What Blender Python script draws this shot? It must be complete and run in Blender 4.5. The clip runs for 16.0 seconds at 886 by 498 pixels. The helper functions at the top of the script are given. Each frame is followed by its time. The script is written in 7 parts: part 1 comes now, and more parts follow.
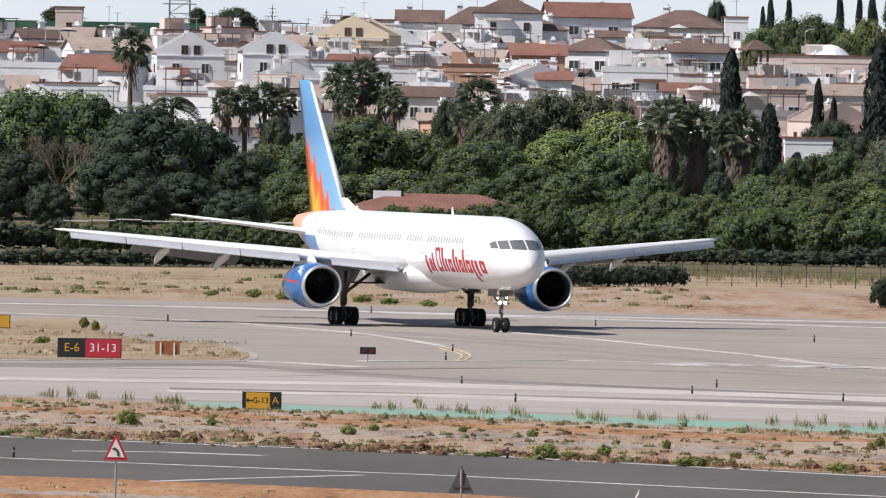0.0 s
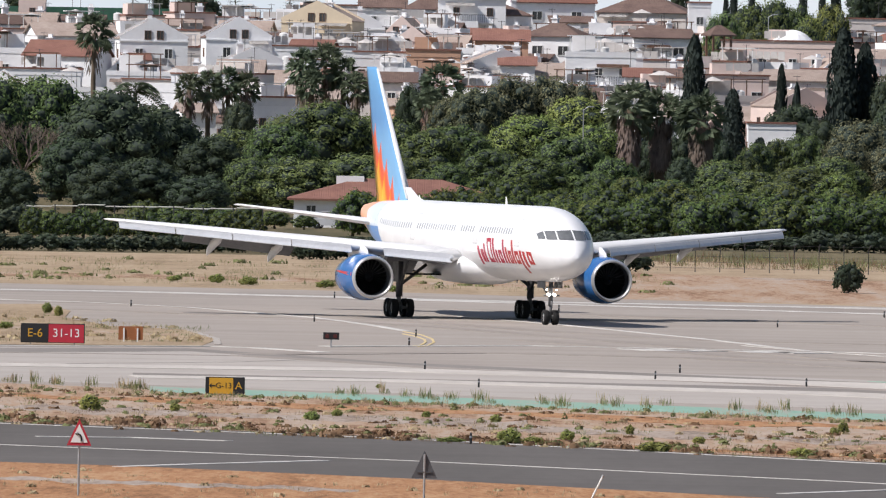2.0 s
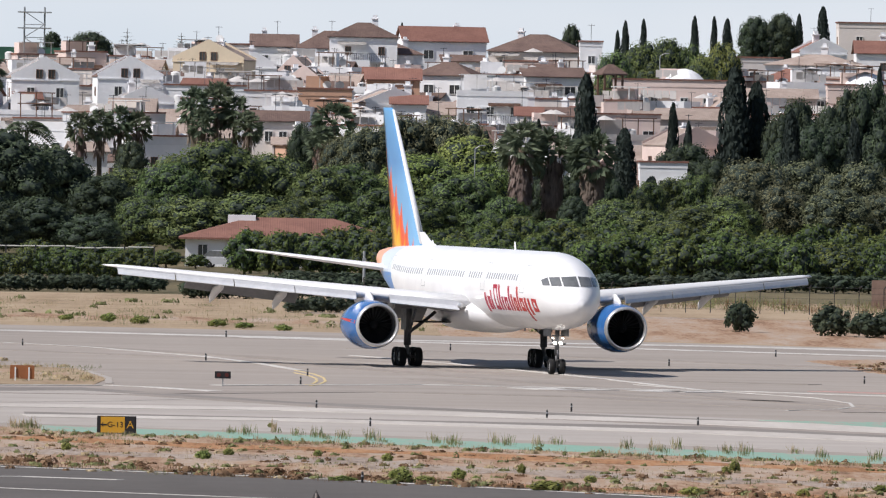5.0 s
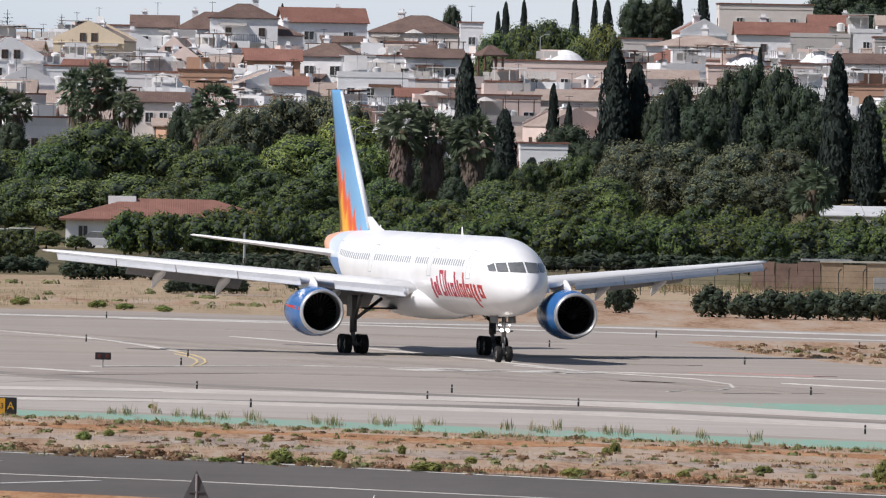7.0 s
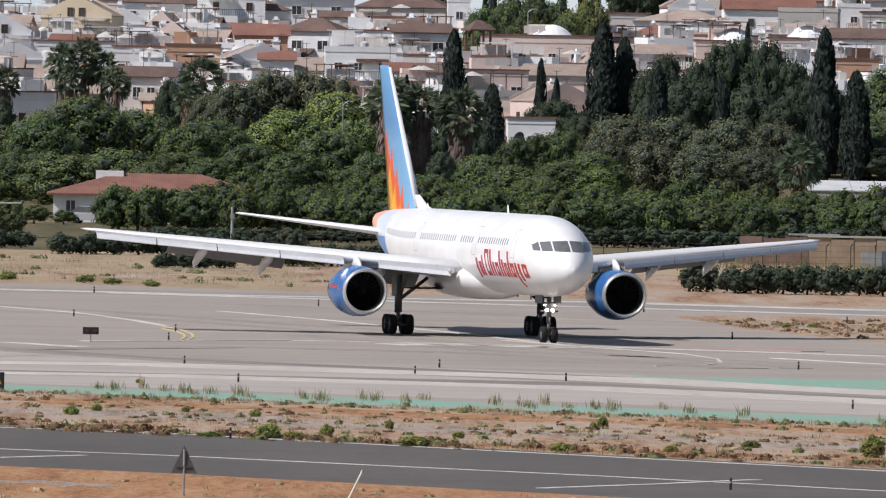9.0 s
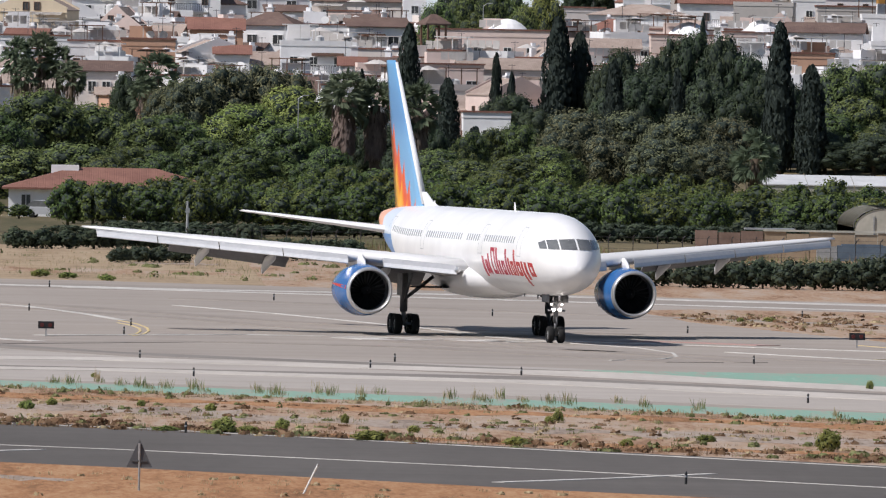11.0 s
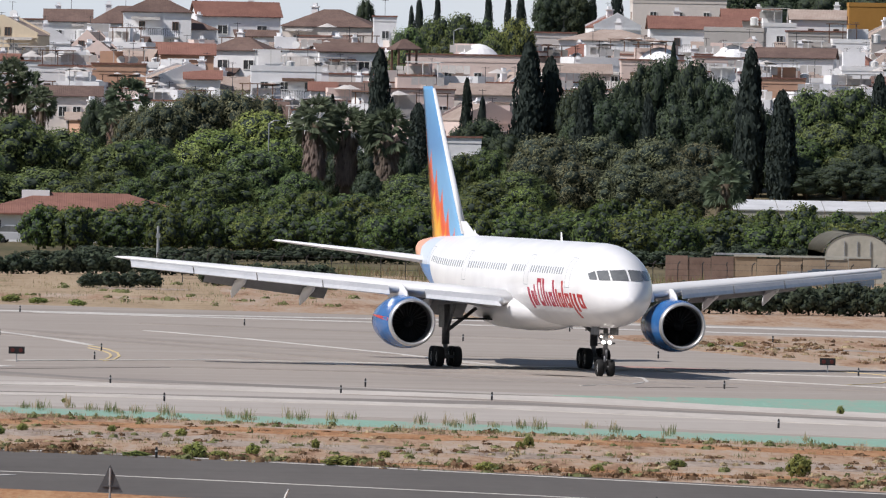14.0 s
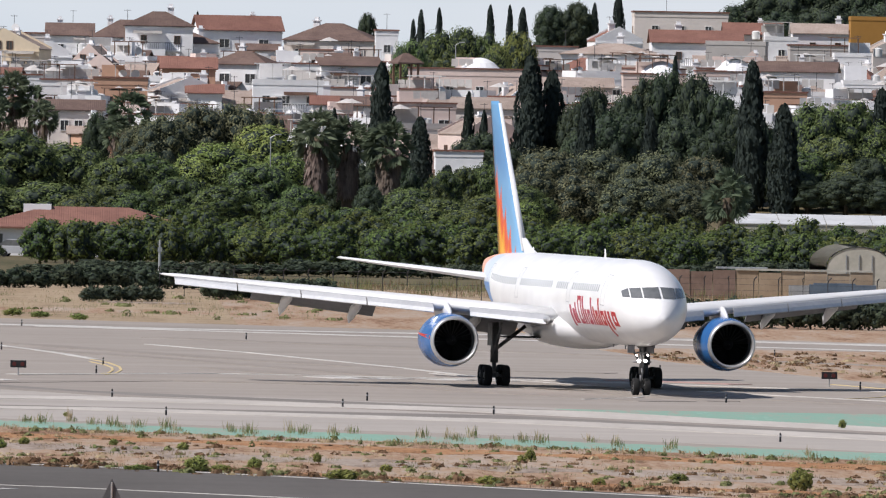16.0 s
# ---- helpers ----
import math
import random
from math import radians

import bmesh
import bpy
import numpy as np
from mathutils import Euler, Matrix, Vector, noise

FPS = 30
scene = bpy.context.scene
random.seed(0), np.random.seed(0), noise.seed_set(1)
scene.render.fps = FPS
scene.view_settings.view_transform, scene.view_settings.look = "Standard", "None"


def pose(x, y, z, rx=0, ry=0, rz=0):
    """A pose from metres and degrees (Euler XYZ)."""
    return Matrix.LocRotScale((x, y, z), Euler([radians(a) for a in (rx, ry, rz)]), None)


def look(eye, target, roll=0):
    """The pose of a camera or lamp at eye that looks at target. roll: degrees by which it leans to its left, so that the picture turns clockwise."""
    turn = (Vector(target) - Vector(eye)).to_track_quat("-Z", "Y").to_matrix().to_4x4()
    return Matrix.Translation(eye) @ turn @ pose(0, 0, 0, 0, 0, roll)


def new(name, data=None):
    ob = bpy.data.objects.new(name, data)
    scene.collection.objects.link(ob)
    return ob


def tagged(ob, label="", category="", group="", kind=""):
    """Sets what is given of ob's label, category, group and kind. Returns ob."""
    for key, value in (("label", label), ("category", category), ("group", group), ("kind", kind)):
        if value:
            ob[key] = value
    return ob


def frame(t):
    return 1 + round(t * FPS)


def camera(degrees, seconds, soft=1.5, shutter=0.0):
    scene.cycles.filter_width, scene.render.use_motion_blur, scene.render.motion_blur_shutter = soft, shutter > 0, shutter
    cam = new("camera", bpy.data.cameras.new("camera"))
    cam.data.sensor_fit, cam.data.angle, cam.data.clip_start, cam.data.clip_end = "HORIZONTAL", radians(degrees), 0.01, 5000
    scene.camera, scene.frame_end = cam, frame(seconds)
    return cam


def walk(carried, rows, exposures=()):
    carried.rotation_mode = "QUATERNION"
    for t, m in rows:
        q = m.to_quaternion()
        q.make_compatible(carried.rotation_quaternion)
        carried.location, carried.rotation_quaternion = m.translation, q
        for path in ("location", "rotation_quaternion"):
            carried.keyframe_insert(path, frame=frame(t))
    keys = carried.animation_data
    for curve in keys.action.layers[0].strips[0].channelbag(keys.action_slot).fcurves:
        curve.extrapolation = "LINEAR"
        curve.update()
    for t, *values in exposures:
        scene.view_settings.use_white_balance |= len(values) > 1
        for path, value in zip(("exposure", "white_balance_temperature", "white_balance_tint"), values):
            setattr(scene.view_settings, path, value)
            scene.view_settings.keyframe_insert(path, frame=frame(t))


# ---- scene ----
EYE = (0.0, 0.0, 12.92)
ROLL = 1.05
cam = camera(3.583, 16.0, 1.2)
walk(cam, [
    (0, look(EYE, (0.121, 600.0, 6.326), ROLL)),
    (0.5, look(EYE, (1.005, 600.0, 6.160), ROLL)),
    (1, look(EYE, (1.411, 600.0, 5.945), ROLL)),
    (1.5, look(EYE, (1.580, 600.0, 5.765), ROLL)),
    (2, look(EYE, (1.689, 600.0, 5.730), ROLL)),
    (2.5, look(EYE, (1.917, 600.0, 6.285), ROLL)),
    (3, look(EYE, (5.804, 600.0, 7.346), ROLL)),
    (3.2, look(EYE, (6.751, 600.0, 7.695), ROLL)),
    (5.3, look(EYE, (6.223, 600.0, 7.428), ROLL)),
    (5.5, look(EYE, (7.435, 600.0, 7.413), ROLL)),
    (6, look(EYE, (10.407, 600.0, 7.211), ROLL)),
    (6.5, look(EYE, (11.162, 600.0, 7.005), ROLL)),
    (7, look(EYE, (11.333, 600.0, 6.751), ROLL)),
    (7.5, look(EYE, (11.541, 600.0, 6.389), ROLL)),
    (8, look(EYE, (11.730, 600.0, 6.062), ROLL)),
    (8.5, look(EYE, (11.918, 600.0, 5.847), ROLL)),
    (10.8, look(EYE, (11.577, 600.0, 5.435), ROLL)),
    (11, look(EYE, (13.774, 600.0, 5.475), ROLL)),
    (11.5, look(EYE, (15.753, 600.0, 5.550), ROLL)),
    (12, look(EYE, (15.900, 600.0, 5.662), ROLL)),
    (12.5, look(EYE, (15.492, 600.0, 5.837), ROLL)),
    (13, look(EYE, (15.287, 600.0, 6.055), ROLL)),
    (13.5, look(EYE, (15.098, 600.0, 6.343), ROLL)),
    (14, look(EYE, (15.002, 600.0, 6.563), ROLL)),
    (14.5, look(EYE, (14.924, 600.0, 6.744), ROLL)),
    (15, look(EYE, (14.850, 600.0, 6.888), ROLL)),
    (15.5, look(EYE, (14.737, 600.0, 7.032), ROLL)),
    (16, look(EYE, (14.917, 600.0, 7.148), ROLL)),
], [(0.0, 0.17, 6380, 14), (3.2, 0.16, 6380, 14), (5.3, 0.08, 6350, 14), (8.5, -0.03, 6350, 14), (12.0, -0.04, 6350, 14), (16.0, 0.03, 6350, 14)])

# ---- light: hazy sun, high on the left ----
SUN_ELEVATION, SUN_AZIMUTH = 47.0, 247.0  # degrees; clockwise from +y
world = bpy.data.worlds.new("sky")
scene.world = world
world.use_nodes = True
wn, wl = world.node_tree.nodes, world.node_tree.links
sky = wn.new("ShaderNodeTexSky")
sky.sky_type, sky.sun_disc = "NISHITA", False
sky.sun_elevation, sky.sun_rotation = radians(SUN_ELEVATION), radians(SUN_AZIMUTH)
sky.air_density, sky.dust_density, sky.ozone_density = 1.0, 0.7, 1.2
wl.new(sky.outputs[0], wn["Background"].inputs[0])
wn["Background"].inputs[1].default_value = 0.074
sun = new("sun", bpy.data.lights.new("sun", "SUN"))
sun.data.energy, sun.data.angle, sun.data.color = 4.8, radians(0.7), (1.0, 0.955, 0.885)
_e, _a = radians(SUN_ELEVATION), radians(SUN_AZIMUTH)
sun.matrix_world = look((math.sin(_a) * math.cos(_e) * 100, math.cos(_a) * math.cos(_e) * 100, math.sin(_e) * 100), (0, 0, 0))

# ---- materials ----
def material(name, rough=0.7, metal=0.0, spec=0.3):
    m = bpy.data.materials.new(name)
    m.use_nodes = True
    b = m.node_tree.nodes["Principled BSDF"]
    b.inputs["Roughness"].default_value = rough
    b.inputs["Metallic"].default_value = metal
    b.inputs["Specular IOR Level"].default_value = spec
    return m, m.node_tree.nodes, m.node_tree.links, b


def ramp(nt, links, fac, stops):
    r = nt.new("ShaderNodeValToRGB")
    while len(r.color_ramp.elements) < len(stops):
        r.color_ramp.elements.new(0.5)
    for e, (p, col) in zip(r.color_ramp.elements, stops):
        e.position, e.color = p, (*col, 1)
    links.new(fac, r.inputs[0])
    return r.outputs[0]


def mix(nt, links, fac, a, b, kind="MIX"):
    m = nt.new("ShaderNodeMix")
    m.data_type, m.blend_type = "RGBA", kind
    for sock, v in ((m.inputs[0], fac), (m.inputs[6], a), (m.inputs[7], b)):
        if isinstance(v, (int, float)):
            sock.default_value = v
        elif isinstance(v, tuple):
            sock.default_value = (*v, 1)
        else:
            links.new(v, sock)
    return m.outputs[2]


def math_node(nt, links, op, a, b=0.0):
    m = nt.new("ShaderNodeMath")
    m.operation = op
    for sock, v in ((m.inputs[0], a), (m.inputs[1], b)):
        if isinstance(v, (int, float)):
            sock.default_value = v
        else:
            links.new(v, sock)
    return m.outputs[0]


def noise_tex(nt, links, scale, detail=4.0, stretch=(1, 1, 1), space="Object", rough=0.55):
    tc = nt.new("ShaderNodeTexCoord")
    mp = nt.new("ShaderNodeMapping")
    mp.inputs["Scale"].default_value = stretch
    links.new(tc.outputs[space], mp.inputs[0])
    n = nt.new("ShaderNodeTexNoise")
    n.inputs["Scale"].default_value, n.inputs["Detail"].default_value, n.inputs["Roughness"].default_value = scale, detail, rough
    links.new(mp.outputs[0], n.inputs["Vector"])
    return n.outputs[0]


def bump(nt, links, b, height, strength, distance=0.02):
    n = nt.new("ShaderNodeBump")
    n.inputs["Strength"].default_value, n.inputs["Distance"].default_value = strength, distance
    links.new(height, n.inputs["Height"])
    links.new(n.outputs[0], b.inputs["Normal"])


def surface(name, dark, light, scale=1.0, fine=12.0, rough=0.8, metal=0.0, spec=0.3, relief=0.2, stretch=(1, 1, 1), vary=0.0):
    """A surface that varies between two colours at two scales; vary: object-to-object change of brightness."""
    m, nt, links, b = material(name, rough, metal, spec)
    big = noise_tex(nt, links, scale, 5.0, stretch)
    small = noise_tex(nt, links, fine, 3.0, stretch)
    fac = math_node(nt, links, "ADD", math_node(nt, links, "MULTIPLY", big, 0.65), math_node(nt, links, "MULTIPLY", small, 0.35))
    col = ramp(nt, links, fac, [(0.32, dark), (0.68, light)])
    if vary:
        oi = nt.new("ShaderNodeObjectInfo")
        k = math_node(nt, links, "ADD", math_node(nt, links, "MULTIPLY", oi.outputs["Random"], vary), 1 - vary / 2)
        hsv = nt.new("ShaderNodeHueSaturation")
        links.new(k, hsv.inputs["Value"])
        links.new(col, hsv.inputs["Color"])
        col = hsv.outputs[0]
    links.new(col, b.inputs["Base Color"])
    if relief:
        bump(nt, links, b, small, relief)
    return m


def leaves(name, dark, light, vary=0.35):
    m, nt, links, b = material(name, 0.9, 0.0, 0.03)
    geo = nt.new("ShaderNodeNewGeometry")
    oi = nt.new("ShaderNodeObjectInfo")
    big = noise_tex(nt, links, 0.55, 3.0)
    fac = math_node(nt, links, "ADD", math_node(nt, links, "MULTIPLY", geo.outputs["Random Per Island"], 0.22), math_node(nt, links, "MULTIPLY", big, 0.78))
    col = ramp(nt, links, fac, [(0.25, dark), (0.75, light)])
    hsv = nt.new("ShaderNodeHueSaturation")
    links.new(math_node(nt, links, "ADD", math_node(nt, links, "MULTIPLY", oi.outputs["Random"], vary), 1 - vary / 2), hsv.inputs["Value"])
    links.new(col, hsv.inputs["Color"])
    turn = math_node(nt, links, "FRACT", math_node(nt, links, "MULTIPLY", oi.outputs["Random"], 7.3))
    links.new(math_node(nt, links, "ADD", math_node(nt, links, "MULTIPLY", turn, 0.05 * min(1.0, vary * 4)), 0.5 - 0.025 * min(1.0, vary * 4)), hsv.inputs["Hue"])
    links.new(hsv.outputs[0], b.inputs["Base Color"])
    b.inputs["Subsurface Weight"].default_value = 0.0
    # leaves let some light through
    tr = nt.new("ShaderNodeBsdfTranslucent")
    links.new(hsv.outputs[0], tr.inputs[0])
    mx = nt.new("ShaderNodeMixShader")
    mx.inputs[0].default_value = 0.3
    links.new(b.outputs[0], mx.inputs[1])
    links.new(tr.outputs[0], mx.inputs[2])
    links.new(mx.outputs[0], nt["Material Output"].inputs[0])
    return m


def plain(name, col, rough=0.6, metal=0.0, spec=0.4, grime=0.12):
    d = tuple(c * (1 - grime) for c in col)
    return surface(name, d, col, 1.5, 9.0, rough, metal, spec, 0.03)


def glow(name, col, power):
    m, nt, links, b = material(name, 0.3)
    b.inputs["Base Color"].default_value = (*col, 1)
    b.inputs["Emission Color"].default_value = (*col, 1)
    b.inputs["Emission Strength"].default_value = power
    return m


def ground_mat(name, stops, scale, fine, speckle=0.35, rough=0.92, streak=0.0):
    """Earth or paving in several tones, with patches drawn out along the line of sight and fine speckle."""
    m, nt, links, b = material(name, rough, 0.0, 0.2)
    big = noise_tex(nt, links, scale, 6.0, (1, 0.1, 1), rough=0.65)
    small = noise_tex(nt, links, fine, 4.0, (1, 0.12, 1), rough=0.75)
    fac = math_node(nt, links, "ADD", math_node(nt, links, "MULTIPLY", big, 1 - speckle), math_node(nt, links, "MULTIPLY", small, speckle))
    if streak:  # long worn bands left by traffic
        band = noise_tex(nt, links, 0.16, 5.0, (0.10, 1, 1), rough=0.7)
        fac = math_node(nt, links, "ADD", math_node(nt, links, "MULTIPLY", fac, 1 - streak), math_node(nt, links, "MULTIPLY", band, streak))
    links.new(ramp(nt, links, fac, stops), b.inputs["Base Color"])
    bump(nt, links, b, small, 0.3, 0.05)
    return m


SOIL = ground_mat("dry_soil", [(0.34, (0.12, 0.072, 0.045)), (0.43, (0.26, 0.155, 0.095)), (0.50, (0.36, 0.25, 0.17)), (0.57, (0.36, 0.285, 0.225)), (0.68, (0.46, 0.365, 0.285))], 0.35, 3.0, 0.4)
DRY_GRASS = ground_mat("dry_grass_ground", [(0.32, (0.13, 0.10, 0.06)), (0.43, (0.26, 0.19, 0.12)), (0.53, (0.355, 0.27, 0.18)), (0.68, (0.43, 0.345, 0.245))], 0.22, 2.4, 0.4, 0.92, 0.35)
FIELD = ground_mat("scrub_field", [(0.30, (0.045, 0.05, 0.022)), (0.5, (0.12, 0.10, 0.055)), (0.7, (0.22, 0.175, 0.10))], 0.1, 1.2)
ASPHALT = ground_mat("worn_asphalt", [(0.32, (0.255, 0.225, 0.198)), (0.5, (0.315, 0.278, 0.245)), (0.68, (0.37, 0.33, 0.293))], 0.09, 1.6, 0.3, 0.88, 0.6)
ASPHALT_DARK = ground_mat("road_asphalt", [(0.34, (0.085, 0.077, 0.070)), (0.66, (0.135, 0.123, 0.113))], 0.12, 1.5, 0.3, 0.88, 0.4)
CONCRETE = ground_mat("pale_concrete", [(0.32, (0.31, 0.28, 0.25)), (0.5, (0.38, 0.345, 0.312)), (0.68, (0.44, 0.40, 0.365))], 0.08, 1.3, 0.25, 0.88, 0.55)
GRAVEL = ground_mat("pale_gravel", [(0.34, (0.15, 0.11, 0.085)), (0.5, (0.31, 0.25, 0.205)), (0.66, (0.42, 0.36, 0.31))], 0.5, 4.0, 0.5)
BURNT_GRASS = ground_mat("burnt_orange_grass", [(0.34, (0.15, 0.075, 0.035)), (0.5, (0.34, 0.175, 0.085)), (0.66, (0.44, 0.28, 0.155))], 0.5, 4.0, 0.5)
FAINT_TRACK = ground_mat("faint_tyre_track", [(0.34, (0.25, 0.22, 0.194)), (0.66, (0.315, 0.278, 0.246))], 0.12, 1.6, 0.3, 0.88)
PALE_BAND = ground_mat("pale_worn_band", [(0.34, (0.40, 0.365, 0.33)), (0.66, (0.56, 0.52, 0.475))], 0.2, 1.6, 0.3, 0.88)
PAINT_WHITE = surface("road_paint_white", (0.36, 0.34, 0.315), (0.62, 0.60, 0.565), 0.6, 3.0, 0.8, stretch=(1, 0.2, 1))
PAINT_YELLOW = surface("road_paint_yellow", (0.52, 0.40, 0.20), (0.62, 0.50, 0.28), 0.5, 3.0, 0.8)
PAINT_RED = surface("road_paint_red", (0.36, 0.22, 0.2), (0.45, 0.30, 0.27), 0.5, 3.0, 0.8)
PAINT_GREEN = ground_mat("worn_green_paint", [(0.40, (0.33, 0.30, 0.26)), (0.46, (0.26, 0.35, 0.285)), (0.56, (0.21, 0.36, 0.285)), (0.68, (0.31, 0.43, 0.36))], 0.4, 3.0, 0.5, 0.85)
RUBBER_MARK = ground_mat("tyre_darkened_asphalt", [(0.34, (0.175, 0.157, 0.142)), (0.66, (0.26, 0.235, 0.214))], 0.1, 1.6, 0.3, 0.85, 0.5)

# ---- building helpers ----
def mesh_of(name, bm):
    me = bpy.data.meshes.new(name)
    bm.to_mesh(me)
    bm.free()
    return me


def part(name, bm, mat, parent=None, label="", smooth=False):
    me = mesh_of(name, bm)
    for m in mat if isinstance(mat, (list, tuple)) else [mat]:
        me.materials.append(m)
    if smooth:
        for p in me.polygons:
            p.use_smooth = True
    ob = new(name, me)
    if parent:
        ob.parent = parent
    if label:
        tagged(ob, label)
    return ob


def thing(name, x, y, z, rz=0.0, label="", category="", group="", kind=""):
    ob = new(name)
    ob.matrix_basis = pose(x, y, z, 0, 0, rz)
    ob.empty_display_size = 0.3
    return tagged(ob, label, category, group, kind)


def box(bm, x0, y0, z0, x1, y1, z1, mi=0):
    v = [bm.verts.new(p) for p in ((x0, y0, z0), (x1, y0, z0), (x1, y1, z0), (x0, y1, z0), (x0, y0, z1), (x1, y0, z1), (x1, y1, z1), (x0, y1, z1))]
    for q in ((3, 2, 1, 0), (4, 5, 6, 7), (0, 1, 5, 4), (1, 2, 6, 5), (2, 3, 7, 6), (3, 0, 4, 7)):
        bm.faces.new([v[i] for i in q]).material_index = mi
    return bm


def boxes(*rows):
    bm = bmesh.new()
    for r in rows:
        box(bm, *r)
    return bm


def tube(bm, pts, radii, n=8, mi=0, caps=True):
    """A round bar through pts."""
    rings = []
    for i, p in enumerate(pts):
        p = Vector(p)
        d = (Vector(pts[min(i + 1, len(pts) - 1)]) - Vector(pts[max(i - 1, 0)])).normalized()
        q = d.to_track_quat("Z", "Y").to_matrix()
        r = radii[i] if isinstance(radii, (list, tuple)) else radii
        rings.append([bm.verts.new(p + q @ Vector((math.cos(a) * r, math.sin(a) * r, 0))) for a in (2 * math.pi * k / n for k in range(n))])
    for a, b in zip(rings, rings[1:]):
        for k in range(n):
            bm.faces.new((a[k], a[(k + 1) % n], b[(k + 1) % n], b[k])).material_index = mi
    if caps:
        bm.faces.new(rings[0][::-1]).material_index = mi
        bm.faces.new(rings[-1]).material_index = mi
    return bm


def prism(pts, z0, z1):
    """A flat plate with the outline pts (x, y)."""
    bm = bmesh.new()
    a = [bm.verts.new((x, y, z0)) for x, y in pts]
    b = [bm.verts.new((x, y, z1)) for x, y in pts]
    n = len(pts)
    bm.faces.new(b)
    bm.faces.new(a[::-1])
    for i in range(n):
        bm.faces.new((a[i], a[(i + 1) % n], b[(i + 1) % n], b[i]))
    bmesh.ops.recalc_face_normals(bm, faces=bm.faces)
    bmesh.ops.triangulate(bm, faces=[f for f in bm.faces if len(f.verts) > 4])
    return bm


# ---- ground: level airfield, then a hill that carries the town ----
HILL = ((1240, 0.0), (1320, 2.5), (1400, 6.5), (1500, 10.3), (1600, 13.5), (1700, 16.3), (1800, 18.5), (2000, 21.0), (2400, 22.0), (5200, 22.0))


def ground_z(x, y):
    if y <= HILL[0][0]:
        return 0.0
    for (a, za), (b, zb) in zip(HILL, HILL[1:]):
        if y <= b:
            return za + (zb - za) * (y - a) / (b - a)
    return HILL[-1][1]


def build_ground():
    ys = [-400, 0, 300, 400, 500, 600, 700, 800, 900, 1000, 1100, 1200, 1240, 1280, 1320, 1360, 1400, 1450, 1500, 1550, 1600, 1650, 1700, 1750, 1800, 1900, 2000, 2200, 2400, 3200, 5200]
    xs = [-1500, -400, -200, -100, -60, -30, 0, 30, 60, 100, 140, 200, 400, 1500]
    bm = bmesh.new()
    grid = [[bm.verts.new((x, y, ground_z(x, y))) for x in xs] for y in ys]
    for a, b in zip(grid, grid[1:]):
        for i in range(len(xs) - 1):
            bm.faces.new((a[i], a[i + 1], b[i + 1], b[i]))
    tagged(part("ground", bm, FIELD), "dry scrubby ground rising to a hill", "ground", kind="structure")


build_ground()


def sheet(name, pts, z, mat, label, category="pavement"):
    return tagged(part(name, prism(pts, z - 0.05, z), mat), label, category, kind="structure")


def stripe(name, pts, width, z, mat, label, category="road marking"):
    """A painted line of that width along pts (x, y)."""
    bm = bmesh.new()
    prev = None
    n_last = len(pts) - 1
    for i, p in enumerate(pts):
        a, b = Vector(pts[max(i - 1, 0)]), Vector(pts[min(i + 1, len(pts) - 1)])
        d = (b - a).normalized()
        n = Vector((-d.y, d.x)) * width / 2
        row = [bm.verts.new((p[0] + n.x, p[1] + n.y, z)), bm.verts.new((p[0] - n.x, p[1] - n.y, z))]
        row += [bm.verts.new((v.co.x, v.co.y, z - 0.03)) for v in row]
        if prev:
            bm.faces.new((prev[0], prev[1], row[1], row[0]))
            bm.faces.new((prev[0], row[0], row[2], prev[2]))
            bm.faces.new((prev[1], row[1], row[3], prev[3]))
        if i in (0, n_last):
            bm.faces.new((row[0], row[1], row[3], row[2]))
        prev = row
    bmesh.ops.recalc_face_normals(bm, faces=bm.faces)
    top = [f for f in bm.faces if abs(f.normal.z) > 0.5]
    if top and top[0].normal.z < 0:
        for f in bm.faces:
            f.normal_flip()
    return tagged(part(name, bm, mat), label, category, kind="structure")


# ---- airfield surfaces ----
sheet("far_verge", [(-51.62, 1012.1), (79.77, 1040.2), (56.60, 737.1), (-39.46, 774.8)], 0.02, DRY_GRASS, "dry yellow grass verge beyond the runway", "grass")
sheet("soil_band", [(8.61, 971.1), (29.37, 940.8), (72.15, 940.5), (60.43, 787.3), (26.20, 838.5), (8.88, 846.1)], 0.03, SOIL, "bare reddish soil beside the runway", "ground")
sheet("runway", [(-44.86, 880.1), (-26.72, 861.7), (-2.63, 854.5), (26.28, 832.3), (61.93, 806.9), (40.74, 529.7), (17.47, 550.7), (0.24, 564.7), (-10.89, 575.9), (-29.94, 588.9)], 0.04, ASPHALT, "worn grey asphalt runway and taxiway junction", "runway")
sheet("runway_band", [(-42.76, 839.1), (-25.69, 828.7), (0.24, 821.0), (25.31, 801.5), (59.57, 776.0), (61.32, 799.0), (25.95, 821.8), (0.24, 840.2), (-26.23, 846.0), (-43.78, 859.1)], 0.044, FAINT_TRACK, "tyre-darkened strip of the runway", "runway")
sheet("taxiway_strip", [(-34.12, 670.5), (-20.45, 661.2), (-8.60, 662.9), (0.24, 639.5), (19.72, 622.7), (45.15, 587.4), (41.34, 537.7), (17.95, 566.1), (0.24, 578.9), (-11.09, 586.4), (-30.38, 597.5)], 0.05, CONCRETE, "pale concrete taxiway strip", "taxiway")
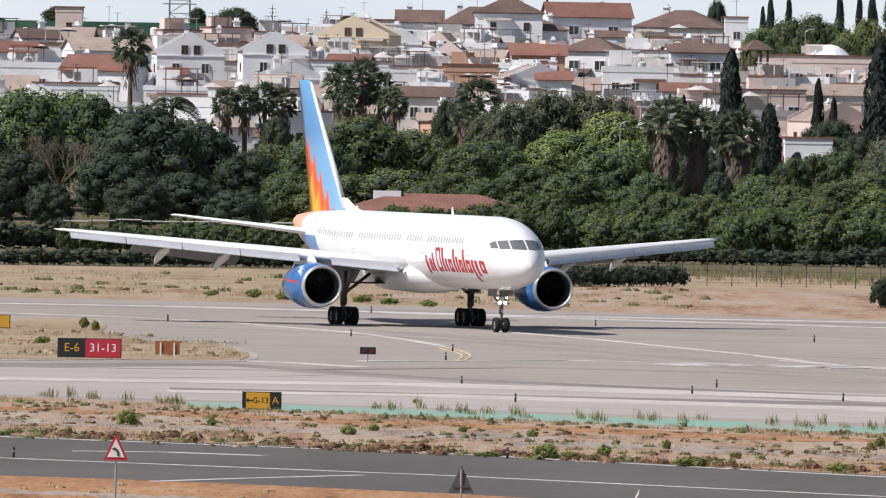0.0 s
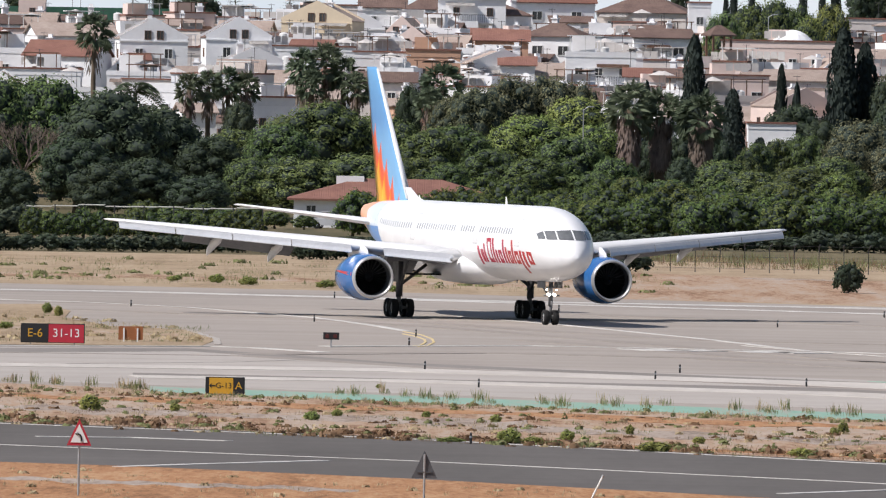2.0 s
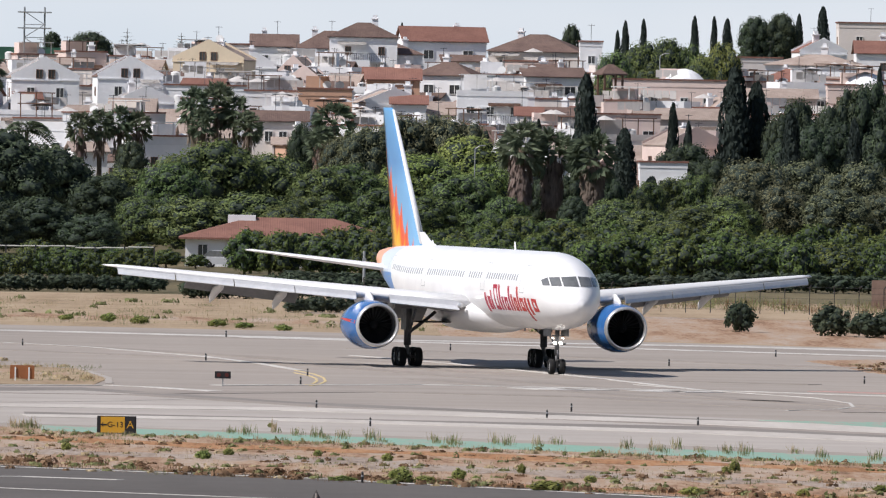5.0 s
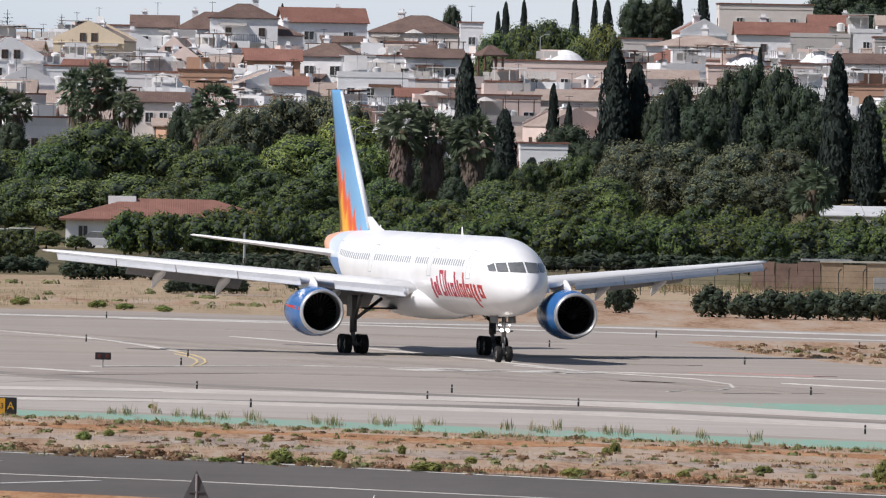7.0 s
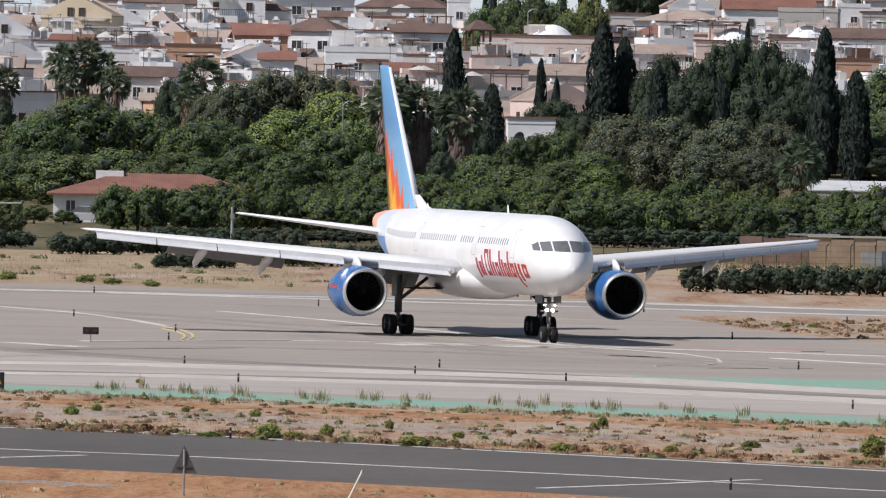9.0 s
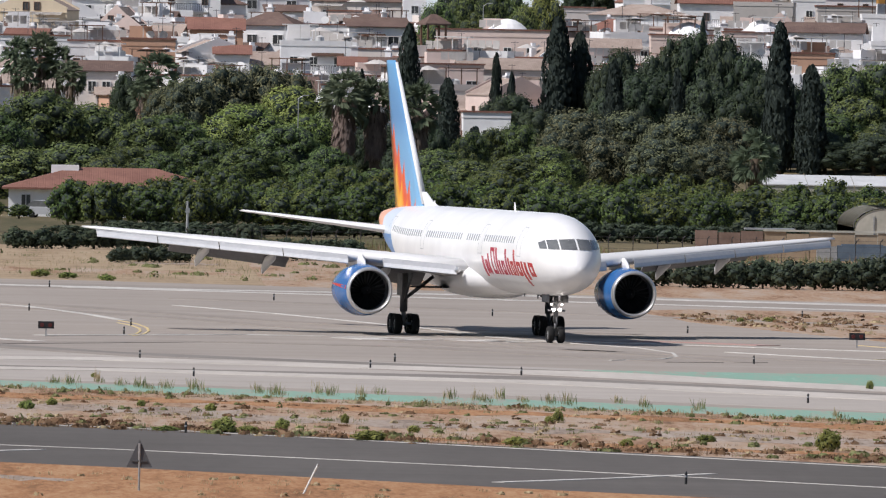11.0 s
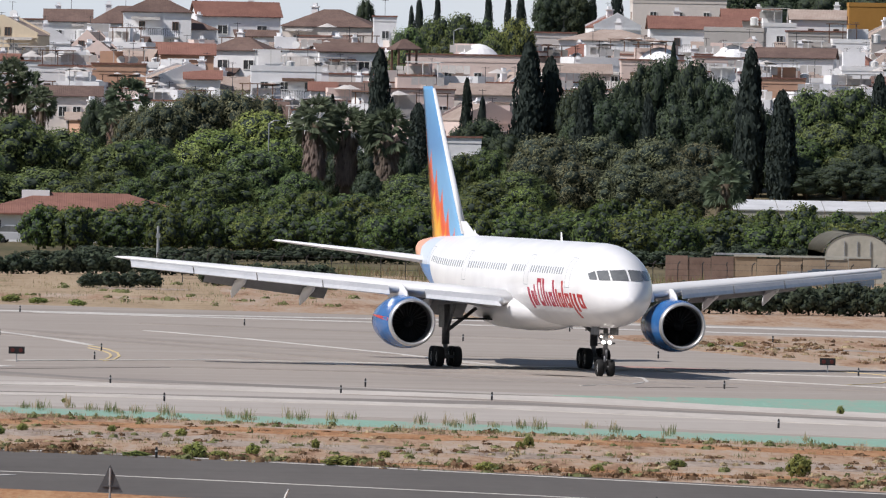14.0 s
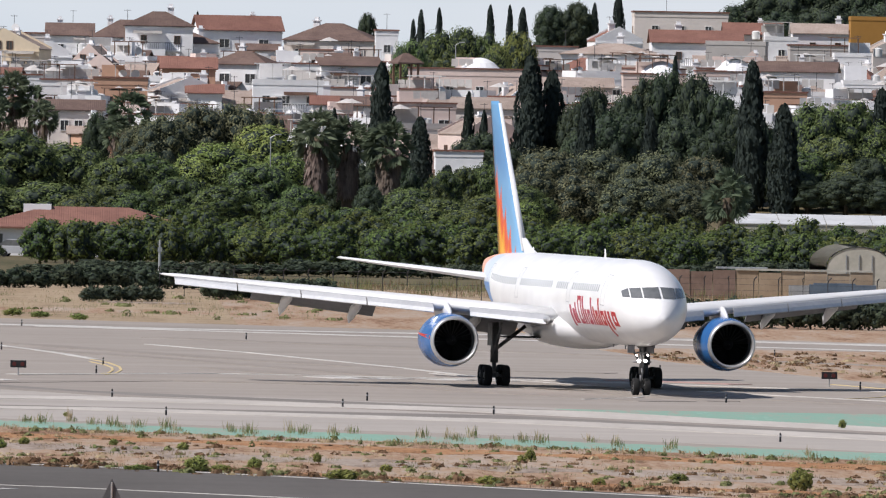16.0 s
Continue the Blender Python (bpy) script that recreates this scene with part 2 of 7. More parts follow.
sheet("taxiway_band", [(-33.09, 650.3), (-19.99, 646.7), (-9.86, 658.9), (0.24, 634.4), (19.42, 613.3), (44.11, 573.9), (44.74, 582.1), (19.57, 617.9), (0.24, 640.7), (-9.96, 665.7), (-20.32, 657.2), (-33.63, 661.0)], 0.055, RUBBER_MARK, "tyre-darkened strip of the taxiway", "taxiway")
sheet("taxiway_band", [(-11.54, 609.5), (0.24, 607.1), (19.14, 604.1), (43.35, 563.9), (42.61, 554.2), (18.93, 597.4), (0.24, 601.5), (-11.40, 602.7)], 0.055, RUBBER_MARK, "tyre-darkened strip of the taxiway", "taxiway")
sheet("grass_island", [(-40.64, 797.7), (-24.19, 780.7), (-19.95, 785.6), (-17.90, 765.0), (-17.69, 743.6), (-14.84, 721.2), (-10.71, 714.1), (-8.92, 691.2), (-9.52, 671.7), (-20.62, 666.6), (-34.12, 670.5)], 0.06, DRY_GRASS, "dry grass island between taxiways", "grass")
sheet("soil_island", [(28.07, 778.4), (29.38, 763.9), (30.19, 746.2), (39.09, 692.5), (49.82, 648.6), (60.00, 781.6), (44.37, 786.6), (32.12, 786.4)], 0.06, SOIL, "bare dry soil island between taxiways", "ground")
sheet("green_border", [(-10.32, 582.7), (0.24, 573.8), (17.70, 558.3), (41.34, 537.7), (40.35, 524.6), (17.35, 547.0), (0.24, 562.8), (-10.15, 573.4)], 0.07, PAINT_GREEN, "green painted border of the taxiway", "road marking")
sheet("green_patch", [(20.38, 618.6), (22.84, 618.4), (35.00, 619.6), (47.01, 611.8), (44.51, 579.0), (33.53, 593.5), (27.14, 604.2)], 0.07, PAINT_GREEN, "green painted patch on the taxiway", "road marking")
sheet("near_verge", [(-30.05, 591.0), (-18.09, 585.8), (-10.23, 577.5), (0.24, 566.7), (17.47, 550.7), (40.54, 527.1), (35.39, 459.8), (15.40, 484.7), (0.24, 505.7), (-15.98, 518.3), (-26.70, 525.8)], 0.065, SOIL, "dry stony soil strip with weeds", "ground")
sheet("service_road", [(-26.83, 528.3), (-16.03, 520.0), (0.24, 507.2), (15.45, 486.2), (35.39, 459.8), (32.21, 418.2), (13.89, 436.4), (0.24, 453.3), (-8.68, 461.8), (-14.30, 464.8), (-23.88, 470.7)], 0.08, ASPHALT_DARK, "dark asphalt service road", "road")
sheet("front_verge", [(-23.95, 472.1), (-14.35, 466.1), (-8.71, 463.1), (0.24, 454.6), (13.93, 437.6), (32.30, 419.3), (20.88, 270.0), (-14.09, 279.7)], 0.085, BURNT_GRASS, "dry reddish soil in front of the road", "ground")


def ragged(name, ends, width, z, mat, label, seed):
    """A long ragged patch of ground between two ends (x, y), about that deep."""
    rnd = random.Random(seed)
    (ax, ay), (bx, by) = ends
    n = 26
    top, low = [], []
    for i in range(n + 1):
        x, y = ax + (bx - ax) * i / n, ay + (by - ay) * i / n
        top.append((x, y + width * rnd.uniform(0.15, 0.9)))
        low.append((x, y - width * rnd.uniform(0.15, 0.9)))
    sheet(name, top + low[::-1], z, mat, label, "ground")


ragged("gravel_band", [(-18.52, 544.0), (4.79, 528.7)], 9.0, 0.07, GRAVEL, "pale gravel on the dry verge", 1)
ragged("gravel_band", [(2.67, 524.6), (29.70, 500.2)], 8.0, 0.072, GRAVEL, "pale gravel on the dry verge", 2)
ragged("burnt_grass_band", [(-19.27, 565.9), (31.03, 522.8)], 6.0, 0.074, BURNT_GRASS, "burnt orange grass beside the taxiway", 3)
ragged("burnt_grass_band", [(-9.64, 511.4), (28.73, 483.8)], 4.0, 0.074, BURNT_GRASS, "burnt orange grass beside the road", 4)
ragged("soil_patch", [(-24.01, 719.8), (-11.02, 698.2)], 5.0, 0.066, SOIL, "bare soil on the grass island", 5)
ragged("soil_patch", [(-30.24, 904.9), (7.94, 893.4)], 14.0, 0.026, SOIL, "bare soil on the far verge", 6)
ragged("pale_soil_patch", [(22.66, 942.7), (29.37, 940.8)], 5.0, 0.036, GRAVEL, "pale sandy track beyond the runway", 7)
ragged("pale_soil_patch", [(0.46, 935.1), (6.81, 935.4)], 5.0, 0.036, GRAVEL, "pale sandy patch beyond the runway", 8)
ragged("front_gravel", [(-15.22, 448.4), (-1.24, 440.0)], 4.0, 0.09, GRAVEL, "pale gravel beside the road", 9)

# ---- painted lines ----
WL = "worn white painted line on the asphalt"
stripe("marking", [(-42.53, 834.7), (-15.91, 836.2), (4.06, 825.5), (26.01, 823.9), (61.32, 799.0)], 3.6, 0.06, PAINT_WHITE, "worn white painted edge strip of the runway")
stripe("marking", [(-2.53, 826.2), (10.53, 816.5), (25.44, 805.4), (59.85, 779.7)], 2.2, 0.06, PAINT_WHITE, WL)
stripe("marking", [(-28.14, 804.3), (-18.30, 795.4), (-11.77, 783.2), (-4.72, 757.6), (-1.65, 738.3), (0.41, 720.7)], 0.45, 0.065, PAINT_WHITE, "curved white guide line on the asphalt")
stripe("marking", [(0.12, 720.4), (1.03, 711.9), (1.52, 701.6), (1.59, 692.7), (1.27, 683.6), (0.83, 680.3)], 0.12, 0.066, PAINT_YELLOW, "yellow curved guide line on the asphalt")
stripe("marking", [(0.07, 714.0), (0.77, 706.9), (1.13, 699.7), (1.18, 692.3), (0.95, 684.7), (0.56, 681.5)], 0.12, 0.066, PAINT_YELLOW, "yellow curved guide line on the asphalt")
stripe("marking", [(-3.66, 677.4), (6.17, 688.3), (21.70, 686.0), (50.84, 661.8)], 0.9, 0.065, PAINT_WHITE, WL)
stripe("marking", [(3.19, 769.8), (8.49, 749.0), (14.99, 716.5), (19.87, 687.1)], 0.4, 0.065, PAINT_WHITE, WL)
for run in ([(11.47, 684.8), (13.22, 680.8)], [(13.64, 684.0), (14.83, 682.3)], [(16.92, 684.3), (17.93, 681.0)], [(18.67, 683.1), (19.84, 681.5)]):
    stripe("marking", run, 2.4, 0.067, PAINT_WHITE, "white dashed line on the asphalt")
stripe("marking", [(16.85, 698.7), (21.59, 681.7), (24.81, 672.4), (26.00, 661.5), (25.85, 652.4), (24.90, 646.5), (22.42, 641.8)], 0.15, 0.067, PAINT_WHITE, "curved white guide line on the asphalt")
stripe("marking", [(25.44, 689.5), (28.12, 687.8), (31.52, 684.0)], 1.6, 0.067, PAINT_RED, "faded red painted line on the asphalt")
stripe("marking", [(28.81, 665.4), (32.17, 658.0), (36.67, 649.4), (48.38, 629.6)], 0.5, 0.067, PAINT_WHITE, WL)
stripe("marking", [(36.11, 688.3), (38.27, 679.3), (38.15, 668.5), (36.92, 658.4), (34.78, 652.7)], 0.12, 0.067, PAINT_YELLOW, "yellow curved guide line on the asphalt")
stripe("marking", [(-23.05, 660.1), (-9.26, 672.0), (-6.82, 670.1), (-3.57, 662.2)], 0.8, 0.067, PAINT_WHITE, WL)
stripe("marking", [(-16.34, 625.7), (-8.75, 636.3), (-5.52, 644.4)], 2.6, 0.06, CONCRETE, "pale concrete patch on the taxiway", "pavement")
stripe("marking", [(-31.80, 625.2), (-19.18, 620.6), (0.24, 624.7), (19.39, 612.1), (44.11, 573.9)], 7.0, 0.068, PALE_BAND, WL)
stripe("marking", [(-11.38, 601.6), (0.24, 602.6), (18.76, 592.0), (42.98, 559.0)], 5.5, 0.068, PALE_BAND, WL)
stripe("marking", [(-26.83, 528.3), (-15.95, 517.5), (0.24, 504.9), (15.38, 484.0), (35.24, 457.8)], 0.28, 0.095, PAINT_WHITE, "white edge line of the road")
stripe("marking", [(-21.08, 492.7), (-15.03, 487.9), (0.24, 475.9), (14.63, 460.0), (33.50, 435.1)], 0.22, 0.095, PAINT_WHITE, "white centre line of the road")
stripe("marking", [(-9.15, 462.1), (-6.55, 467.2), (-2.49, 474.1)], 0.5, 0.096, PAINT_WHITE, "slanting white line on the road")
stripe("marking", [(-12.78, 498.7), (-9.41, 499.5), (-5.99, 497.3)], 0.6, 0.096, PAINT_WHITE, "slanting white line on the road")
stripe("marking", [(12.07, 445.3), (15.85, 451.9), (19.40, 459.2)], 0.45, 0.096, PAINT_WHITE, "slanting white line on the road")
stripe("marking", [(-8.78, 676.7), (-9.03, 691.1), (-10.68, 712.6)], 0.35, 0.075, CONCRETE, "pale kerb round the grass island", "kerb")


# ---- tyre tracks ----
TRACK = "dark curved tyre track on the asphalt"
for run, wide in (([(-26.64, 797.8), (-15.05, 791.2), (-2.31, 760.2), (6.55, 731.9), (14.89, 711.8), (26.10, 707.6)], 2.2), ([(-17.73, 770.8), (-5.30, 753.5), (3.61, 728.9), (13.16, 695.1), (21.87, 664.3), (28.85, 642.6)], 1.6), ([(-7.18, 654.7), (3.33, 668.7), (13.93, 665.0), (26.19, 640.2)], 3.0),
                  ([(3.91, 793.1), (16.23, 776.6), (30.93, 757.0), (43.53, 740.1)], 2.6), ([(-21.58, 647.8), (-7.14, 650.8), (5.60, 622.2), (19.14, 604.1), (34.21, 580.8)], 2.0), ([(6.30, 703.3), (16.65, 667.5), (24.41, 661.4), (37.56, 638.0)], 1.8)):
    stripe("tyre_track", run, wide, 0.0605, FAINT_TRACK, TRACK, "tyre track")

# ---- hazy sky far behind the hill ----
def sky_backdrop():
    m, nt, links, b = material("pale_hazy_sky", 1.0)
    n = noise_tex(nt, links, 0.004, 3.0, (1, 1, 3))
    links.new(ramp(nt, links, n, [(0.3, (0.66, 0.745, 0.80)), (0.7, (0.80, 0.845, 0.865))]), b.inputs["Emission Color"])
    b.inputs["Emission Strength"].default_value = 0.9
    b.inputs["Base Color"].default_value = (0, 0, 0, 1)
    bm = bmesh.new()
    bm.faces.new([bm.verts.new(p) for p in ((-700, 4600, 20), (700, 4600, 20), (700, 4600, 320), (-700, 4600, 320))])
    tagged(part("backdrop", bm, m), "pale hazy sky", "sky", kind="structure")


sky_backdrop()
# ---- the airliner: origin on the ground between the main wheels, nose along -y ----
SKIN_WHITE = surface("white_aircraft_paint", (0.74, 0.74, 0.75), (0.84, 0.84, 0.84), 0.25, 1.7, 0.28, spec=0.5, relief=0.0)
METAL = surface("bare_polished_metal", (0.55, 0.56, 0.57), (0.7, 0.7, 0.7), 0.8, 6.0, 0.36, metal=0.7, relief=0.0)
WING_GREY = surface("grey_wing_paint", (0.66, 0.66, 0.66), (0.77, 0.77, 0.77), 0.4, 3.0, 0.45, spec=0.5, relief=0.0, stretch=(0.3, 1, 1))
# flap colour, darkened to carry the shade under the wing
WING_DARK = surface("shade_dark_flap_grey", (0.16, 0.16, 0.17), (0.27, 0.27, 0.28), 0.6, 4.0, 0.6)
GEAR_GREY = surface("gear_steel", (0.10, 0.10, 0.105), (0.22, 0.22, 0.225), 2.0, 9.0, 0.5, metal=0.3)
RUBBER = surface("tyre_rubber", (0.009, 0.009, 0.010), (0.022, 0.022, 0.022), 2.0, 12.0, 0.85, relief=0.1)
RIM = surface("wheel_rim", (0.2, 0.2, 0.2), (0.4, 0.4, 0.4), 3.0, 12.0, 0.5, metal=0.4)
DUCT = surface("grey_duct_lining", (0.10, 0.10, 0.105), (0.17, 0.17, 0.175), 1.0, 6.0, 0.4, metal=0.4)
DARK = surface("open_well_shade", (0.012, 0.012, 0.013), (0.03, 0.03, 0.032), 1.0, 6.0, 0.7)
GLASS_DARK = surface("cockpit_glass", (0.10, 0.105, 0.108), (0.19, 0.195, 0.195), 0.7, 3.0, 0.06, spec=0.8, relief=0.0)
CABIN_GLASS = surface("cabin_window", (0.34, 0.35, 0.37), (0.46, 0.47, 0.49), 0.7, 3.0, 0.2, spec=0.6, relief=0.0)
FAN = surface("fan_blade", (0.02, 0.02, 0.022), (0.045, 0.045, 0.048), 1.0, 6.0, 0.45, metal=0.6)
LAMP = glow("landing_light", (1.0, 0.95, 0.85), 5.0)
RED_TITLE = surface("red_title_film", (0.36, 0.012, 0.045), (0.43, 0.02, 0.055), 1.0, 6.0, 0.35, relief=0.0)
ORANGE_TITLE = surface("orange_title_film", (0.42, 0.025, 0.035), (0.50, 0.05, 0.04), 1.0, 6.0, 0.35, relief=0.0)
SKIN_SEAM = plain("panel_seam", (0.5, 0.51, 0.53), 0.5)
NACELLE_BLUE = surface("blue_nacelle_paint", (0.025, 0.10, 0.30), (0.04, 0.165, 0.42), 0.5, 2.0, 0.25, spec=0.5, relief=0.0)
GEAR_Y = 23.9  # distance from the nose to the main wheels


def livery(name, fin):
    """White paint with blue, red and orange flames towards the tail (real paint scheme)."""
    m, nt, links, b = material(name, 0.28, 0.0, 0.5)
    tc = nt.new("ShaderNodeTexCoord")
    sep = nt.new("ShaderNodeSeparateXYZ")
    links.new(tc.outputs["Object"], sep.inputs[0])
    y, z = sep.outputs[1], sep.outputs[2]
    grime = noise_tex(nt, links, 0.6, 4.0)
    white = ramp(nt, links, grime, [(0.3, (0.74, 0.74, 0.75)), (0.7, (0.84, 0.84, 0.84))])
    if fin:
        # u: metres behind the swept leading edge; zigzag tongues of red over orange
        u = math_node(nt, links, "SUBTRACT", y, math_node(nt, links, "MULTIPLY", math_node(nt, links, "SUBTRACT", z, 6.2), 1.07))
        up = math_node(nt, links, "SUBTRACT", z, 6.2)
        spike = math_node(nt, links, "POWER", math_node(nt, links, "FRACT", math_node(nt, links, "MULTIPLY", math_node(nt, links, "ADD", up, math_node(nt, links, "MULTIPLY", u, 0.6)), 0.8)), 2.2)
        lim = math_node(nt, links, "SUBTRACT", math_node(nt, links, "MULTIPLY", up, 0.50), math_node(nt, links, "MULTIPLY", spike, 1.7))
        v = math_node(nt, links, "SUBTRACT", u, math_node(nt, links, "ADD", lim, 15.5))
        flame = ramp(nt, links, math_node(nt, links, "MULTIPLY", v, 0.25), [(0.0, (0.80, 0.22, 0.13)), (0.18, (0.74, 0.10, 0.06)), (0.42, (0.78, 0.13, 0.03)), (0.62, (0.85, 0.36, 0.03)), (0.95, (0.88, 0.50, 0.06))])
        blue = ramp(nt, links, math_node(nt, links, "MULTIPLY", up, 0.137), [(0.0, (0.20, 0.42, 0.66)), (0.45, (0.17, 0.38, 0.64)), (0.6, (0.11, 0.28, 0.55)), (1.0, (0.12, 0.34, 0.62))])
        col = mix(nt, links, math_node(nt, links, "GREATER_THAN", v, 0.0), blue, flame)
        links.new(col, b.inputs["Base Color"])
    else:
        # blue wedge under the tailplane, orange cone behind it
        edge = math_node(nt, links, "SUBTRACT", y, math_node(nt, links, "MULTIPLY", math_node(nt, links, "SUBTRACT", z, 4.6), 1.2))
        blue = math_node(nt, links, "GREATER_THAN", edge, 13.0)
        pale = math_node(nt, links, "GREATER_THAN", math_node(nt, links, "SUBTRACT", z, 4.75), 0.0)
        col = mix(nt, links, pale, (0.10, 0.27, 0.58), (0.62, 0.69, 0.79))
        col = mix(nt, links, blue, white, col)
        edge2 = math_node(nt, links, "ADD", y, math_node(nt, links, "MULTIPLY", math_node(nt, links, "PINGPONG", z, 0.4), 1.6))
        orange = math_node(nt, links, "GREATER_THAN", edge2, 18.6)
        col = mix(nt, links, orange, col, (0.80, 0.40, 0.24))
        links.new(col, b.inputs["Base Color"])
    return m


BODY_PAINT = livery("white_blue_orange_livery", False)
FIN_PAINT = livery("flame_fin_livery", True)

# stations along the body: from nose, half width, half height, centre height
BODY = ((0.0, 0.04, 0.04, 3.62), (0.12, 0.30, 0.30, 3.63), (0.4, 0.58, 0.58, 3.66), (0.9, 0.90, 0.90, 3.74), (1.5, 1.16, 1.17, 3.84), (2.2, 1.40, 1.43, 3.96), (3.0, 1.60, 1.66, 4.08),
        (4.0, 1.76, 1.84, 4.17), (5.2, 1.85, 1.96, 4.23), (6.5, 1.88, 2.0, 4.25), (12.0, 1.88, 2.0, 4.25), (17.0, 1.88, 2.0, 4.25), (22.0, 1.88, 2.0, 4.25), (28.0, 1.88, 2.0, 4.25), (32.0, 1.88, 2.0, 4.25), (35.0, 1.80, 1.86, 4.37),
        (38.0, 1.58, 1.58, 4.60), (41.0, 1.22, 1.24, 4.88), (44.0, 0.78, 0.84, 5.18), (46.0, 0.42, 0.5, 5.38), (46.9, 0.18, 0.24, 5.46))


def body_at(a):
    for p, q in zip(BODY, BODY[1:]):
        if a <= q[0]:
            k = (a - p[0]) / (q[0] - p[0])
            if a < 6.5:  # rounder nose between stations
                k = k * (1.25 - 0.25 * k)
            return [p[i] + (q[i] - p[i]) * k for i in (1, 2, 3)]
    return list(BODY[-1][1:])


def skin(a, th, out=0.0):
    """Point on the body at a metres from the nose; th: angle from the top, positive to starboard (-x)."""
    w, h, zc = body_at(a)
    return Vector((-math.sin(th) * (w + out), a - GEAR_Y, zc + math.cos(th) * (h + out)))


def nose_point(x, z):
    """Point on the nose at x to starboard and height z, a little proud of the skin."""
    a = 0.05
    while a < 6.0:
        w, h, zc = body_at(a)
        if (x / w) ** 2 + ((z - zc) / h) ** 2 <= 1:
            break
        a += 0.02
    return Vector((-x * 1.006, a - 0.035 - GEAR_Y, z + 0.008))


def skin_patch(a0, a1, t0, t1, out, na=2, nt_=2, skew=0.0):
    """A plate that follows the body's curve; skew moves its upper edge aft."""
    bm = bmesh.new()
    g = [[bm.verts.new(skin(a0 + (a1 - a0) * i / na + skew * (1 - j / nt_), t0 + (t1 - t0) * j / nt_, out)) for j in range(nt_ + 1)] for i in range(na + 1)]
    for i in range(na):
        for j in range(nt_):
            bm.faces.new((g[i][j], g[i + 1][j], g[i + 1][j + 1], g[i][j + 1]))
    bmesh.ops.recalc_face_normals(bm, faces=bm.faces)
    bmesh.ops.solidify(bm, geom=bm.faces[:], thickness=out * 0.9)
    return bm


def loft(sections, closed=True):
    bm = bmesh.new()
    rings = [[bm.verts.new(p) for p in s] for s in sections]
    n = len(rings[0])
    for a, b in zip(rings, rings[1:]):
        for k in range(n):
            bm.faces.new((a[k], a[(k + 1) % n], b[(k + 1) % n], b[k]))
    bm.faces.new(rings[0])
    bm.faces.new(rings[-1])
    bmesh.ops.recalc_face_normals(bm, faces=bm.faces)
    return bm


FOIL = ((0.0, 0.0), (0.012, 0.22), (0.05, 0.42), (0.15, 0.6), (0.35, 0.65), (0.6, 0.5), (0.82, 0.24), (1.0, 0.02), (0.82, -0.16), (0.6, -0.3), (0.35, -0.38), (0.15, -0.34), (0.05, -0.25), (0.012, -0.14))


def foil(x, le, te, z, thick, twist=0.0):
    """Wing section at span x, from le to te (metres from the nose)."""
    c = te - le
    return [Vector((x, le + u * c - GEAR_Y, z + v * thick - u * c * twist)) for u, v in FOIL]


def fin_foil(z, le, te, thick):
    c = te - le
    return [Vector((v * thick, le + u * c - GEAR_Y, z)) for u, v in FOIL]


aircraft = thing("airliner", 0, 0, 0, 0, "white twin-engine airliner with orange and blue flame tail, taxiing", "airplane")


def wing_line(s):
    """le, te, z of the wing at s metres from the centre line."""
    le = 17.9 + (s - 1.9) * 0.538
    te = 25.9 - (s - 1.9) * 0.05 if s < 6.4 else 25.68 + (s - 6.4) * 0.265
    return le, te, 3.1 + (s - 1.9) * 0.094


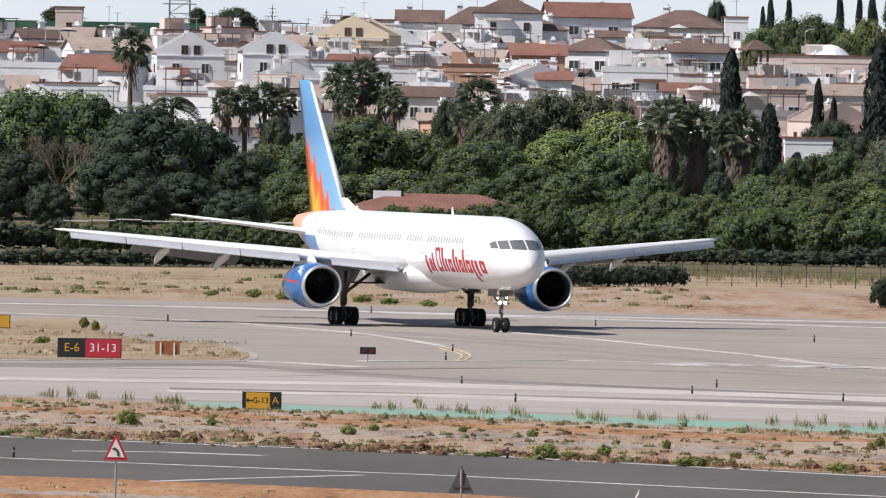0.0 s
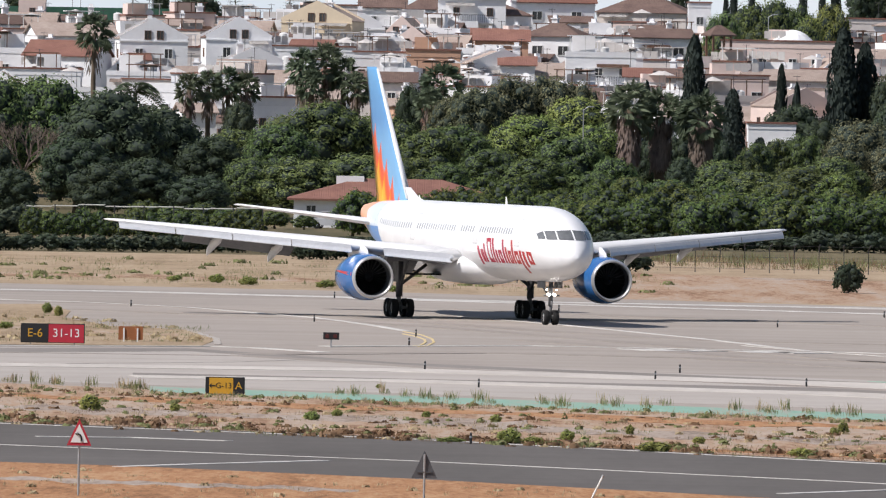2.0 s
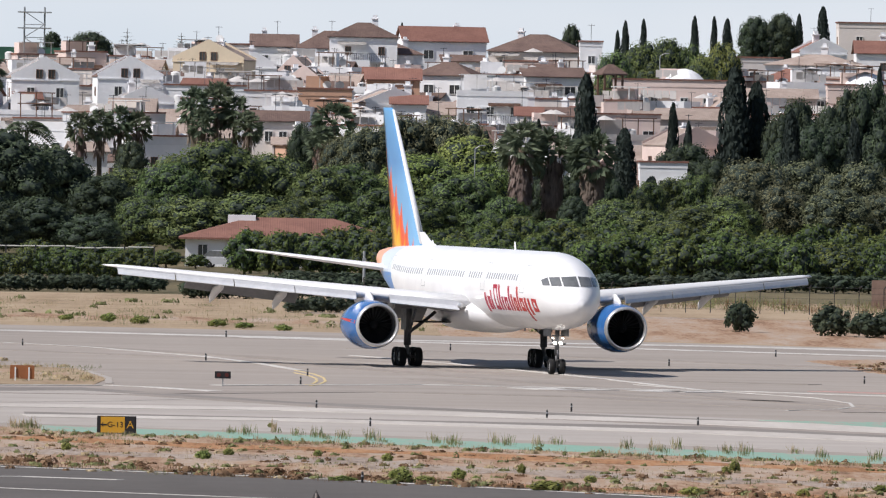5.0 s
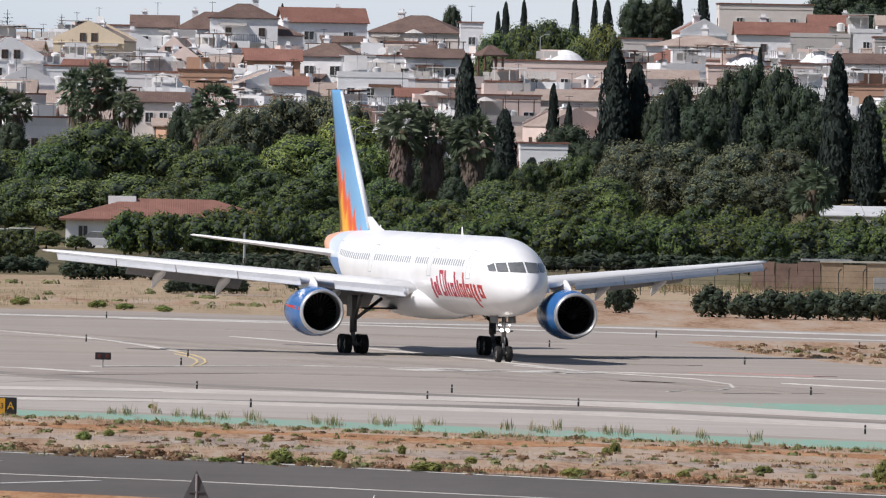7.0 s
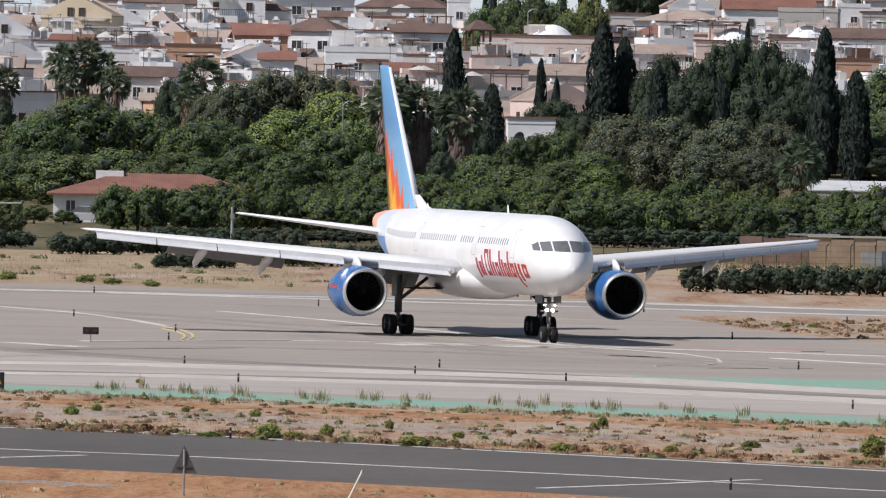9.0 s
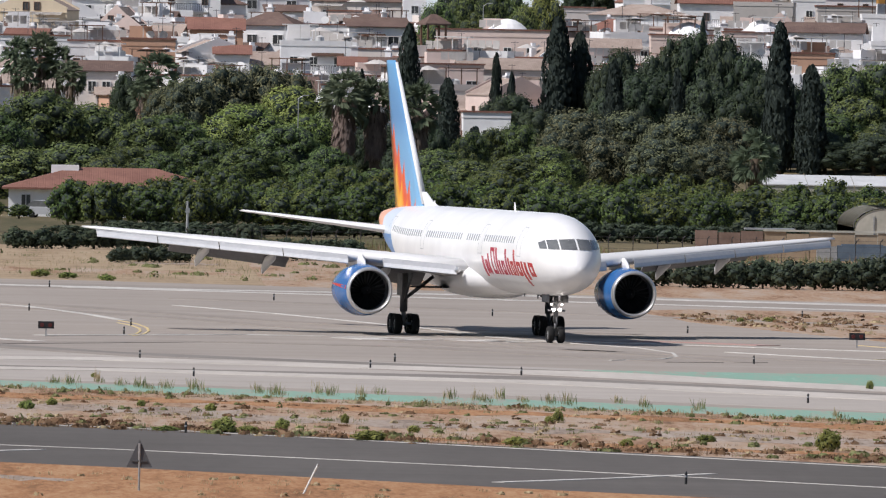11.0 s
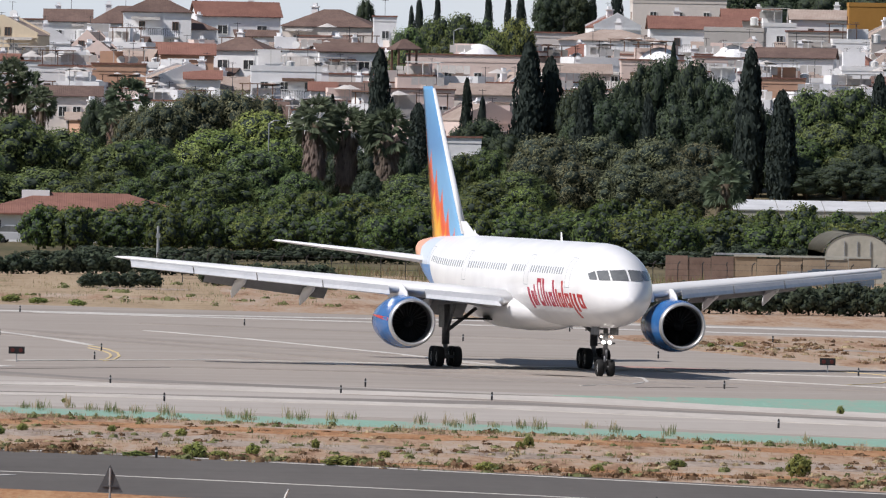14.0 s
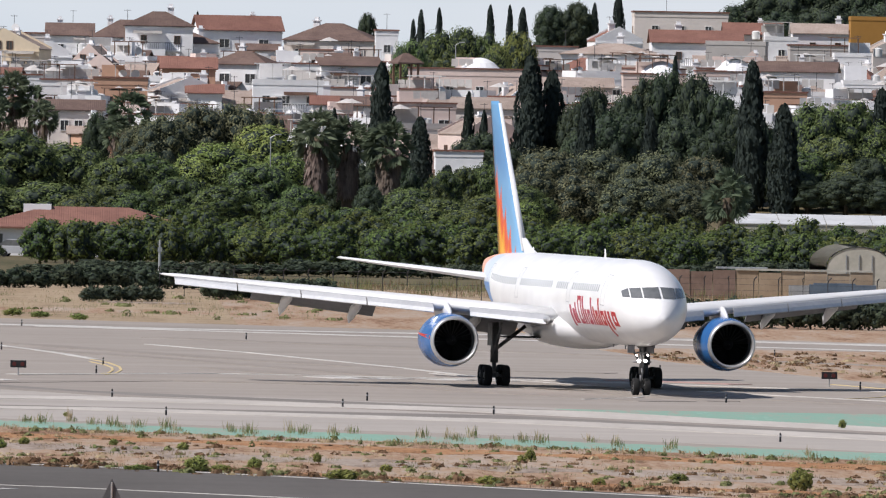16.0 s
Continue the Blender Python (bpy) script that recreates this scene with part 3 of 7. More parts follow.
def build_body():
    stations = []
    a = 0.0
    for p, q in zip(BODY, BODY[1:]):
        n = 4 if q[0] <= 6.5 else 2
        stations += [p[0] + (q[0] - p[0]) * i / n for i in range(n)]
    stations.append(46.9)
    secs = [[skin(a, 2 * math.pi * k / 48) for k in range(48)] for a in stations]
    fuselage = part("fuselage", loft(secs), BODY_PAINT, aircraft, "white fuselage with blue and orange rear", True)
    # belly fairing between the wings
    secs = []
    for a, w, d in ((14.6, 0.6, 0.1), (16.0, 1.5, 0.35), (18.0, 1.98, 0.5), (22.0, 2.05, 0.55), (26.0, 1.9, 0.5), (28.5, 1.3, 0.3), (30.0, 0.6, 0.1)):
        secs.append([Vector((math.cos(2 * math.pi * k / 20) * w, a - GEAR_Y, 2.95 + math.sin(2 * math.pi * k / 20) * (0.55 + d))) for k in range(20)])
    part("belly_fairing", loft(secs), SKIN_WHITE, aircraft, "", True)
    # cockpit windows, one in front and two on each side, level along their lower edge
    for sgn in (1, -1):
        for x0, x1, z0, z1, z2 in ((0.045, 0.74, 4.55, 5.06, 5.02), (0.80, 1.20, 4.55, 5.02, 4.98), (1.245, 1.47, 4.57, 4.98, 4.84)):
            bm = bmesh.new()
            g = [[bm.verts.new(nose_point(sgn * (x0 + (x1 - x0) * i / 6), z0 + (z1 + (z2 - z1) * i / 6 - z0) * j / 4)) for j in range(5)] for i in range(7)]
            for i in range(6):
                for j in range(4):
                    bm.faces.new((g[i][j], g[i + 1][j], g[i + 1][j + 1], g[i][j + 1]))
            bmesh.ops.recalc_face_normals(bm, faces=bm.faces)
            part("cockpit_window", bm, GLASS_DARK, aircraft, "dark cockpit window", True)
    # cabin windows in groups between the doors
    for sgn in (1, -1):
        th = math.acos(0.66 / 2.0)
        a = 7.2
        while a < 37.0:
            if not (13.9 < a < 15.2 or 18.0 < a < 18.9 or 27.6 < a < 29.0):
                w = 0.11
                bm = skin_patch(a - w, a + w, (th - 0.085) * sgn, (th + 0.085) * sgn, 0.006, 1, 2)
                part("cabin_window", bm, CABIN_GLASS, aircraft)
            a += 0.508
        # doors: outlines as thin frames
        for a0, wd in ((5.4, 0.84), (14.15, 0.84), (27.9, 0.75), (37.4, 0.84)):
            for r in ((a0, a0 + 0.035, 0.86, 1.62), (a0 + wd, a0 + wd + 0.035, 0.86, 1.62), (a0, a0 + wd, 0.85, 0.868), (a0, a0 + wd, 1.61, 1.628)):
                part("door_seam", skin_patch(r[0], r[1], r[2] * sgn, r[3] * sgn, 0.004, 1, 6), SKIN_SEAM, aircraft)
    # title on the forward side: plain strokes, red turning orange towards the nose
    rnd = random.Random(4)
    for sgn in (1, -1):
        strokes = ((0.0, 0.16, -0.1, 0.62, 0), (0.32, 0.2, 0.0, 0.5, 0), (0.62, 0.12, 0.0, 0.72, 0), (0.98, 0.34, 0.0, 0.95, 0), (1.5, 0.13, 0.0, 0.95, 0), (1.78, 0.12, 0.0, 0.5, 0), (2.05, 0.26, 0.0, 0.5, 0), (2.48, 0.13, 0.0, 0.92, 0),
                   (2.74, 0.13, 0.0, 0.62, 1), (3.0, 0.24, 0.0, 0.5, 1), (3.36, 0.13, 0.0, 0.92, 1), (3.62, 0.28, 0.0, 0.5, 1), (4.06, 0.14, -0.35, 0.52, 1), (4.34, 0.14, -0.12, 0.5, 1), (4.66, 0.26, 0.0, 0.5, 1))
        for u, wd, lo, hi, mi in strokes:
            a = 14.1 - u * 2.15
            t_of = lambda zz, aa: math.acos(max(-1, min(1, (zz - body_at(aa)[2]) / body_at(aa)[1])))
            z0, z1 = 3.2 + lo * 1.35, 3.2 + hi * 1.35
            ink = (RED_TITLE, ORANGE_TITLE)[mi]
            b_ = a - wd * 2.7
            bits = [(b_, a, z0, z1)] if wd < 0.2 else [(b_, b_ + 0.24, z0, z1), (a - 0.24, a, z0, z1), (b_ + 0.24, a - 0.24, z1 - 0.2, z1), (b_ + 0.24, a - 0.24, z0, z0 + 0.2)]
            for a0, a1, za, zb in bits:
                part("title_stroke", skin_patch(a0, a1, t_of(zb, a) * sgn, t_of(za, a) * sgn, 0.008, 3, 5, 0.10), ink, aircraft)
    # aerials on the spine and under the belly
    for a, zz, h in ((15.0, 6.2, 0.45), (34.0, 6.15, 0.35)):
        part("aerial", loft([fin_foil(zz, a, a + 0.5, 0.05), fin_foil(zz + h, a + 0.25, a + 0.48, 0.03)]), SKIN_WHITE, aircraft)
    for a, h in ((9.5, 0.25), (12.5, 0.2), (16.5, 0.2)):
        part("aerial", loft([fin_foil(2.3 - h, a + 0.15, a + 0.35, 0.03), fin_foil(2.3, a, a + 0.4, 0.05)]), GEAR_GREY, aircraft)


def build_wing(sgn):
    spans = (1.6, 4.0, 6.4, 9.0, 12.0, 15.5, 18.4, 19.0)
    secs = []
    for s in spans:
        le, te, z = wing_line(s)
        th = 0.95 - 0.042 * s
        if s == 19.0:
            le, th = le + 0.35, th * 0.5
        secs.append(foil(-sgn * s, le, te, z + 0.25, max(th, 0.1), 0.045 - s * 0.0035))
    wing = part("wing", loft(secs), WING_GREY, aircraft, "swept grey wing with lowered flaps", True)
    # slats along the leading edge, bare metal, slightly drooped; gap at the engine
    for s0, s1 in ((2.3, 5.6), (7.2, 10.1), (10.15, 13.0), (13.05, 15.8), (15.85, 18.6)):
        sl = []
        for s in (s0, s1):
            le, te, z = wing_line(s)
            x = -sgn * s
            c = 0.75 - 0.02 * s
            zc = z + 0.16 - 0.008 * s
            prof = ((0.0, -0.22), (0.1, -0.02), (0.45, 0.2), (1.0, 0.34), (0.98, 0.28), (0.5, 0.1), (0.2, -0.12), (0.08, -0.26))
            sl.append([Vector((x, le - 0.32 + u * c - GEAR_Y, zc + v * (1.1 - 0.025 * s))) for u, v in prof])
        part("slat", loft(sl), METAL, wing, "polished leading-edge slat")
    # flaps: inboard and outboard, drooped behind the wing; dark grey includes the wing's shade
    for s0, s1 in ((2.2, 6.0), (9.0, 14.7)):
        fl = []
        for s in (s0, s1):
            le, te, z = wing_line(s)
            c = 1.9 - 0.06 * s
            zz = z + 0.05
            fl.append([Vector((-sgn * s, te - 0.35 + u * c * 0.85 - GEAR_Y, zz - u * c * 0.5 + v)) for u, v in ((0, 0), (0.1, 0.12), (0.5, 0.1), (1, 0), (0.5, -0.05), (0.1, -0.08))])
        part("flap", loft(fl), WING_DARK, wing, "lowered flap with its shade in the dark grey colour")
    # flap track fairings
    for s in (10.0, 13.2, 4.4):
        le, te, z = wing_line(s)
        bm = bmesh.new()
        tube(bm, [(-sgn * s, te - 1.9 - GEAR_Y, z - 0.05), (-sgn * s, te - 1.2 - GEAR_Y, z - 0.22), (-sgn * s, te - 0.2 - GEAR_Y, z - 0.38), (-sgn * s, te + 0.8 - GEAR_Y, z - 0.75), (-sgn * s, te + 1.35 - GEAR_Y, z - 1.05)], [0.05, 0.2, 0.24, 0.17, 0.03], 8)
        part("flap_fairing", bm, WING_GREY, wing, "", True)
    # landing light in the wing root
    bm = bmesh.new()
    bmesh.ops.create_uvsphere(bm, u_segments=10, v_segments=6, radius=0.16, matrix=Matrix.Translation((-sgn * 2.3, 17.72 - GEAR_Y, 3.28)))
    part("landing_light", bm, METAL, wing)


def revolve(profile, n=40):
    """Surface of revolution about the y axis from (y, radius) pairs."""
    bm = bmesh.new()
    rings = [[bm.verts.new((math.cos(2 * math.pi * k / n) * r, y, math.sin(2 * math.pi * k / n) * r)) for k in range(n)] for y, r in profile]
    for a, b in zip(rings, rings[1:]):
        for k in range(n):
            bm.faces.new((a[k], a[(k + 1) % n], b[(k + 1) % n], b[k]))
    bmesh.ops.recalc_face_normals(bm, faces=bm.faces)
    return bm


def build_engine(sgn):
    m = Matrix.Translation((-sgn * 6.62, 17.75 - GEAR_Y, 2.2))
    cowl = part("engine_cowl", revolve(((0.16, 1.13), (0.5, 1.19), (1.2, 1.25), (2.2, 1.27), (3.2, 1.2), (4.2, 1.06), (4.9, 0.95), (4.9, 0.88), (4.2, 0.95))), NACELLE_BLUE, aircraft, "glossy blue engine cowl", True)
    cowl.matrix_basis = m
    part("intake_lip", revolve(((0.22, 1.152), (0.16, 1.133), (0.06, 1.1), (0.0, 1.05), (0.03, 1.0), (0.14, 0.975), (0.3, 0.965))), METAL, cowl, "polished intake lip", True)
    part("intake_duct", revolve(((0.3, 0.965), (0.7, 0.955), (1.25, 0.97), (1.3, 0.3))), DUCT, cowl, "", True)
    bm = bmesh.new()
    bm.faces.new([bm.verts.new(p) for p in ((-0.03, 1.0, 0.25), (0.05, 1.18, 0.25), (0.16, 1.2, 0.95), (-0.05, 0.98, 0.95))])
    bmesh.ops.solidify(bm, geom=bm.faces[:], thickness=0.02)
    blade = mesh_of("fan_blade", bm)
    blade.materials.append(FAN)
    for k in range(24):
        o = new("fan_blade", blade)
        o.parent = cowl
        o.matrix_basis = pose(0, 0, 0, 0, 15 * k, 0)
    part("spinner", revolve(((0.72, 0.02), (0.8, 0.1), (0.95, 0.2), (1.2, 0.28)), 16), FAN, cowl, "", True)
    part("exhaust_cone", revolve(((4.3, 0.9), (5.0, 0.7), (5.9, 0.5), (5.9, 0.42), (4.6, 0.4)), 24), GEAR_GREY, cowl, "", True)
    # pale flash painted on the outer cowl side
    bm = bmesh.new()
    rows = []
    for i in range(9):
        y = 0.35 + i * 0.42
        r = (1.175, 1.21, 1.25, 1.27, 1.28, 1.285, 1.28, 1.27, 1.26)[i] if y < 2.6 else 1.285 - (y - 2.3) * 0.08
        wd = 0.10 - 0.008 * i
        rows.append([bm.verts.new((-math.cos(t) * r, y, math.sin(t) * r)) for t in (0.16 + i * 0.012 - wd, 0.16 + i * 0.012 + wd * 0.4)])
    for a, b in zip(rows, rows[1:]):
        bm.faces.new((a[0], a[1], b[1], b[0]))
    if sgn < 0:
        bm.transform(Matrix.Rotation(math.pi, 4, "Y") @ Matrix.Diagonal((1, 1, -1, 1)))
    part("cowl_flash", bm, ORANGE_TITLE, cowl, "orange flash on the cowl")
    # pylon up to the wing
    secs = []
    for z, a0, a1, th in ((3.3, 18.9, 23.6, 0.26), (3.66, 19.4, 23.8, 0.26), (3.95, 20.2, 23.6, 0.2)):
        secs.append([p + Vector((-sgn * 6.62, 0, 0)) for p in fin_foil(z, a0, a1, th)])
    part("pylon", loft(secs), SKIN_WHITE, aircraft, "", True)


def build_tail():
    secs = [fin_foil(z, le, te, th) for z, le, te, th in ((5.6, 36.0, 44.0, 0.5), (6.3, 36.9, 44.1, 0.46), (9.0, 39.75, 45.15, 0.36), (12.0, 42.9, 46.3, 0.26), (13.3, 44.3, 46.85, 0.2), (13.5, 44.7, 46.85, 0.1))]
    fin = part("fin", loft(secs), FIN_PAINT, aircraft, "tail fin with orange, red and blue flame pattern", True)
    secs = [[p for p in fin_foil(z, le, te, th)] for z, le, te, th in ((6.28, 36.72, 37.25, 0.30), (9.0, 39.66, 40.1, 0.27), (12.0, 42.84, 43.16, 0.2), (13.4, 44.32, 44.56, 0.14))]
    part("fin_leading_edge", loft(secs), SKIN_WHITE, fin, "white leading edge", True)
    secs = [fin_foil(z, le, te, th) for z, le, te, th in ((6.0, 31.5, 37.0, 0.12), (6.4, 34.6, 37.4, 0.16), (6.9, 36.4, 37.8, 0.12))]
    part("dorsal_fillet", loft(secs), SKIN_WHITE, fin, "", True)
    for sgn in (1, -1):
        secs = []
        for s in (0.5, 1.2, 4.0, 7.3, 7.6):
            le = 39.4 + s * 0.66
            te = 44.2 + s * 0.30
            if s == 7.6:
                le += 0.35
            secs.append(foil(-sgn * s, le, te, 4.78 + s * 0.122, 0.42 - 0.04 * s))
        part("tailplane", loft(secs), SKIN_WHITE, aircraft, "white tailplane", True)


def build_wheel(name, radius, width, x, a):
    w = new(name)
    w.parent = aircraft
    w.matrix_basis = pose(x, a - GEAR_Y, radius)
    r, h = radius, width / 2
    prof = [(-h * 0.75, r * 0.55), (-h, r * 0.72), (-h, r * 0.88), (-h * 0.72, r * 0.985), (0, r), (h * 0.72, r * 0.985), (h, r * 0.88), (h, r * 0.72), (h * 0.75, r * 0.55)]
    bm = revolve(prof, 28)
    bm.transform(Matrix.Rotation(math.pi / 2, 4, "Z"))
    part("tyre", bm, RUBBER, w, "", True)
    bm = bmesh.new()
    n = 20
    for sx in (-1, 1):
        c = bm.verts.new((sx * h * 0.35, 0, 0))
        ring = [bm.verts.new((sx * h * (0.7 if k % 2 else 0.5), math.cos(2 * math.pi * k / n) * r * 0.56, math.sin(2 * math.pi * k / n) * r * 0.56)) for k in range(n)]
        for k in range(n):
            bm.faces.new((c, ring[k], ring[(k + 1) % n]))
    part("rim", bm, RIM, w)
    return w


WHEELS = []


def build_gear():
    # nose gear
    bm = bmesh.new()
    tube(bm, [(0, 5.6 - GEAR_Y, 0.4), (0, 5.6 - GEAR_Y, 1.1)], 0.075, 10)
    tube(bm, [(0, 5.6 - GEAR_Y, 1.0), (0, 5.55 - GEAR_Y, 2.6)], 0.12, 12)
    tube(bm, [(-0.36, 5.6 - GEAR_Y, 0.4), (0.36, 5.6 - GEAR_Y, 0.4)], 0.06, 8)
    for sx in (-0.32, 0.32):
        tube(bm, [(0, 5.55 - GEAR_Y, 1.35), (sx, 7.0 - GEAR_Y, 2.4)], 0.05, 6)
    tube(bm, [(0, 5.42 - GEAR_Y, 0.7), (0, 5.28 - GEAR_Y, 0.95), (0, 5.44 - GEAR_Y, 1.25)], 0.04, 6)
    box(bm, -0.42, 5.38 - GEAR_Y, 1.52, 0.42, 5.46 - GEAR_Y, 1.6)
    box(bm, -0.3, 5.36 - GEAR_Y, 1.95, 0.3, 5.46 - GEAR_Y, 2.02)
    strut = part("nose_gear_strut", bm, GEAR_GREY, aircraft, "steel nose gear strut", True)
    for sx in (-0.46, 0.46):
        part("nose_gear_door", boxes((sx - 0.02, 5.0 - GEAR_Y, 1.95, sx + 0.02, 6.6 - GEAR_Y, 2.5)), GEAR_GREY, aircraft)
    for sx, z, r in ((-0.15, 1.6, 0.085), (0.15, 1.6, 0.085), (-0.26, 1.86, 0.04), (0.26, 1.86, 0.04)):
        bm = bmesh.new()
        tube(bm, [(sx, 5.5 - GEAR_Y, z), (sx, 5.33 - GEAR_Y, z)], r, 14)
        part("taxi_light", bm, LAMP, strut, "lit landing light")
    for sx in (-0.26, 0.26):
        WHEELS.append((build_wheel("nose_wheel", 0.4, 0.3, sx, 5.6), 0.4))
    # main gear: four-wheel bogies
    for sgn in (1, -1):
        x = sgn * 3.66
        bm = bmesh.new()
        tube(bm, [(x, 23.9 - GEAR_Y, 0.5), (x, 23.9 - GEAR_Y, 1.2)], 0.11, 12)
        tube(bm, [(x, 23.9 - GEAR_Y, 1.1), (x, 23.85 - GEAR_Y, 3.0)], 0.19, 14)
        tube(bm, [(x, 23.2 - GEAR_Y, 0.52), (x, 24.6 - GEAR_Y, 0.52)], 0.12, 10)
        for dy in (-0.57, 0.57):
            tube(bm, [(x - 0.6, 23.9 + dy - GEAR_Y, 0.5), (x + 0.6, 23.9 + dy - GEAR_Y, 0.5)], 0.08, 8)
        tube(bm, [(x, 23.85 - GEAR_Y, 1.7), (sgn * 2.2, 23.8 - GEAR_Y, 2.85)], 0.09, 8)
        tube(bm, [(x, 23.85 - GEAR_Y, 1.5), (x, 22.0 - GEAR_Y, 3.0)], 0.07, 8)
        tube(bm, [(x, 24.1 - GEAR_Y, 0.8), (x, 24.4 - GEAR_Y, 1.1), (x, 24.05 - GEAR_Y, 1.5)], 0.05, 6)
        part("main_gear_strut", bm, GEAR_GREY, aircraft, "steel main gear strut", True)
        part("main_gear_door", boxes((x + sgn * 0.22, 23.1 - GEAR_Y, 1.9, x + sgn * 0.27, 24.3 - GEAR_Y, 3.0)), GEAR_GREY, aircraft)
        # flat near-black plate stands for the shade inside the open gear bay
        part("wheel_well_shade", boxes((sgn * 1.2, 22.6 - GEAR_Y, 2.3, sgn * 3.3, 25.0 - GEAR_Y, 2.36)), DARK, aircraft)
        for dx in (-0.43, 0.43):
            for dy in (-0.57, 0.57):
                WHEELS.append((build_wheel("main_wheel", 0.5, 0.37, x + dx, 23.9 + dy), 0.5))


build_body()
for side in (1, -1):
    build_wing(side)
    build_engine(side)
build_tail()
build_gear()

# ---- plants ----
# foliage colours hold extra blue that stands in for distance haze
LEAF_DARK = leaves("dark_evergreen_leaves", (0.05, 0.068, 0.052), (0.105, 0.135, 0.075))
LEAF_MID = leaves("green_leaves", (0.075, 0.11, 0.052), (0.215, 0.265, 0.10))
LEAF_LIGHT = leaves("light_green_leaves", (0.15, 0.195, 0.065), (0.35, 0.40, 0.135))
LEAF_GREY = leaves("grey_green_leaves", (0.105, 0.112, 0.072), (0.255, 0.262, 0.15))
LEAF_CYPRESS = leaves("cypress_needles", (0.030, 0.040, 0.038), (0.052, 0.066, 0.056), 0.2)
LEAF_CITRUS = leaves("citrus_leaves", (0.055, 0.083, 0.035), (0.19, 0.232, 0.075))
LEAF_PALM = leaves("palm_fronds", (0.075, 0.095, 0.065), (0.19, 0.23, 0.145))
LEAF_DRY = leaves("dead_palm_fronds", (0.13, 0.10, 0.085), (0.29, 0.235, 0.20))
LEAF_HEDGE = leaves("hedge_leaves", (0.045, 0.062, 0.045), (0.115, 0.14, 0.09))
LEAF_SHRUB = leaves("bright_shrub_leaves", (0.15, 0.18, 0.055), (0.36, 0.40, 0.14))
# dark filler inside crowns; the shade between leaves is put into its colour
CORE = surface("crown_core_shade", (0.035, 0.047, 0.040), (0.06, 0.075, 0.06), 0.8, 3.0, 0.95, spec=0.05)
BARK = surface("bark", (0.07, 0.055, 0.042), (0.17, 0.135, 0.10), 1.5, 8.0, 0.95, spec=0.1, stretch=(1, 1, 0.3))


def quad_mesh(name, pos, axis_a, axis_b, mats, index=None, core=(), normals=None):
    """One mesh of many small leaves (centre, two half axes), and closed shade-dark filler lumps inside (centre, radii).
    normals: of the crown at each leaf.
    """
    n = len(pos)
    if normals is not None:
        turned = np.sign((np.cross(axis_b, axis_a) * normals).sum(1, keepdims=True))
        axis_b = axis_b * np.where(turned == 0, 1, turned)
    v = np.stack([pos - axis_a, pos + axis_b * 0.55, pos + axis_a, pos - axis_b * 0.55], 1).reshape(-1, 3)
    faces = np.arange(4 * n).reshape(n, 4).tolist()
    verts = v.tolist()
    mi = [0] * n if index is None else list(index)
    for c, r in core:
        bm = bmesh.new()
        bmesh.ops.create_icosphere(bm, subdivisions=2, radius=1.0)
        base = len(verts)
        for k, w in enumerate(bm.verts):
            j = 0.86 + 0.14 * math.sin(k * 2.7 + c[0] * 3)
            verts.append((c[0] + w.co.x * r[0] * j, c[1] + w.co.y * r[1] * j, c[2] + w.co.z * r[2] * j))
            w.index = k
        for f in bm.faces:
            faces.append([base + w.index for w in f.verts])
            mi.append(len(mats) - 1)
        bm.free()
    me = bpy.data.meshes.new(name)
    me.from_pydata(verts, [], faces)
    me.polygons.foreach_set("material_index", mi)
    for m in mats:
        me.materials.append(m)
    me.update()
    if normals is not None:
        me.polygons.foreach_set("use_smooth", [True] * len(faces))
        loops = np.zeros((len(me.loops), 3))
        loops[: 4 * n] = np.repeat(normals, 4, 0)
        me.normals_split_custom_set(loops.tolist())
    return me


def leaf_axes(rng, nrm, size):
    """Two half axes for each leaf, across its normal."""
    r = rng.normal(size=nrm.shape)
    a = np.cross(nrm, r)
    a /= np.linalg.norm(a, axis=1, keepdims=True) + 1e-9
    b = np.cross(nrm, a)
    s = size * rng.uniform(0.6, 1.35, (len(nrm), 1))
    return a * s, b * s


def crown_mesh(name, seed, lobes, per_area, size, mat, flat=0.55, spread=0.16, inner=0.8):
    """A crown of leaves on uneven lobes (x, y, z, rx, rz)."""
    rng = np.random.default_rng(seed)
    P_, A_, B_, N_ = [], [], [], []
    for x, y, z, rx, rz in lobes:
        n = int(per_area * rx * (rx + rz) * (0.3 if (x, y) == (0, 0) else 1.0))
        d = rng.normal(size=(n, 3))
        d /= np.linalg.norm(d, axis=1, keepdims=True)
        keep = d[:, 2] > -flat - rng.uniform(0, 0.4, n)
        d = d[keep]
        bumps = 1 + 0.13 * np.sin(d[:, 0] * 7 + seed + x) * np.sin(d[:, 2] * 6 + y) + 0.09 * np.sin(d[:, 1] * 13 + d[:, 2] * 11 + x * 3)
        k = (bumps + rng.normal(0, spread * 0.5, len(d)))[:, None]
        p = np.array([x, y, z]) + d * np.array([rx, rx, rz]) * k
        nrm = d + rng.normal(size=d.shape) * 0.3 + np.array([0, 0, 0.2])
        nrm /= np.linalg.norm(nrm, axis=1, keepdims=True)
        a, b = leaf_axes(rng, nrm, size)
        soft = d * 0.7 + nrm * 0.3
        P_.append(p), A_.append(a), B_.append(b), N_.append(soft / np.linalg.norm(soft, axis=1, keepdims=True))
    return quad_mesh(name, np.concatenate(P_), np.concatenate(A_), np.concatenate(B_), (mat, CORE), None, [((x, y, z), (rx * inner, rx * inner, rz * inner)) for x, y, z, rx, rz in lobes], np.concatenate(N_))


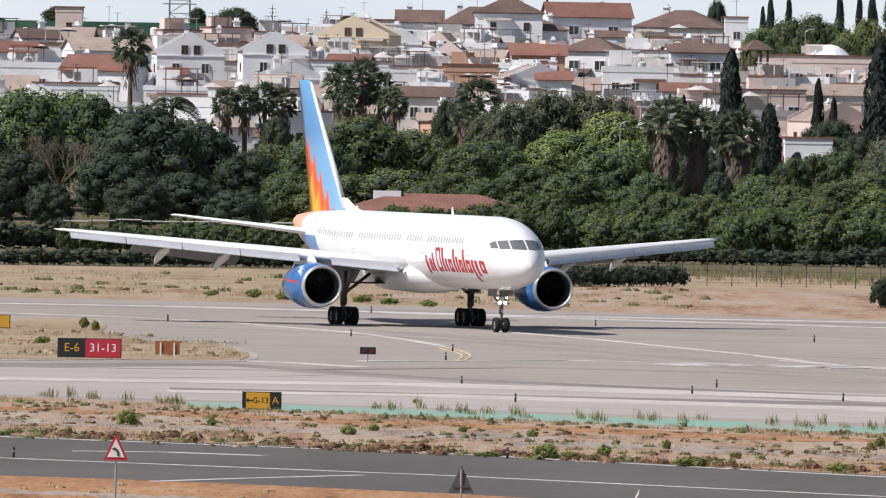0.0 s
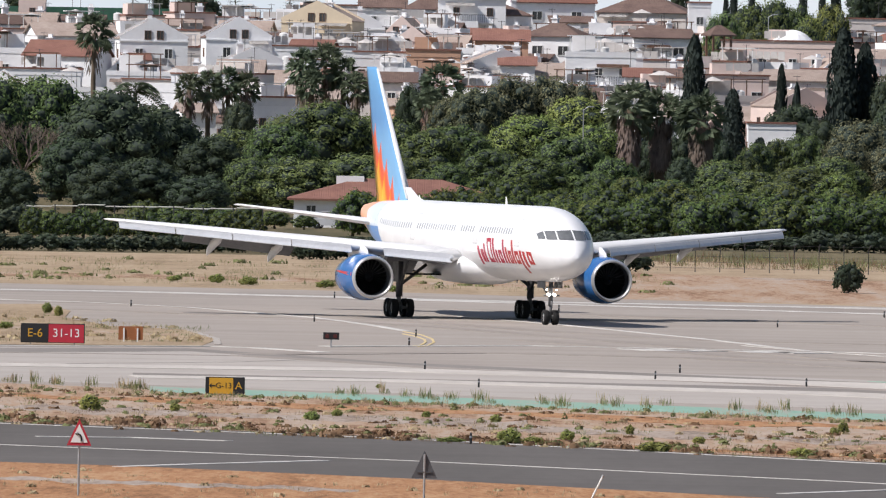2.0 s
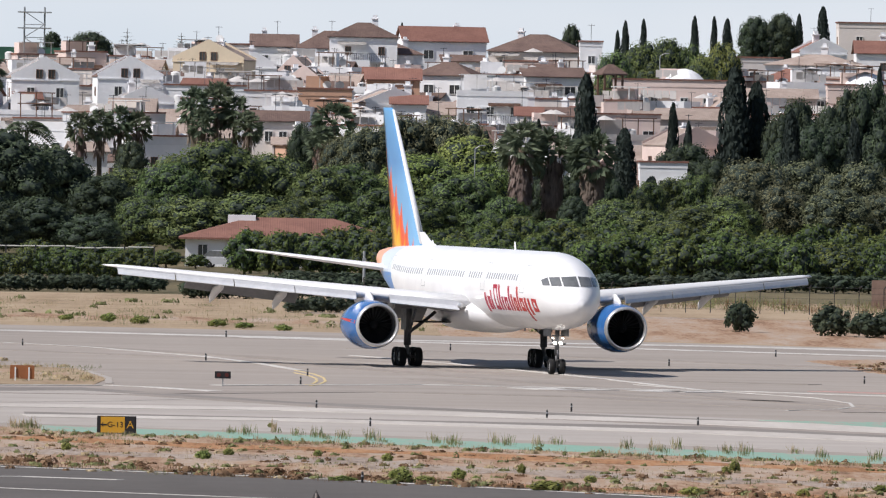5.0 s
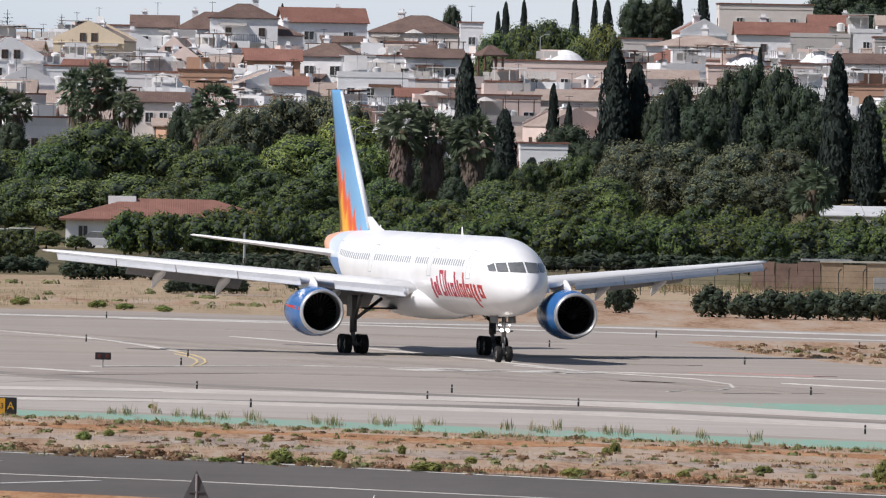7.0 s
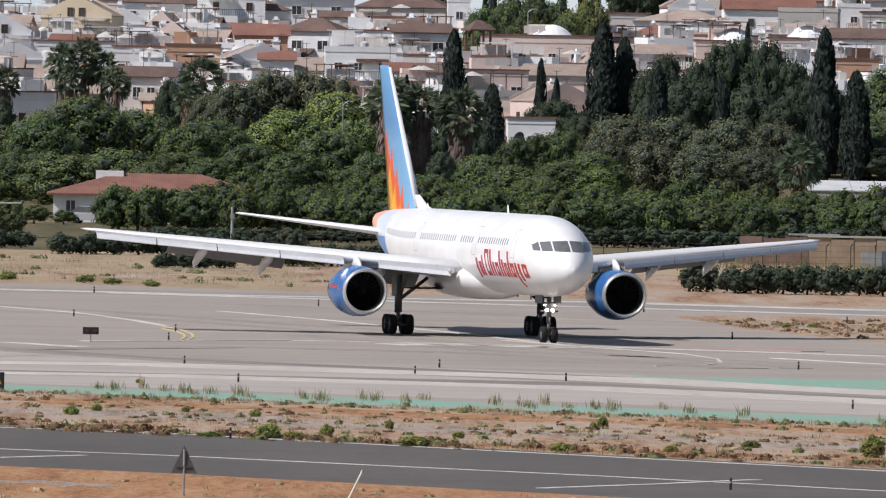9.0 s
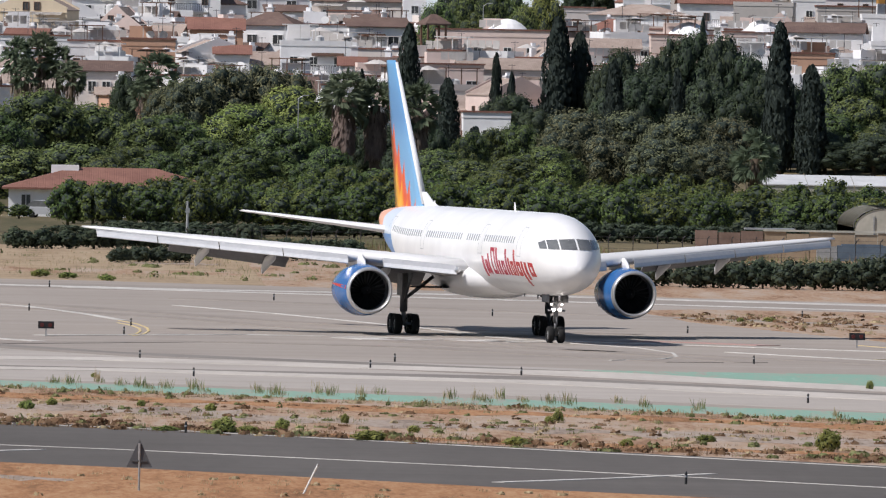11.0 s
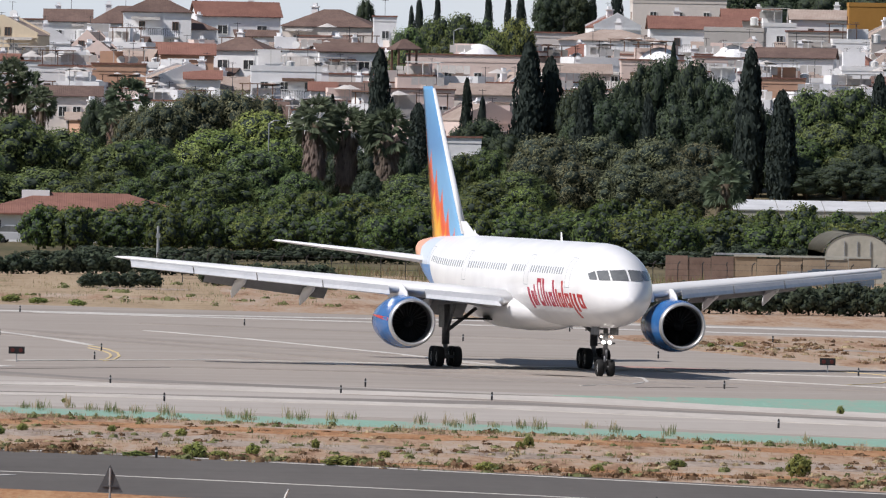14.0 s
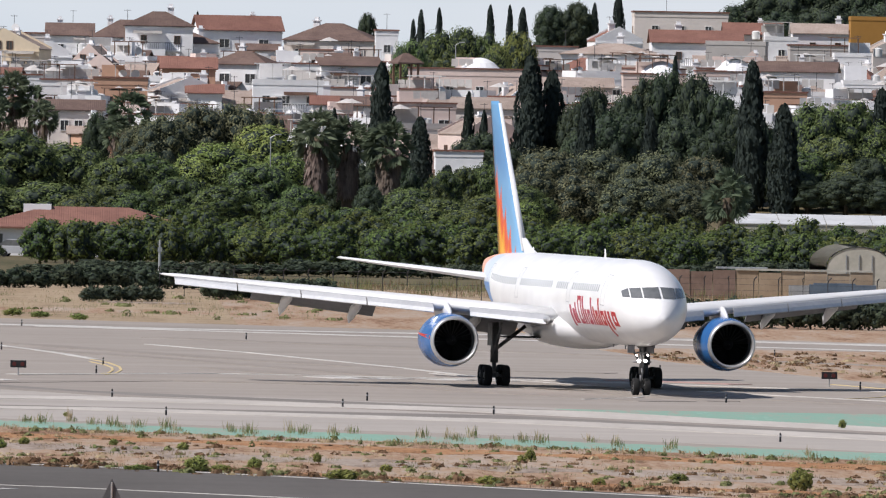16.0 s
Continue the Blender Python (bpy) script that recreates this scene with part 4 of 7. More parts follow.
def random_lobes(seed, n, w, h, base):
    """Many small lobes over the shell of a crown of width w, from height base to h."""
    rnd = random.Random(seed)
    mid, rz = (base + h) / 2, (h - base) / 2
    out = [(0, 0, mid, w * 0.34, rz * 0.8)]
    for i in range(n):
        zz = 1 - 2 * (i + 0.5) / n * 0.86
        a = i * 2.39996 + rnd.uniform(-0.35, 0.35)
        r = w * rnd.uniform(0.09, 0.19)
        k = math.sqrt(max(0.0, 1 - zz * zz)) * rnd.uniform(0.78, 1.06)
        out.append((math.cos(a) * (w / 2 - r) * k, math.sin(a) * (w / 2 - r) * k, mid + zz * (rz - r * 0.8) * rnd.uniform(0.85, 1.04), r, r * rnd.uniform(0.7, 1.0)))
    return out


def trunk_mesh(name, seed, height, r, limbs, reach, lean=0.0):
    rnd = random.Random(seed)
    bm = bmesh.new()
    tube(bm, [(0, 0, -0.3), (lean * 0.3, 0.05, height * 0.4), (lean, 0, height)], [r * 1.25, r, r * 0.6], 9)
    for i in range(limbs):
        a = 2 * math.pi * (i + rnd.random() * 0.6) / limbs
        z0 = height * rnd.uniform(0.45, 0.95)
        e = (lean + math.cos(a) * reach, math.sin(a) * reach, z0 + reach * rnd.uniform(0.5, 1.1))
        m = (lean + math.cos(a) * reach * 0.4, math.sin(a) * reach * 0.4, z0 + reach * 0.3)
        tube(bm, [(lean * z0 / height, 0, z0), m, e], [r * 0.5, r * 0.34, r * 0.1], 6)
    me = mesh_of(name, bm)
    me.materials.append(BARK)
    for p in me.polygons:
        p.use_smooth = True
    return me


def cypress_mesh(name, seed, h, w):
    rng = np.random.default_rng(seed)
    n = 2600
    u = rng.uniform(0.02, 1, n)
    a = rng.uniform(0, 2 * math.pi, n)
    prof = np.minimum(1.0, 0.55 + u * 1.6) * np.clip(1.0 - u, 0, 1) ** 0.42
    rad = w / 2 * prof * (1 + 0.15 * np.sin(a * 3 + u * 14 + seed) + rng.normal(0, 0.07, n))
    p = np.stack([np.cos(a) * rad, np.sin(a) * rad, u * h + 0.2], 1)
    nrm = np.stack([np.cos(a), np.sin(a), np.full(n, 0.15)], 1) + rng.normal(size=(n, 3)) * 0.4
    nrm /= np.linalg.norm(nrm, axis=1, keepdims=True)
    A, B = leaf_axes(rng, nrm, 0.2)
    A = A * 0.35 + np.array([0, 0, 0.26]) * rng.uniform(0.6, 1.4, (n, 1))
    # filler lumps whose dark colour gives the shade inside the column
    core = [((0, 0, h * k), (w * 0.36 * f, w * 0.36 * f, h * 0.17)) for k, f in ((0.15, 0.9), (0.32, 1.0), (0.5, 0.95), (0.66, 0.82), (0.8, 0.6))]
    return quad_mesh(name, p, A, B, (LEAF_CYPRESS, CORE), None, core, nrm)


def fan_palm_mesh(name, seed, r, skirt):
    """Fan-palm head: green fans above, dead ones hanging below; the origin is where the fronds meet."""
    rng = np.random.default_rng(seed)
    P_, A_, B_, I_ = [], [], [], []
    for k in range(62):
        az, el = rng.uniform(0, 2 * math.pi), rng.uniform(-0.7, 1.45)
        d = np.array([math.cos(az) * math.cos(el), math.sin(az) * math.cos(el), math.sin(el)])
        c = d * r * rng.uniform(0.5, 0.75) * np.array([1, 1, 1.3])
        side = np.cross(d, [0, 0, 1.0])
        side /= np.linalg.norm(side) + 1e-6
        phi = rng.uniform(-1.2, 1.2)
        side = side * math.cos(phi) + np.cross(d, side) * math.sin(phi)
        for j in range(11):
            t = (j - 5) / 5 * 1.2
            q = d * math.cos(t) + side * math.sin(t) + np.array([0, 0, -0.28])
            P_.append(c + q * r * 0.24), A_.append(q * r * 0.26), B_.append(np.cross(q, d + rng.normal(size=3) * 0.35) * r * 0.13), I_.append(0)
        P_.append(c * 0.5), A_.append(c * 0.5), B_.append(side * 0.04), I_.append(0)
    for k in range(skirt):
        az = rng.uniform(0, 2 * math.pi)
        z = -rng.uniform(0.1, 1.0) ** 0.8 * r * 2.1
        rr = r * (0.5 - 0.10 * abs(z) / (r * 2.1)) * rng.uniform(0.7, 1.1)
        P_.append(np.array([math.cos(az) * rr, math.sin(az) * rr, z]))
        A_.append(np.array([math.cos(az) * 0.12, math.sin(az) * 0.12, -0.5]) * rng.uniform(0.6, 1.2))
        B_.append(np.array([-math.sin(az), math.cos(az), rng.normal() * 0.2]) * 0.2)
        I_.append(1)
    return quad_mesh(name, np.array(P_), np.array(A_), np.array(B_), (LEAF_PALM, LEAF_DRY), I_)


def feather_palm_mesh(name, seed, r, n=44):
    rng = np.random.default_rng(seed)
    P_, A_, B_, I_ = [], [], [], []
    for k in range(n):
        az, el = rng.uniform(0, 2 * math.pi), rng.uniform(-0.1, 1.3)
        h = np.array([math.cos(az), math.sin(az), 0])
        side = np.array([-math.sin(az), math.cos(az), 0])
        for j in range(13):
            t = (j + 1) / 13
            p = h * r * t * math.cos(el) * (1 - 0.12 * t) + np.array([0, 0, r * (t * math.sin(el) - 0.75 * t * t)])
            for s in (-1, 1):
                q = side * s * 0.8 + h * 0.5 + np.array([0, 0, -0.25])
                L = r * 0.15 * (1.1 - 0.6 * abs(t - 0.45))
                P_.append(p + q * L), A_.append(q * L), B_.append(h * r * 0.045), I_.append(1 if el < 0.02 else 0)
    return quad_mesh(name, np.array(P_), np.array(A_), np.array(B_), (LEAF_PALM, LEAF_DRY), I_)


PLANTS = {}


def breed(key, meshes, h, w):
    """meshes: (part name, mesh, height of its origin as a share of h)."""
    PLANTS[key] = (meshes, h, w)


for i in range(4):
    lob = random_lobes(10 + i, 40, 9.0, 9.6, 0.2)
    tm = trunk_mesh("trunk", i, 3.6, 0.32, 6, 2.6, 0.3)
    for kind, mat in (("dark", LEAF_DARK), ("mid", LEAF_MID), ("light", LEAF_LIGHT), ("grey", LEAF_GREY)):
        cm = crown_mesh("crown", 20 + i, lob, 74.0, 0.17 if kind != "grey" else 0.15, mat, 0.5, 0.2 if kind != "grey" else 0.34)
        breed((kind, i), (("trunk", tm), ("crown", cm)), 9.8, 9.2)
for i in range(3):
    lob = random_lobes(40 + i, 24, 4.0, 3.5, -0.1)
    breed(("citrus", i), (("trunk", trunk_mesh("trunk", 50 + i, 1.2, 0.12, 4, 0.9)), ("crown", crown_mesh("crown", 60 + i, lob, 120.0, 0.125, LEAF_CITRUS, 0.7, 0.2))), 3.6, 4.1)
    lob = random_lobes(70 + i, 18, 3.0, 2.2, -0.2)
    breed(("shrub", i), (("stem", trunk_mesh("stem", 171 + i, 0.6, 0.05, 5, 0.6)), ("foliage", crown_mesh("foliage", 180 + i, lob, 190.0, 0.15, LEAF_SHRUB, 0.9, 0.3, 0.5))), 2.3, 3.1)
    breed(("bush", i), (("stem", trunk_mesh("stem", 71 + i, 0.6, 0.07, 5, 0.6)), ("foliage", crown_mesh("foliage", 80 + i, lob, 140.0, 0.15, LEAF_HEDGE, 0.9, 0.22))), 2.3, 3.1)
for i in range(2):
    breed(("cypress", i), (("trunk", trunk_mesh("trunk", 90 + i, 1.6, 0.2, 0, 0)), ("crown", cypress_mesh("crown", 91 + i, 12.0, 2.3))), 12.2, 2.05)
    lob = [(x * 1.0, y, z, r, r * 0.55) for x, y, z, r in ((0, 0, 6.2, 1.9), (1.8, 0.6, 5.8, 1.5), (-1.9, -0.4, 5.9, 1.6), (0.4, 1.7, 5.7, 1.4), (-0.3, -1.6, 6.0, 1.5), (3.0, -0.3, 5.5, 0.9), (-3.1, 0.4, 5.5, 0.9))]
    breed(("pine", i), (("trunk", trunk_mesh("trunk", 95 + i, 4.8, 0.25, 6, 1.8, 0.2)), ("crown", crown_mesh("crown", 96 + i, lob, 110.0, 0.22, LEAF_DARK, 0.6))), 7.2, 8.2)


def plant(kind, x, y, top, width, label="", group="", base=None, rz=None, category="tree"):
    """A plant that stands on the ground at (x, y), with its top at that height and its crown that wide."""
    rnd = random.Random(int(x * 37 + y * 13 + width * 101))
    variants = [k for k in PLANTS if k[0] == kind]
    meshes, h, w = PLANTS[variants[rnd.randrange(len(variants))]]
    z = ground_z(x, y) if base is None else base
    name = {"cypress": "cypress_tree", "citrus": "citrus_tree", "bush": "bush", "shrub": "bush", "pine": "pine_tree"}.get(kind, "tree")
    ob = thing(name, x, y, z, rnd.uniform(0, 360) if rz is None else rz, label, category, group)
    for pn, me in meshes:
        c = new(pn, me)
        c.parent = ob
        c.scale = (width / w, width / w, (top - z) / h)
    return ob


def palm(kind, x, y, top, r, label, trunk_r=0.22, lean=0.0):
    z = ground_z(x, y)
    h = top - z - r * 0.75
    ob = thing("palm_tree", x, y, z, 0, label, "palm tree")
    bm = bmesh.new()
    n = 9
    tube(bm, [(lean * (k / n) ** 2, 0, -0.3 + (h + 0.3) * k / n) for k in range(n + 1)], [trunk_r * (1.3 - 0.4 * k / n) * (1.06 if k % 2 else 0.96) for k in range(n + 1)], 9)
    part("trunk", bm, BARK, ob, "", True)
    seed = int(abs(x * 31 + y))
    me = feather_palm_mesh("fronds", seed, r) if kind == "feather" else fan_palm_mesh("fronds", seed, r, 760 if kind == "skirt" else 60)
    c = new("fronds", me)
    c.parent, c.location = ob, (lean, 0, h)
    return ob



def bare_tree(x, y, h):
    """A leafless tree with many fine twigs."""
    rnd = random.Random(8)
    ob = thing("tree", x, y, ground_z(x, y), 0, "grey leafless tree among dark evergreens", "tree")
    limbs, twigs = bmesh.new(), bmesh.new()
    tube(limbs, [(0, 0, -0.3), (0.1, 0, h * 0.2), (0, 0, h * 0.38)], [0.3, 0.24, 0.18], 8)

    def grow(bm, p, d, length, r, depth):
        e = p + d * length
        tube(bm, [p, p + d * length * 0.5 + Vector((rnd.uniform(-0.1, 0.1), rnd.uniform(-0.1, 0.1), 0.05)), e], [r, r * 0.8, r * 0.55], 5)
        if depth:
            for _ in range(3):
                n = (d + Vector((rnd.uniform(-0.8, 0.8), rnd.uniform(-0.8, 0.8), rnd.uniform(-0.1, 0.6)))).normalized()
                grow(twigs if depth < 3 else limbs, e, n, length * rnd.uniform(0.6, 0.85), r * 0.6, depth - 1)

    for k in range(6):
        a = k * 1.05
        grow(limbs, Vector((0, 0, h * 0.36)), Vector((math.cos(a), math.sin(a), 1.1)).normalized(), h * 0.2, 0.12, 4)
    part("trunk", limbs, LEAF_DRY, ob)
    part("twigs", twigs, LEAF_DRY, ob)


def tiered_conifer(x, y, top):
    """A thin conifer with level whorls of branches."""
    z = ground_z(x, y)
    h = top - z
    ob = thing("conifer_tree", x, y, z, 0, "thin conifer with level whorls on the skyline", "tree")
    part("trunk", tube(bmesh.new(), [(0, 0, -0.3), (0, 0, h)], [0.16, 0.03], 6), BARK, ob)
    rng = np.random.default_rng(4)
    P_, A_, B_ = [], [], []
    for k in range(9):
        zz = h * (0.35 + 0.07 * k)
        L = (h - zz) * 0.45 + 0.25
        for j in range(9):
            a = j * 0.7 + k
            d = np.array([math.cos(a), math.sin(a), 0.25])
            for t in (0.3, 0.6, 0.9):
                P_.append(np.array([0, 0, zz]) + d * L * t), A_.append(d * L * 0.2), B_.append(np.array([-d[1], d[0], 0.1]) * 0.14)
    c = new("branches", quad_mesh("branches", np.array(P_), np.array(A_), np.array(B_), (LEAF_DARK,)))
    c.parent = ob
    tagged(c, "level whorls of dark needles", kind="stuff")


# ---- trees behind the airfield, from the near rows to the hill ----
def trees(kind, label, rows, group="", category="tree"):
    """rows: x, y, top, width."""
    for r in rows:
        plant(kind, *r, label, group, category=category)


trees("dark", "tall dark green broadleaf tree", [(-26.3, 1270, 11.9, 11.6), (-37.7, 1240, 7.6, 8.9), (-22.0, 1290, 10.2, 9.3), (-22.2, 1235, 5.9, 7.7), (-29.0, 1250, 7.7, 7.8), (-17.5, 1280, 7.7, 7.4), (-17.7, 1230, 4.5, 6.5), (-41.7, 1270, 9.4, 9.7), (-39.2, 1225, 5.6, 5.9), (-33.8, 1225, 4.8, 5.3), (-26.0, 1225, 5.4, 6.5)])
trees("mid", "green broadleaf tree with sunlit top", [(-11.5, 1290, 8.9, 8.0), (-4.1, 1250, 6.6, 9.0), (-9.0, 1245, 6.1, 8.3), (-13.5, 1250, 6.0, 6.6), (-16.0, 1330, 8.1, 6.4), (-38.0, 1290, 13.3, 9.8), (-32.9, 1300, 13.2, 9.2), (-7.4, 1300, 11.3, 10.6), (-2.5, 1310, 9.9, 8.8), (2.5, 1300, 8.8, 7.5), (-11.1, 1310, 9.6, 6.3), (-35.7, 1310, 12.8, 8.0)])
trees("mid", "green broadleaf tree beside the orchard", [(4.6, 1310, 9.1, 8.8), (0.9, 1260, 6.2, 6.6), (7.8, 1270, 7.0, 6.7), (15.2, 1280, 8.3, 8.0), (18.7, 1270, 6.4, 5.5), (3.9, 1250, 5.8, 5.4), (11.5, 1262, 6.4, 7.3), (28.6, 1270, 6.4, 6.7), (31.1, 1260, 5.5, 6.6), (35.3, 1265, 5.8, 7.3), (38.4, 1270, 6.8, 7.9), (-1.1, 1240, 5.5, 5.9), (17.0, 1255, 5.2, 4.8), (23.4, 1252, 4.6, 6.6), (33.0, 1255, 4.5, 5.4), (20.0, 1258, 4.8, 5.4), (32.2, 1295, 7.9, 4.3), (34.4, 1300, 8.3, 4.4), (36.7, 1300, 8.9, 5.0), (31.1, 1290, 6.8, 3.7)])
trees("light", "bright yellow-green broadleaf tree by the orchard", [(12.0, 1330, 10.1, 9.6), (16.4, 1345, 11.9, 8.4), (18.0, 1335, 9.3, 5.8), (9.3, 1320, 8.6, 6.3), (38.6, 1258, 5.4, 4.8)])
trees("grey", "grey-green feathery tree behind the orchard", [(6.5, 1352, 12.7, 7.1), (10.0, 1355, 13.7, 7.8), (13.8, 1357, 14.1, 7.1), (16.6, 1358, 13.3, 5.9), (4.1, 1355, 11.7, 5.2)])
trees("dark", "dense dark tree among tall cypresses", [(46.5, 1361, 14.6, 4.6), (48.2, 1362, 16.3, 5.2), (51.1, 1361, 15.5, 4.6), (53.3, 1363, 17.5, 5.2), (55.2, 1363, 18.0, 5.9), (57.9, 1362, 17.7, 5.9), (60.2, 1360, 16.0, 5.2), (61.9, 1359, 14.4, 4.6), (49.5, 1355, 13.6, 5.8), (52.0, 1356, 13.9, 5.2), (56.0, 1355, 13.4, 6.5), (59.1, 1352, 12.1, 5.8), (46.7, 1352, 11.6, 5.2), (62.9, 1352, 11.1, 5.8), (64.8, 1351, 9.6, 5.2), (67.2, 1349, 8.3, 5.8), (74.2, 1351, 9.7, 5.2), (64.4, 1360, 13.0, 4.6), (37.6, 1361, 11.5, 5.9), (39.9, 1358, 9.9, 5.2), (35.6, 1358, 10.6, 5.2)])
trees("grey", "grey-green olive-like tree on the slope", [(41.9, 1300, 10.2, 8.1), (46.7, 1305, 10.3, 8.1), (51.7, 1300, 10.0, 8.7), (55.9, 1300, 9.6, 7.5), (39.9, 1285, 8.3, 6.2), (44.0, 1285, 7.9, 6.8), (48.9, 1280, 7.7, 7.4), (53.7, 1285, 7.5, 6.8), (36.7, 1320, 8.9, 5.7)])
trees("mid", "leafy green tree on the slope", [(69.3, 1361, 15.0, 7.8), (73.2, 1363, 15.4, 8.5), (70.7, 1357, 11.8, 7.8), (76.4, 1361, 13.5, 7.2), (68.5, 1354, 10.2, 6.5), (73.2, 1352, 8.9, 7.1), (78.5, 1361, 15.2, 7.8)])
trees("mid", "green broadleaf tree in a town park", [(34.8, 1560, 21.2, 5.2), (38.0, 1565, 22.5, 6.0), (40.9, 1570, 22.9, 6.0), (43.4, 1570, 22.3, 6.0), (34.9, 1550, 19.5, 4.5), (39.3, 1552, 20.2, 5.9), (43.5, 1550, 20.0, 5.2)])
trees("dark", "dark undergrowth below tall garden trees", [(68.0, 1345, 7.6, 6.0), (71.6, 1344, 8.0, 6.2), (75.2, 1343, 7.4, 6.0), (78.6, 1344, 7.8, 6.0)])
trees("dark", "dark shrub below tall palms", [(36.2, 1312, 8.4, 4.0), (22.2, 1300, 7.9, 3.7), (25.3, 1302, 8.5, 4.4), (28.7, 1300, 8.3, 3.7), (25.3, 1285, 6.5, 3.7)])
trees("light", "yellowing broadleaf tree in a town park", [(46.9, 1570, 22.5, 5.3), (44.4, 1560, 20.9, 3.7)])
trees("dark", "dark domed pine on the hilltop", [(-25.8, 1760, 23.4, 6.7), (61.2, 1900, 28.0, 5.5), (64.6, 1900, 28.5, 6.0), (83.6, 1850, 28.1, 7.1), (87.2, 1850, 30.1, 8.9), (92.4, 1850, 31.3, 9.7), (97.5, 1850, 31.8, 10.6), (102.9, 1840, 32.1, 10.6), (107.3, 1840, 32.2, 10.6), (88.5, 1830, 27.4, 7.9), (94.4, 1830, 27.8, 9.6), (99.7, 1820, 27.5, 8.7), (35.6, 1850, 26.1, 3.2), (-54.5, 1990, 24.3, 4.8)])
trees("cypress", "tall dark green columnar cypress", [(27.8, 1367, 17.5, 2.7), (31.3, 1355, 12.4, 2.5), (42.0, 1362, 18.4, 3.5), (44.2, 1364, 17.0, 3.0), (62.6, 1346, 18.2, 3.0), (65.6, 1344, 14.2, 3.0), (46.9, 1346, 14.4, 2.2), (53.0, 1347, 13.6, 1.8), (75.8, 1361, 15.9, 2.5), (36.3, 1370, 14.9, 1.4), (37.8, 1370, 13.1, 1.2), (32.75, 1307, 8.0, 2.2), (42.8, 1366, 15.1, 2.5), (23.4, 1376, 13.1, 1.1), (11.8, 1373, 12.3, 1.2), (79.2, 1364, 16.8, 2.7), (56.6, 1379, 18.7, 1.1)])
trees("cypress", "small cypress on the skyline", [(44.9, 1950, 27.0, 1.2), (47.4, 1950, 27.3, 1.1), (54.7, 1960, 27.9, 1.3), (57.4, 1960, 27.9, 1.1), (59.2, 1960, 27.6, 1.6), (69.5, 1970, 28.5, 1.3), (72.8, 1970, 29.6, 2.0), (14.1, 1950, 26.2, 0.8), (43.6, 1940, 25.6, 0.9)])
trees("dark", "small garden tree between houses", [(-28.8, 1640, 16.4, 5.5), (-34.7, 1990, 24.6, 2.9), (-34.6, 1620, 15.6, 3.1), (-37.3, 1367, 10.9, 3.9), (-16.0, 1367, 10.7, 3.9), (0.3, 1376, 12.7, 3.3)])
palm("fan", -30.7, 1390, 18.2, 1.9, "tall fan palm standing among white houses")
palm("feather", -26.0, 1361, 13.8, 3.6, "date palm with drooping grey-green fronds")
palm("feather", -23.7, 1355, 11.2, 2.7, "date palm with drooping grey-green fronds")
palm("fan", -20.9, 1367, 12.6, 1.5, "fan palm between garden trees")
palm("fan", -19.1, 1369, 12.9, 1.5, "fan palm between garden trees")
palm("fan", -17.2, 1370, 13.2, 1.6, "fan palm between garden trees")
palm("fan", -15.4, 1370, 12.8, 1.5, "fan palm between garden trees")
palm("fan", -10.1, 1373, 15.0, 1.8, "fan palm between garden trees")
palm("fan", -7.9, 1375, 15.5, 2.0, "fan palm between garden trees")
palm("fan", -6.1, 1375, 14.3, 1.8, "fan palm between garden trees")
palm("fan", -4.8, 1373, 12.9, 1.5, "fan palm between garden trees")
palm("fan", -9.1, 1370, 13.1, 1.5, "fan palm between garden trees")
palm("fan", 3.5, 1370, 13.7, 2.2, "fan palm between garden trees")
palm("fan", 2.3, 1367, 11.6, 1.6, "fan palm between garden trees")
palm("skirt", 20.4, 1290, 12.3, 2.4, "thick fan palm with a skirt of dead fronds", 0.45)
palm("skirt", 23.3, 1292, 11.6, 2.3, "thick fan palm with a skirt of dead fronds", 0.45)
palm("skirt", 27.0, 1290, 11.5, 2.4, "thick fan palm with a skirt of dead fronds", 0.45)
palm("fan", 56.4, 1256, 7.5, 2.2, "pale bushy palm at the orchard edge", 0.45)
for spot in ((-34.2, 1021, 1.10, 2.4), (-32.5, 1021, 1.10, 2.4), (-30.8, 1022, 1.20, 2.4), (-29.1, 1023, 1.30, 2.5), (-27.4, 1024, 1.30, 2.5), (-25.7, 1025, 1.40, 2.5), (-24, 1026, 1.20, 2.5), (-22.3, 1027, 1.30, 2.5), (-20.6, 1027, 1.30, 2.5), (-18.9, 1028, 1.40, 2.5), (-17.2, 1029, 1.40, 2.5), (-15.5, 1030, 1.50, 2.5), (-13.8, 1031, 1.30, 2.5), (-12, 1032, 1.40, 2.5), (-10.3, 1033, 1.40, 2.5),):
    plant("bush", *spot, "low dark green oleander hedge bush", "low dark green oleander hedge bush", category="bush")
for spot in ((8.5, 956, 1.70, 2.5), (10, 958, 1.70, 2.5), (11.4, 960, 1.70, 2.5), (12.9, 962, 1.70, 2.5), (14.4, 964, 1.70, 2.5), (15.9, 966, 1.70, 2.5),):
    plant("bush", *spot, "grey-green hedge bush beside the fence", "grey-green hedge bush beside the fence", category="bush")
for spot in ((27.8, 884, 2.10, 2.2), (33.2, 874, 2.10, 2.9), (46.8, 875, 2.10, 3.1),):
    plant("bush", *spot, "round dark green bush on the verge", "round dark green bush on the verge", category="bush")
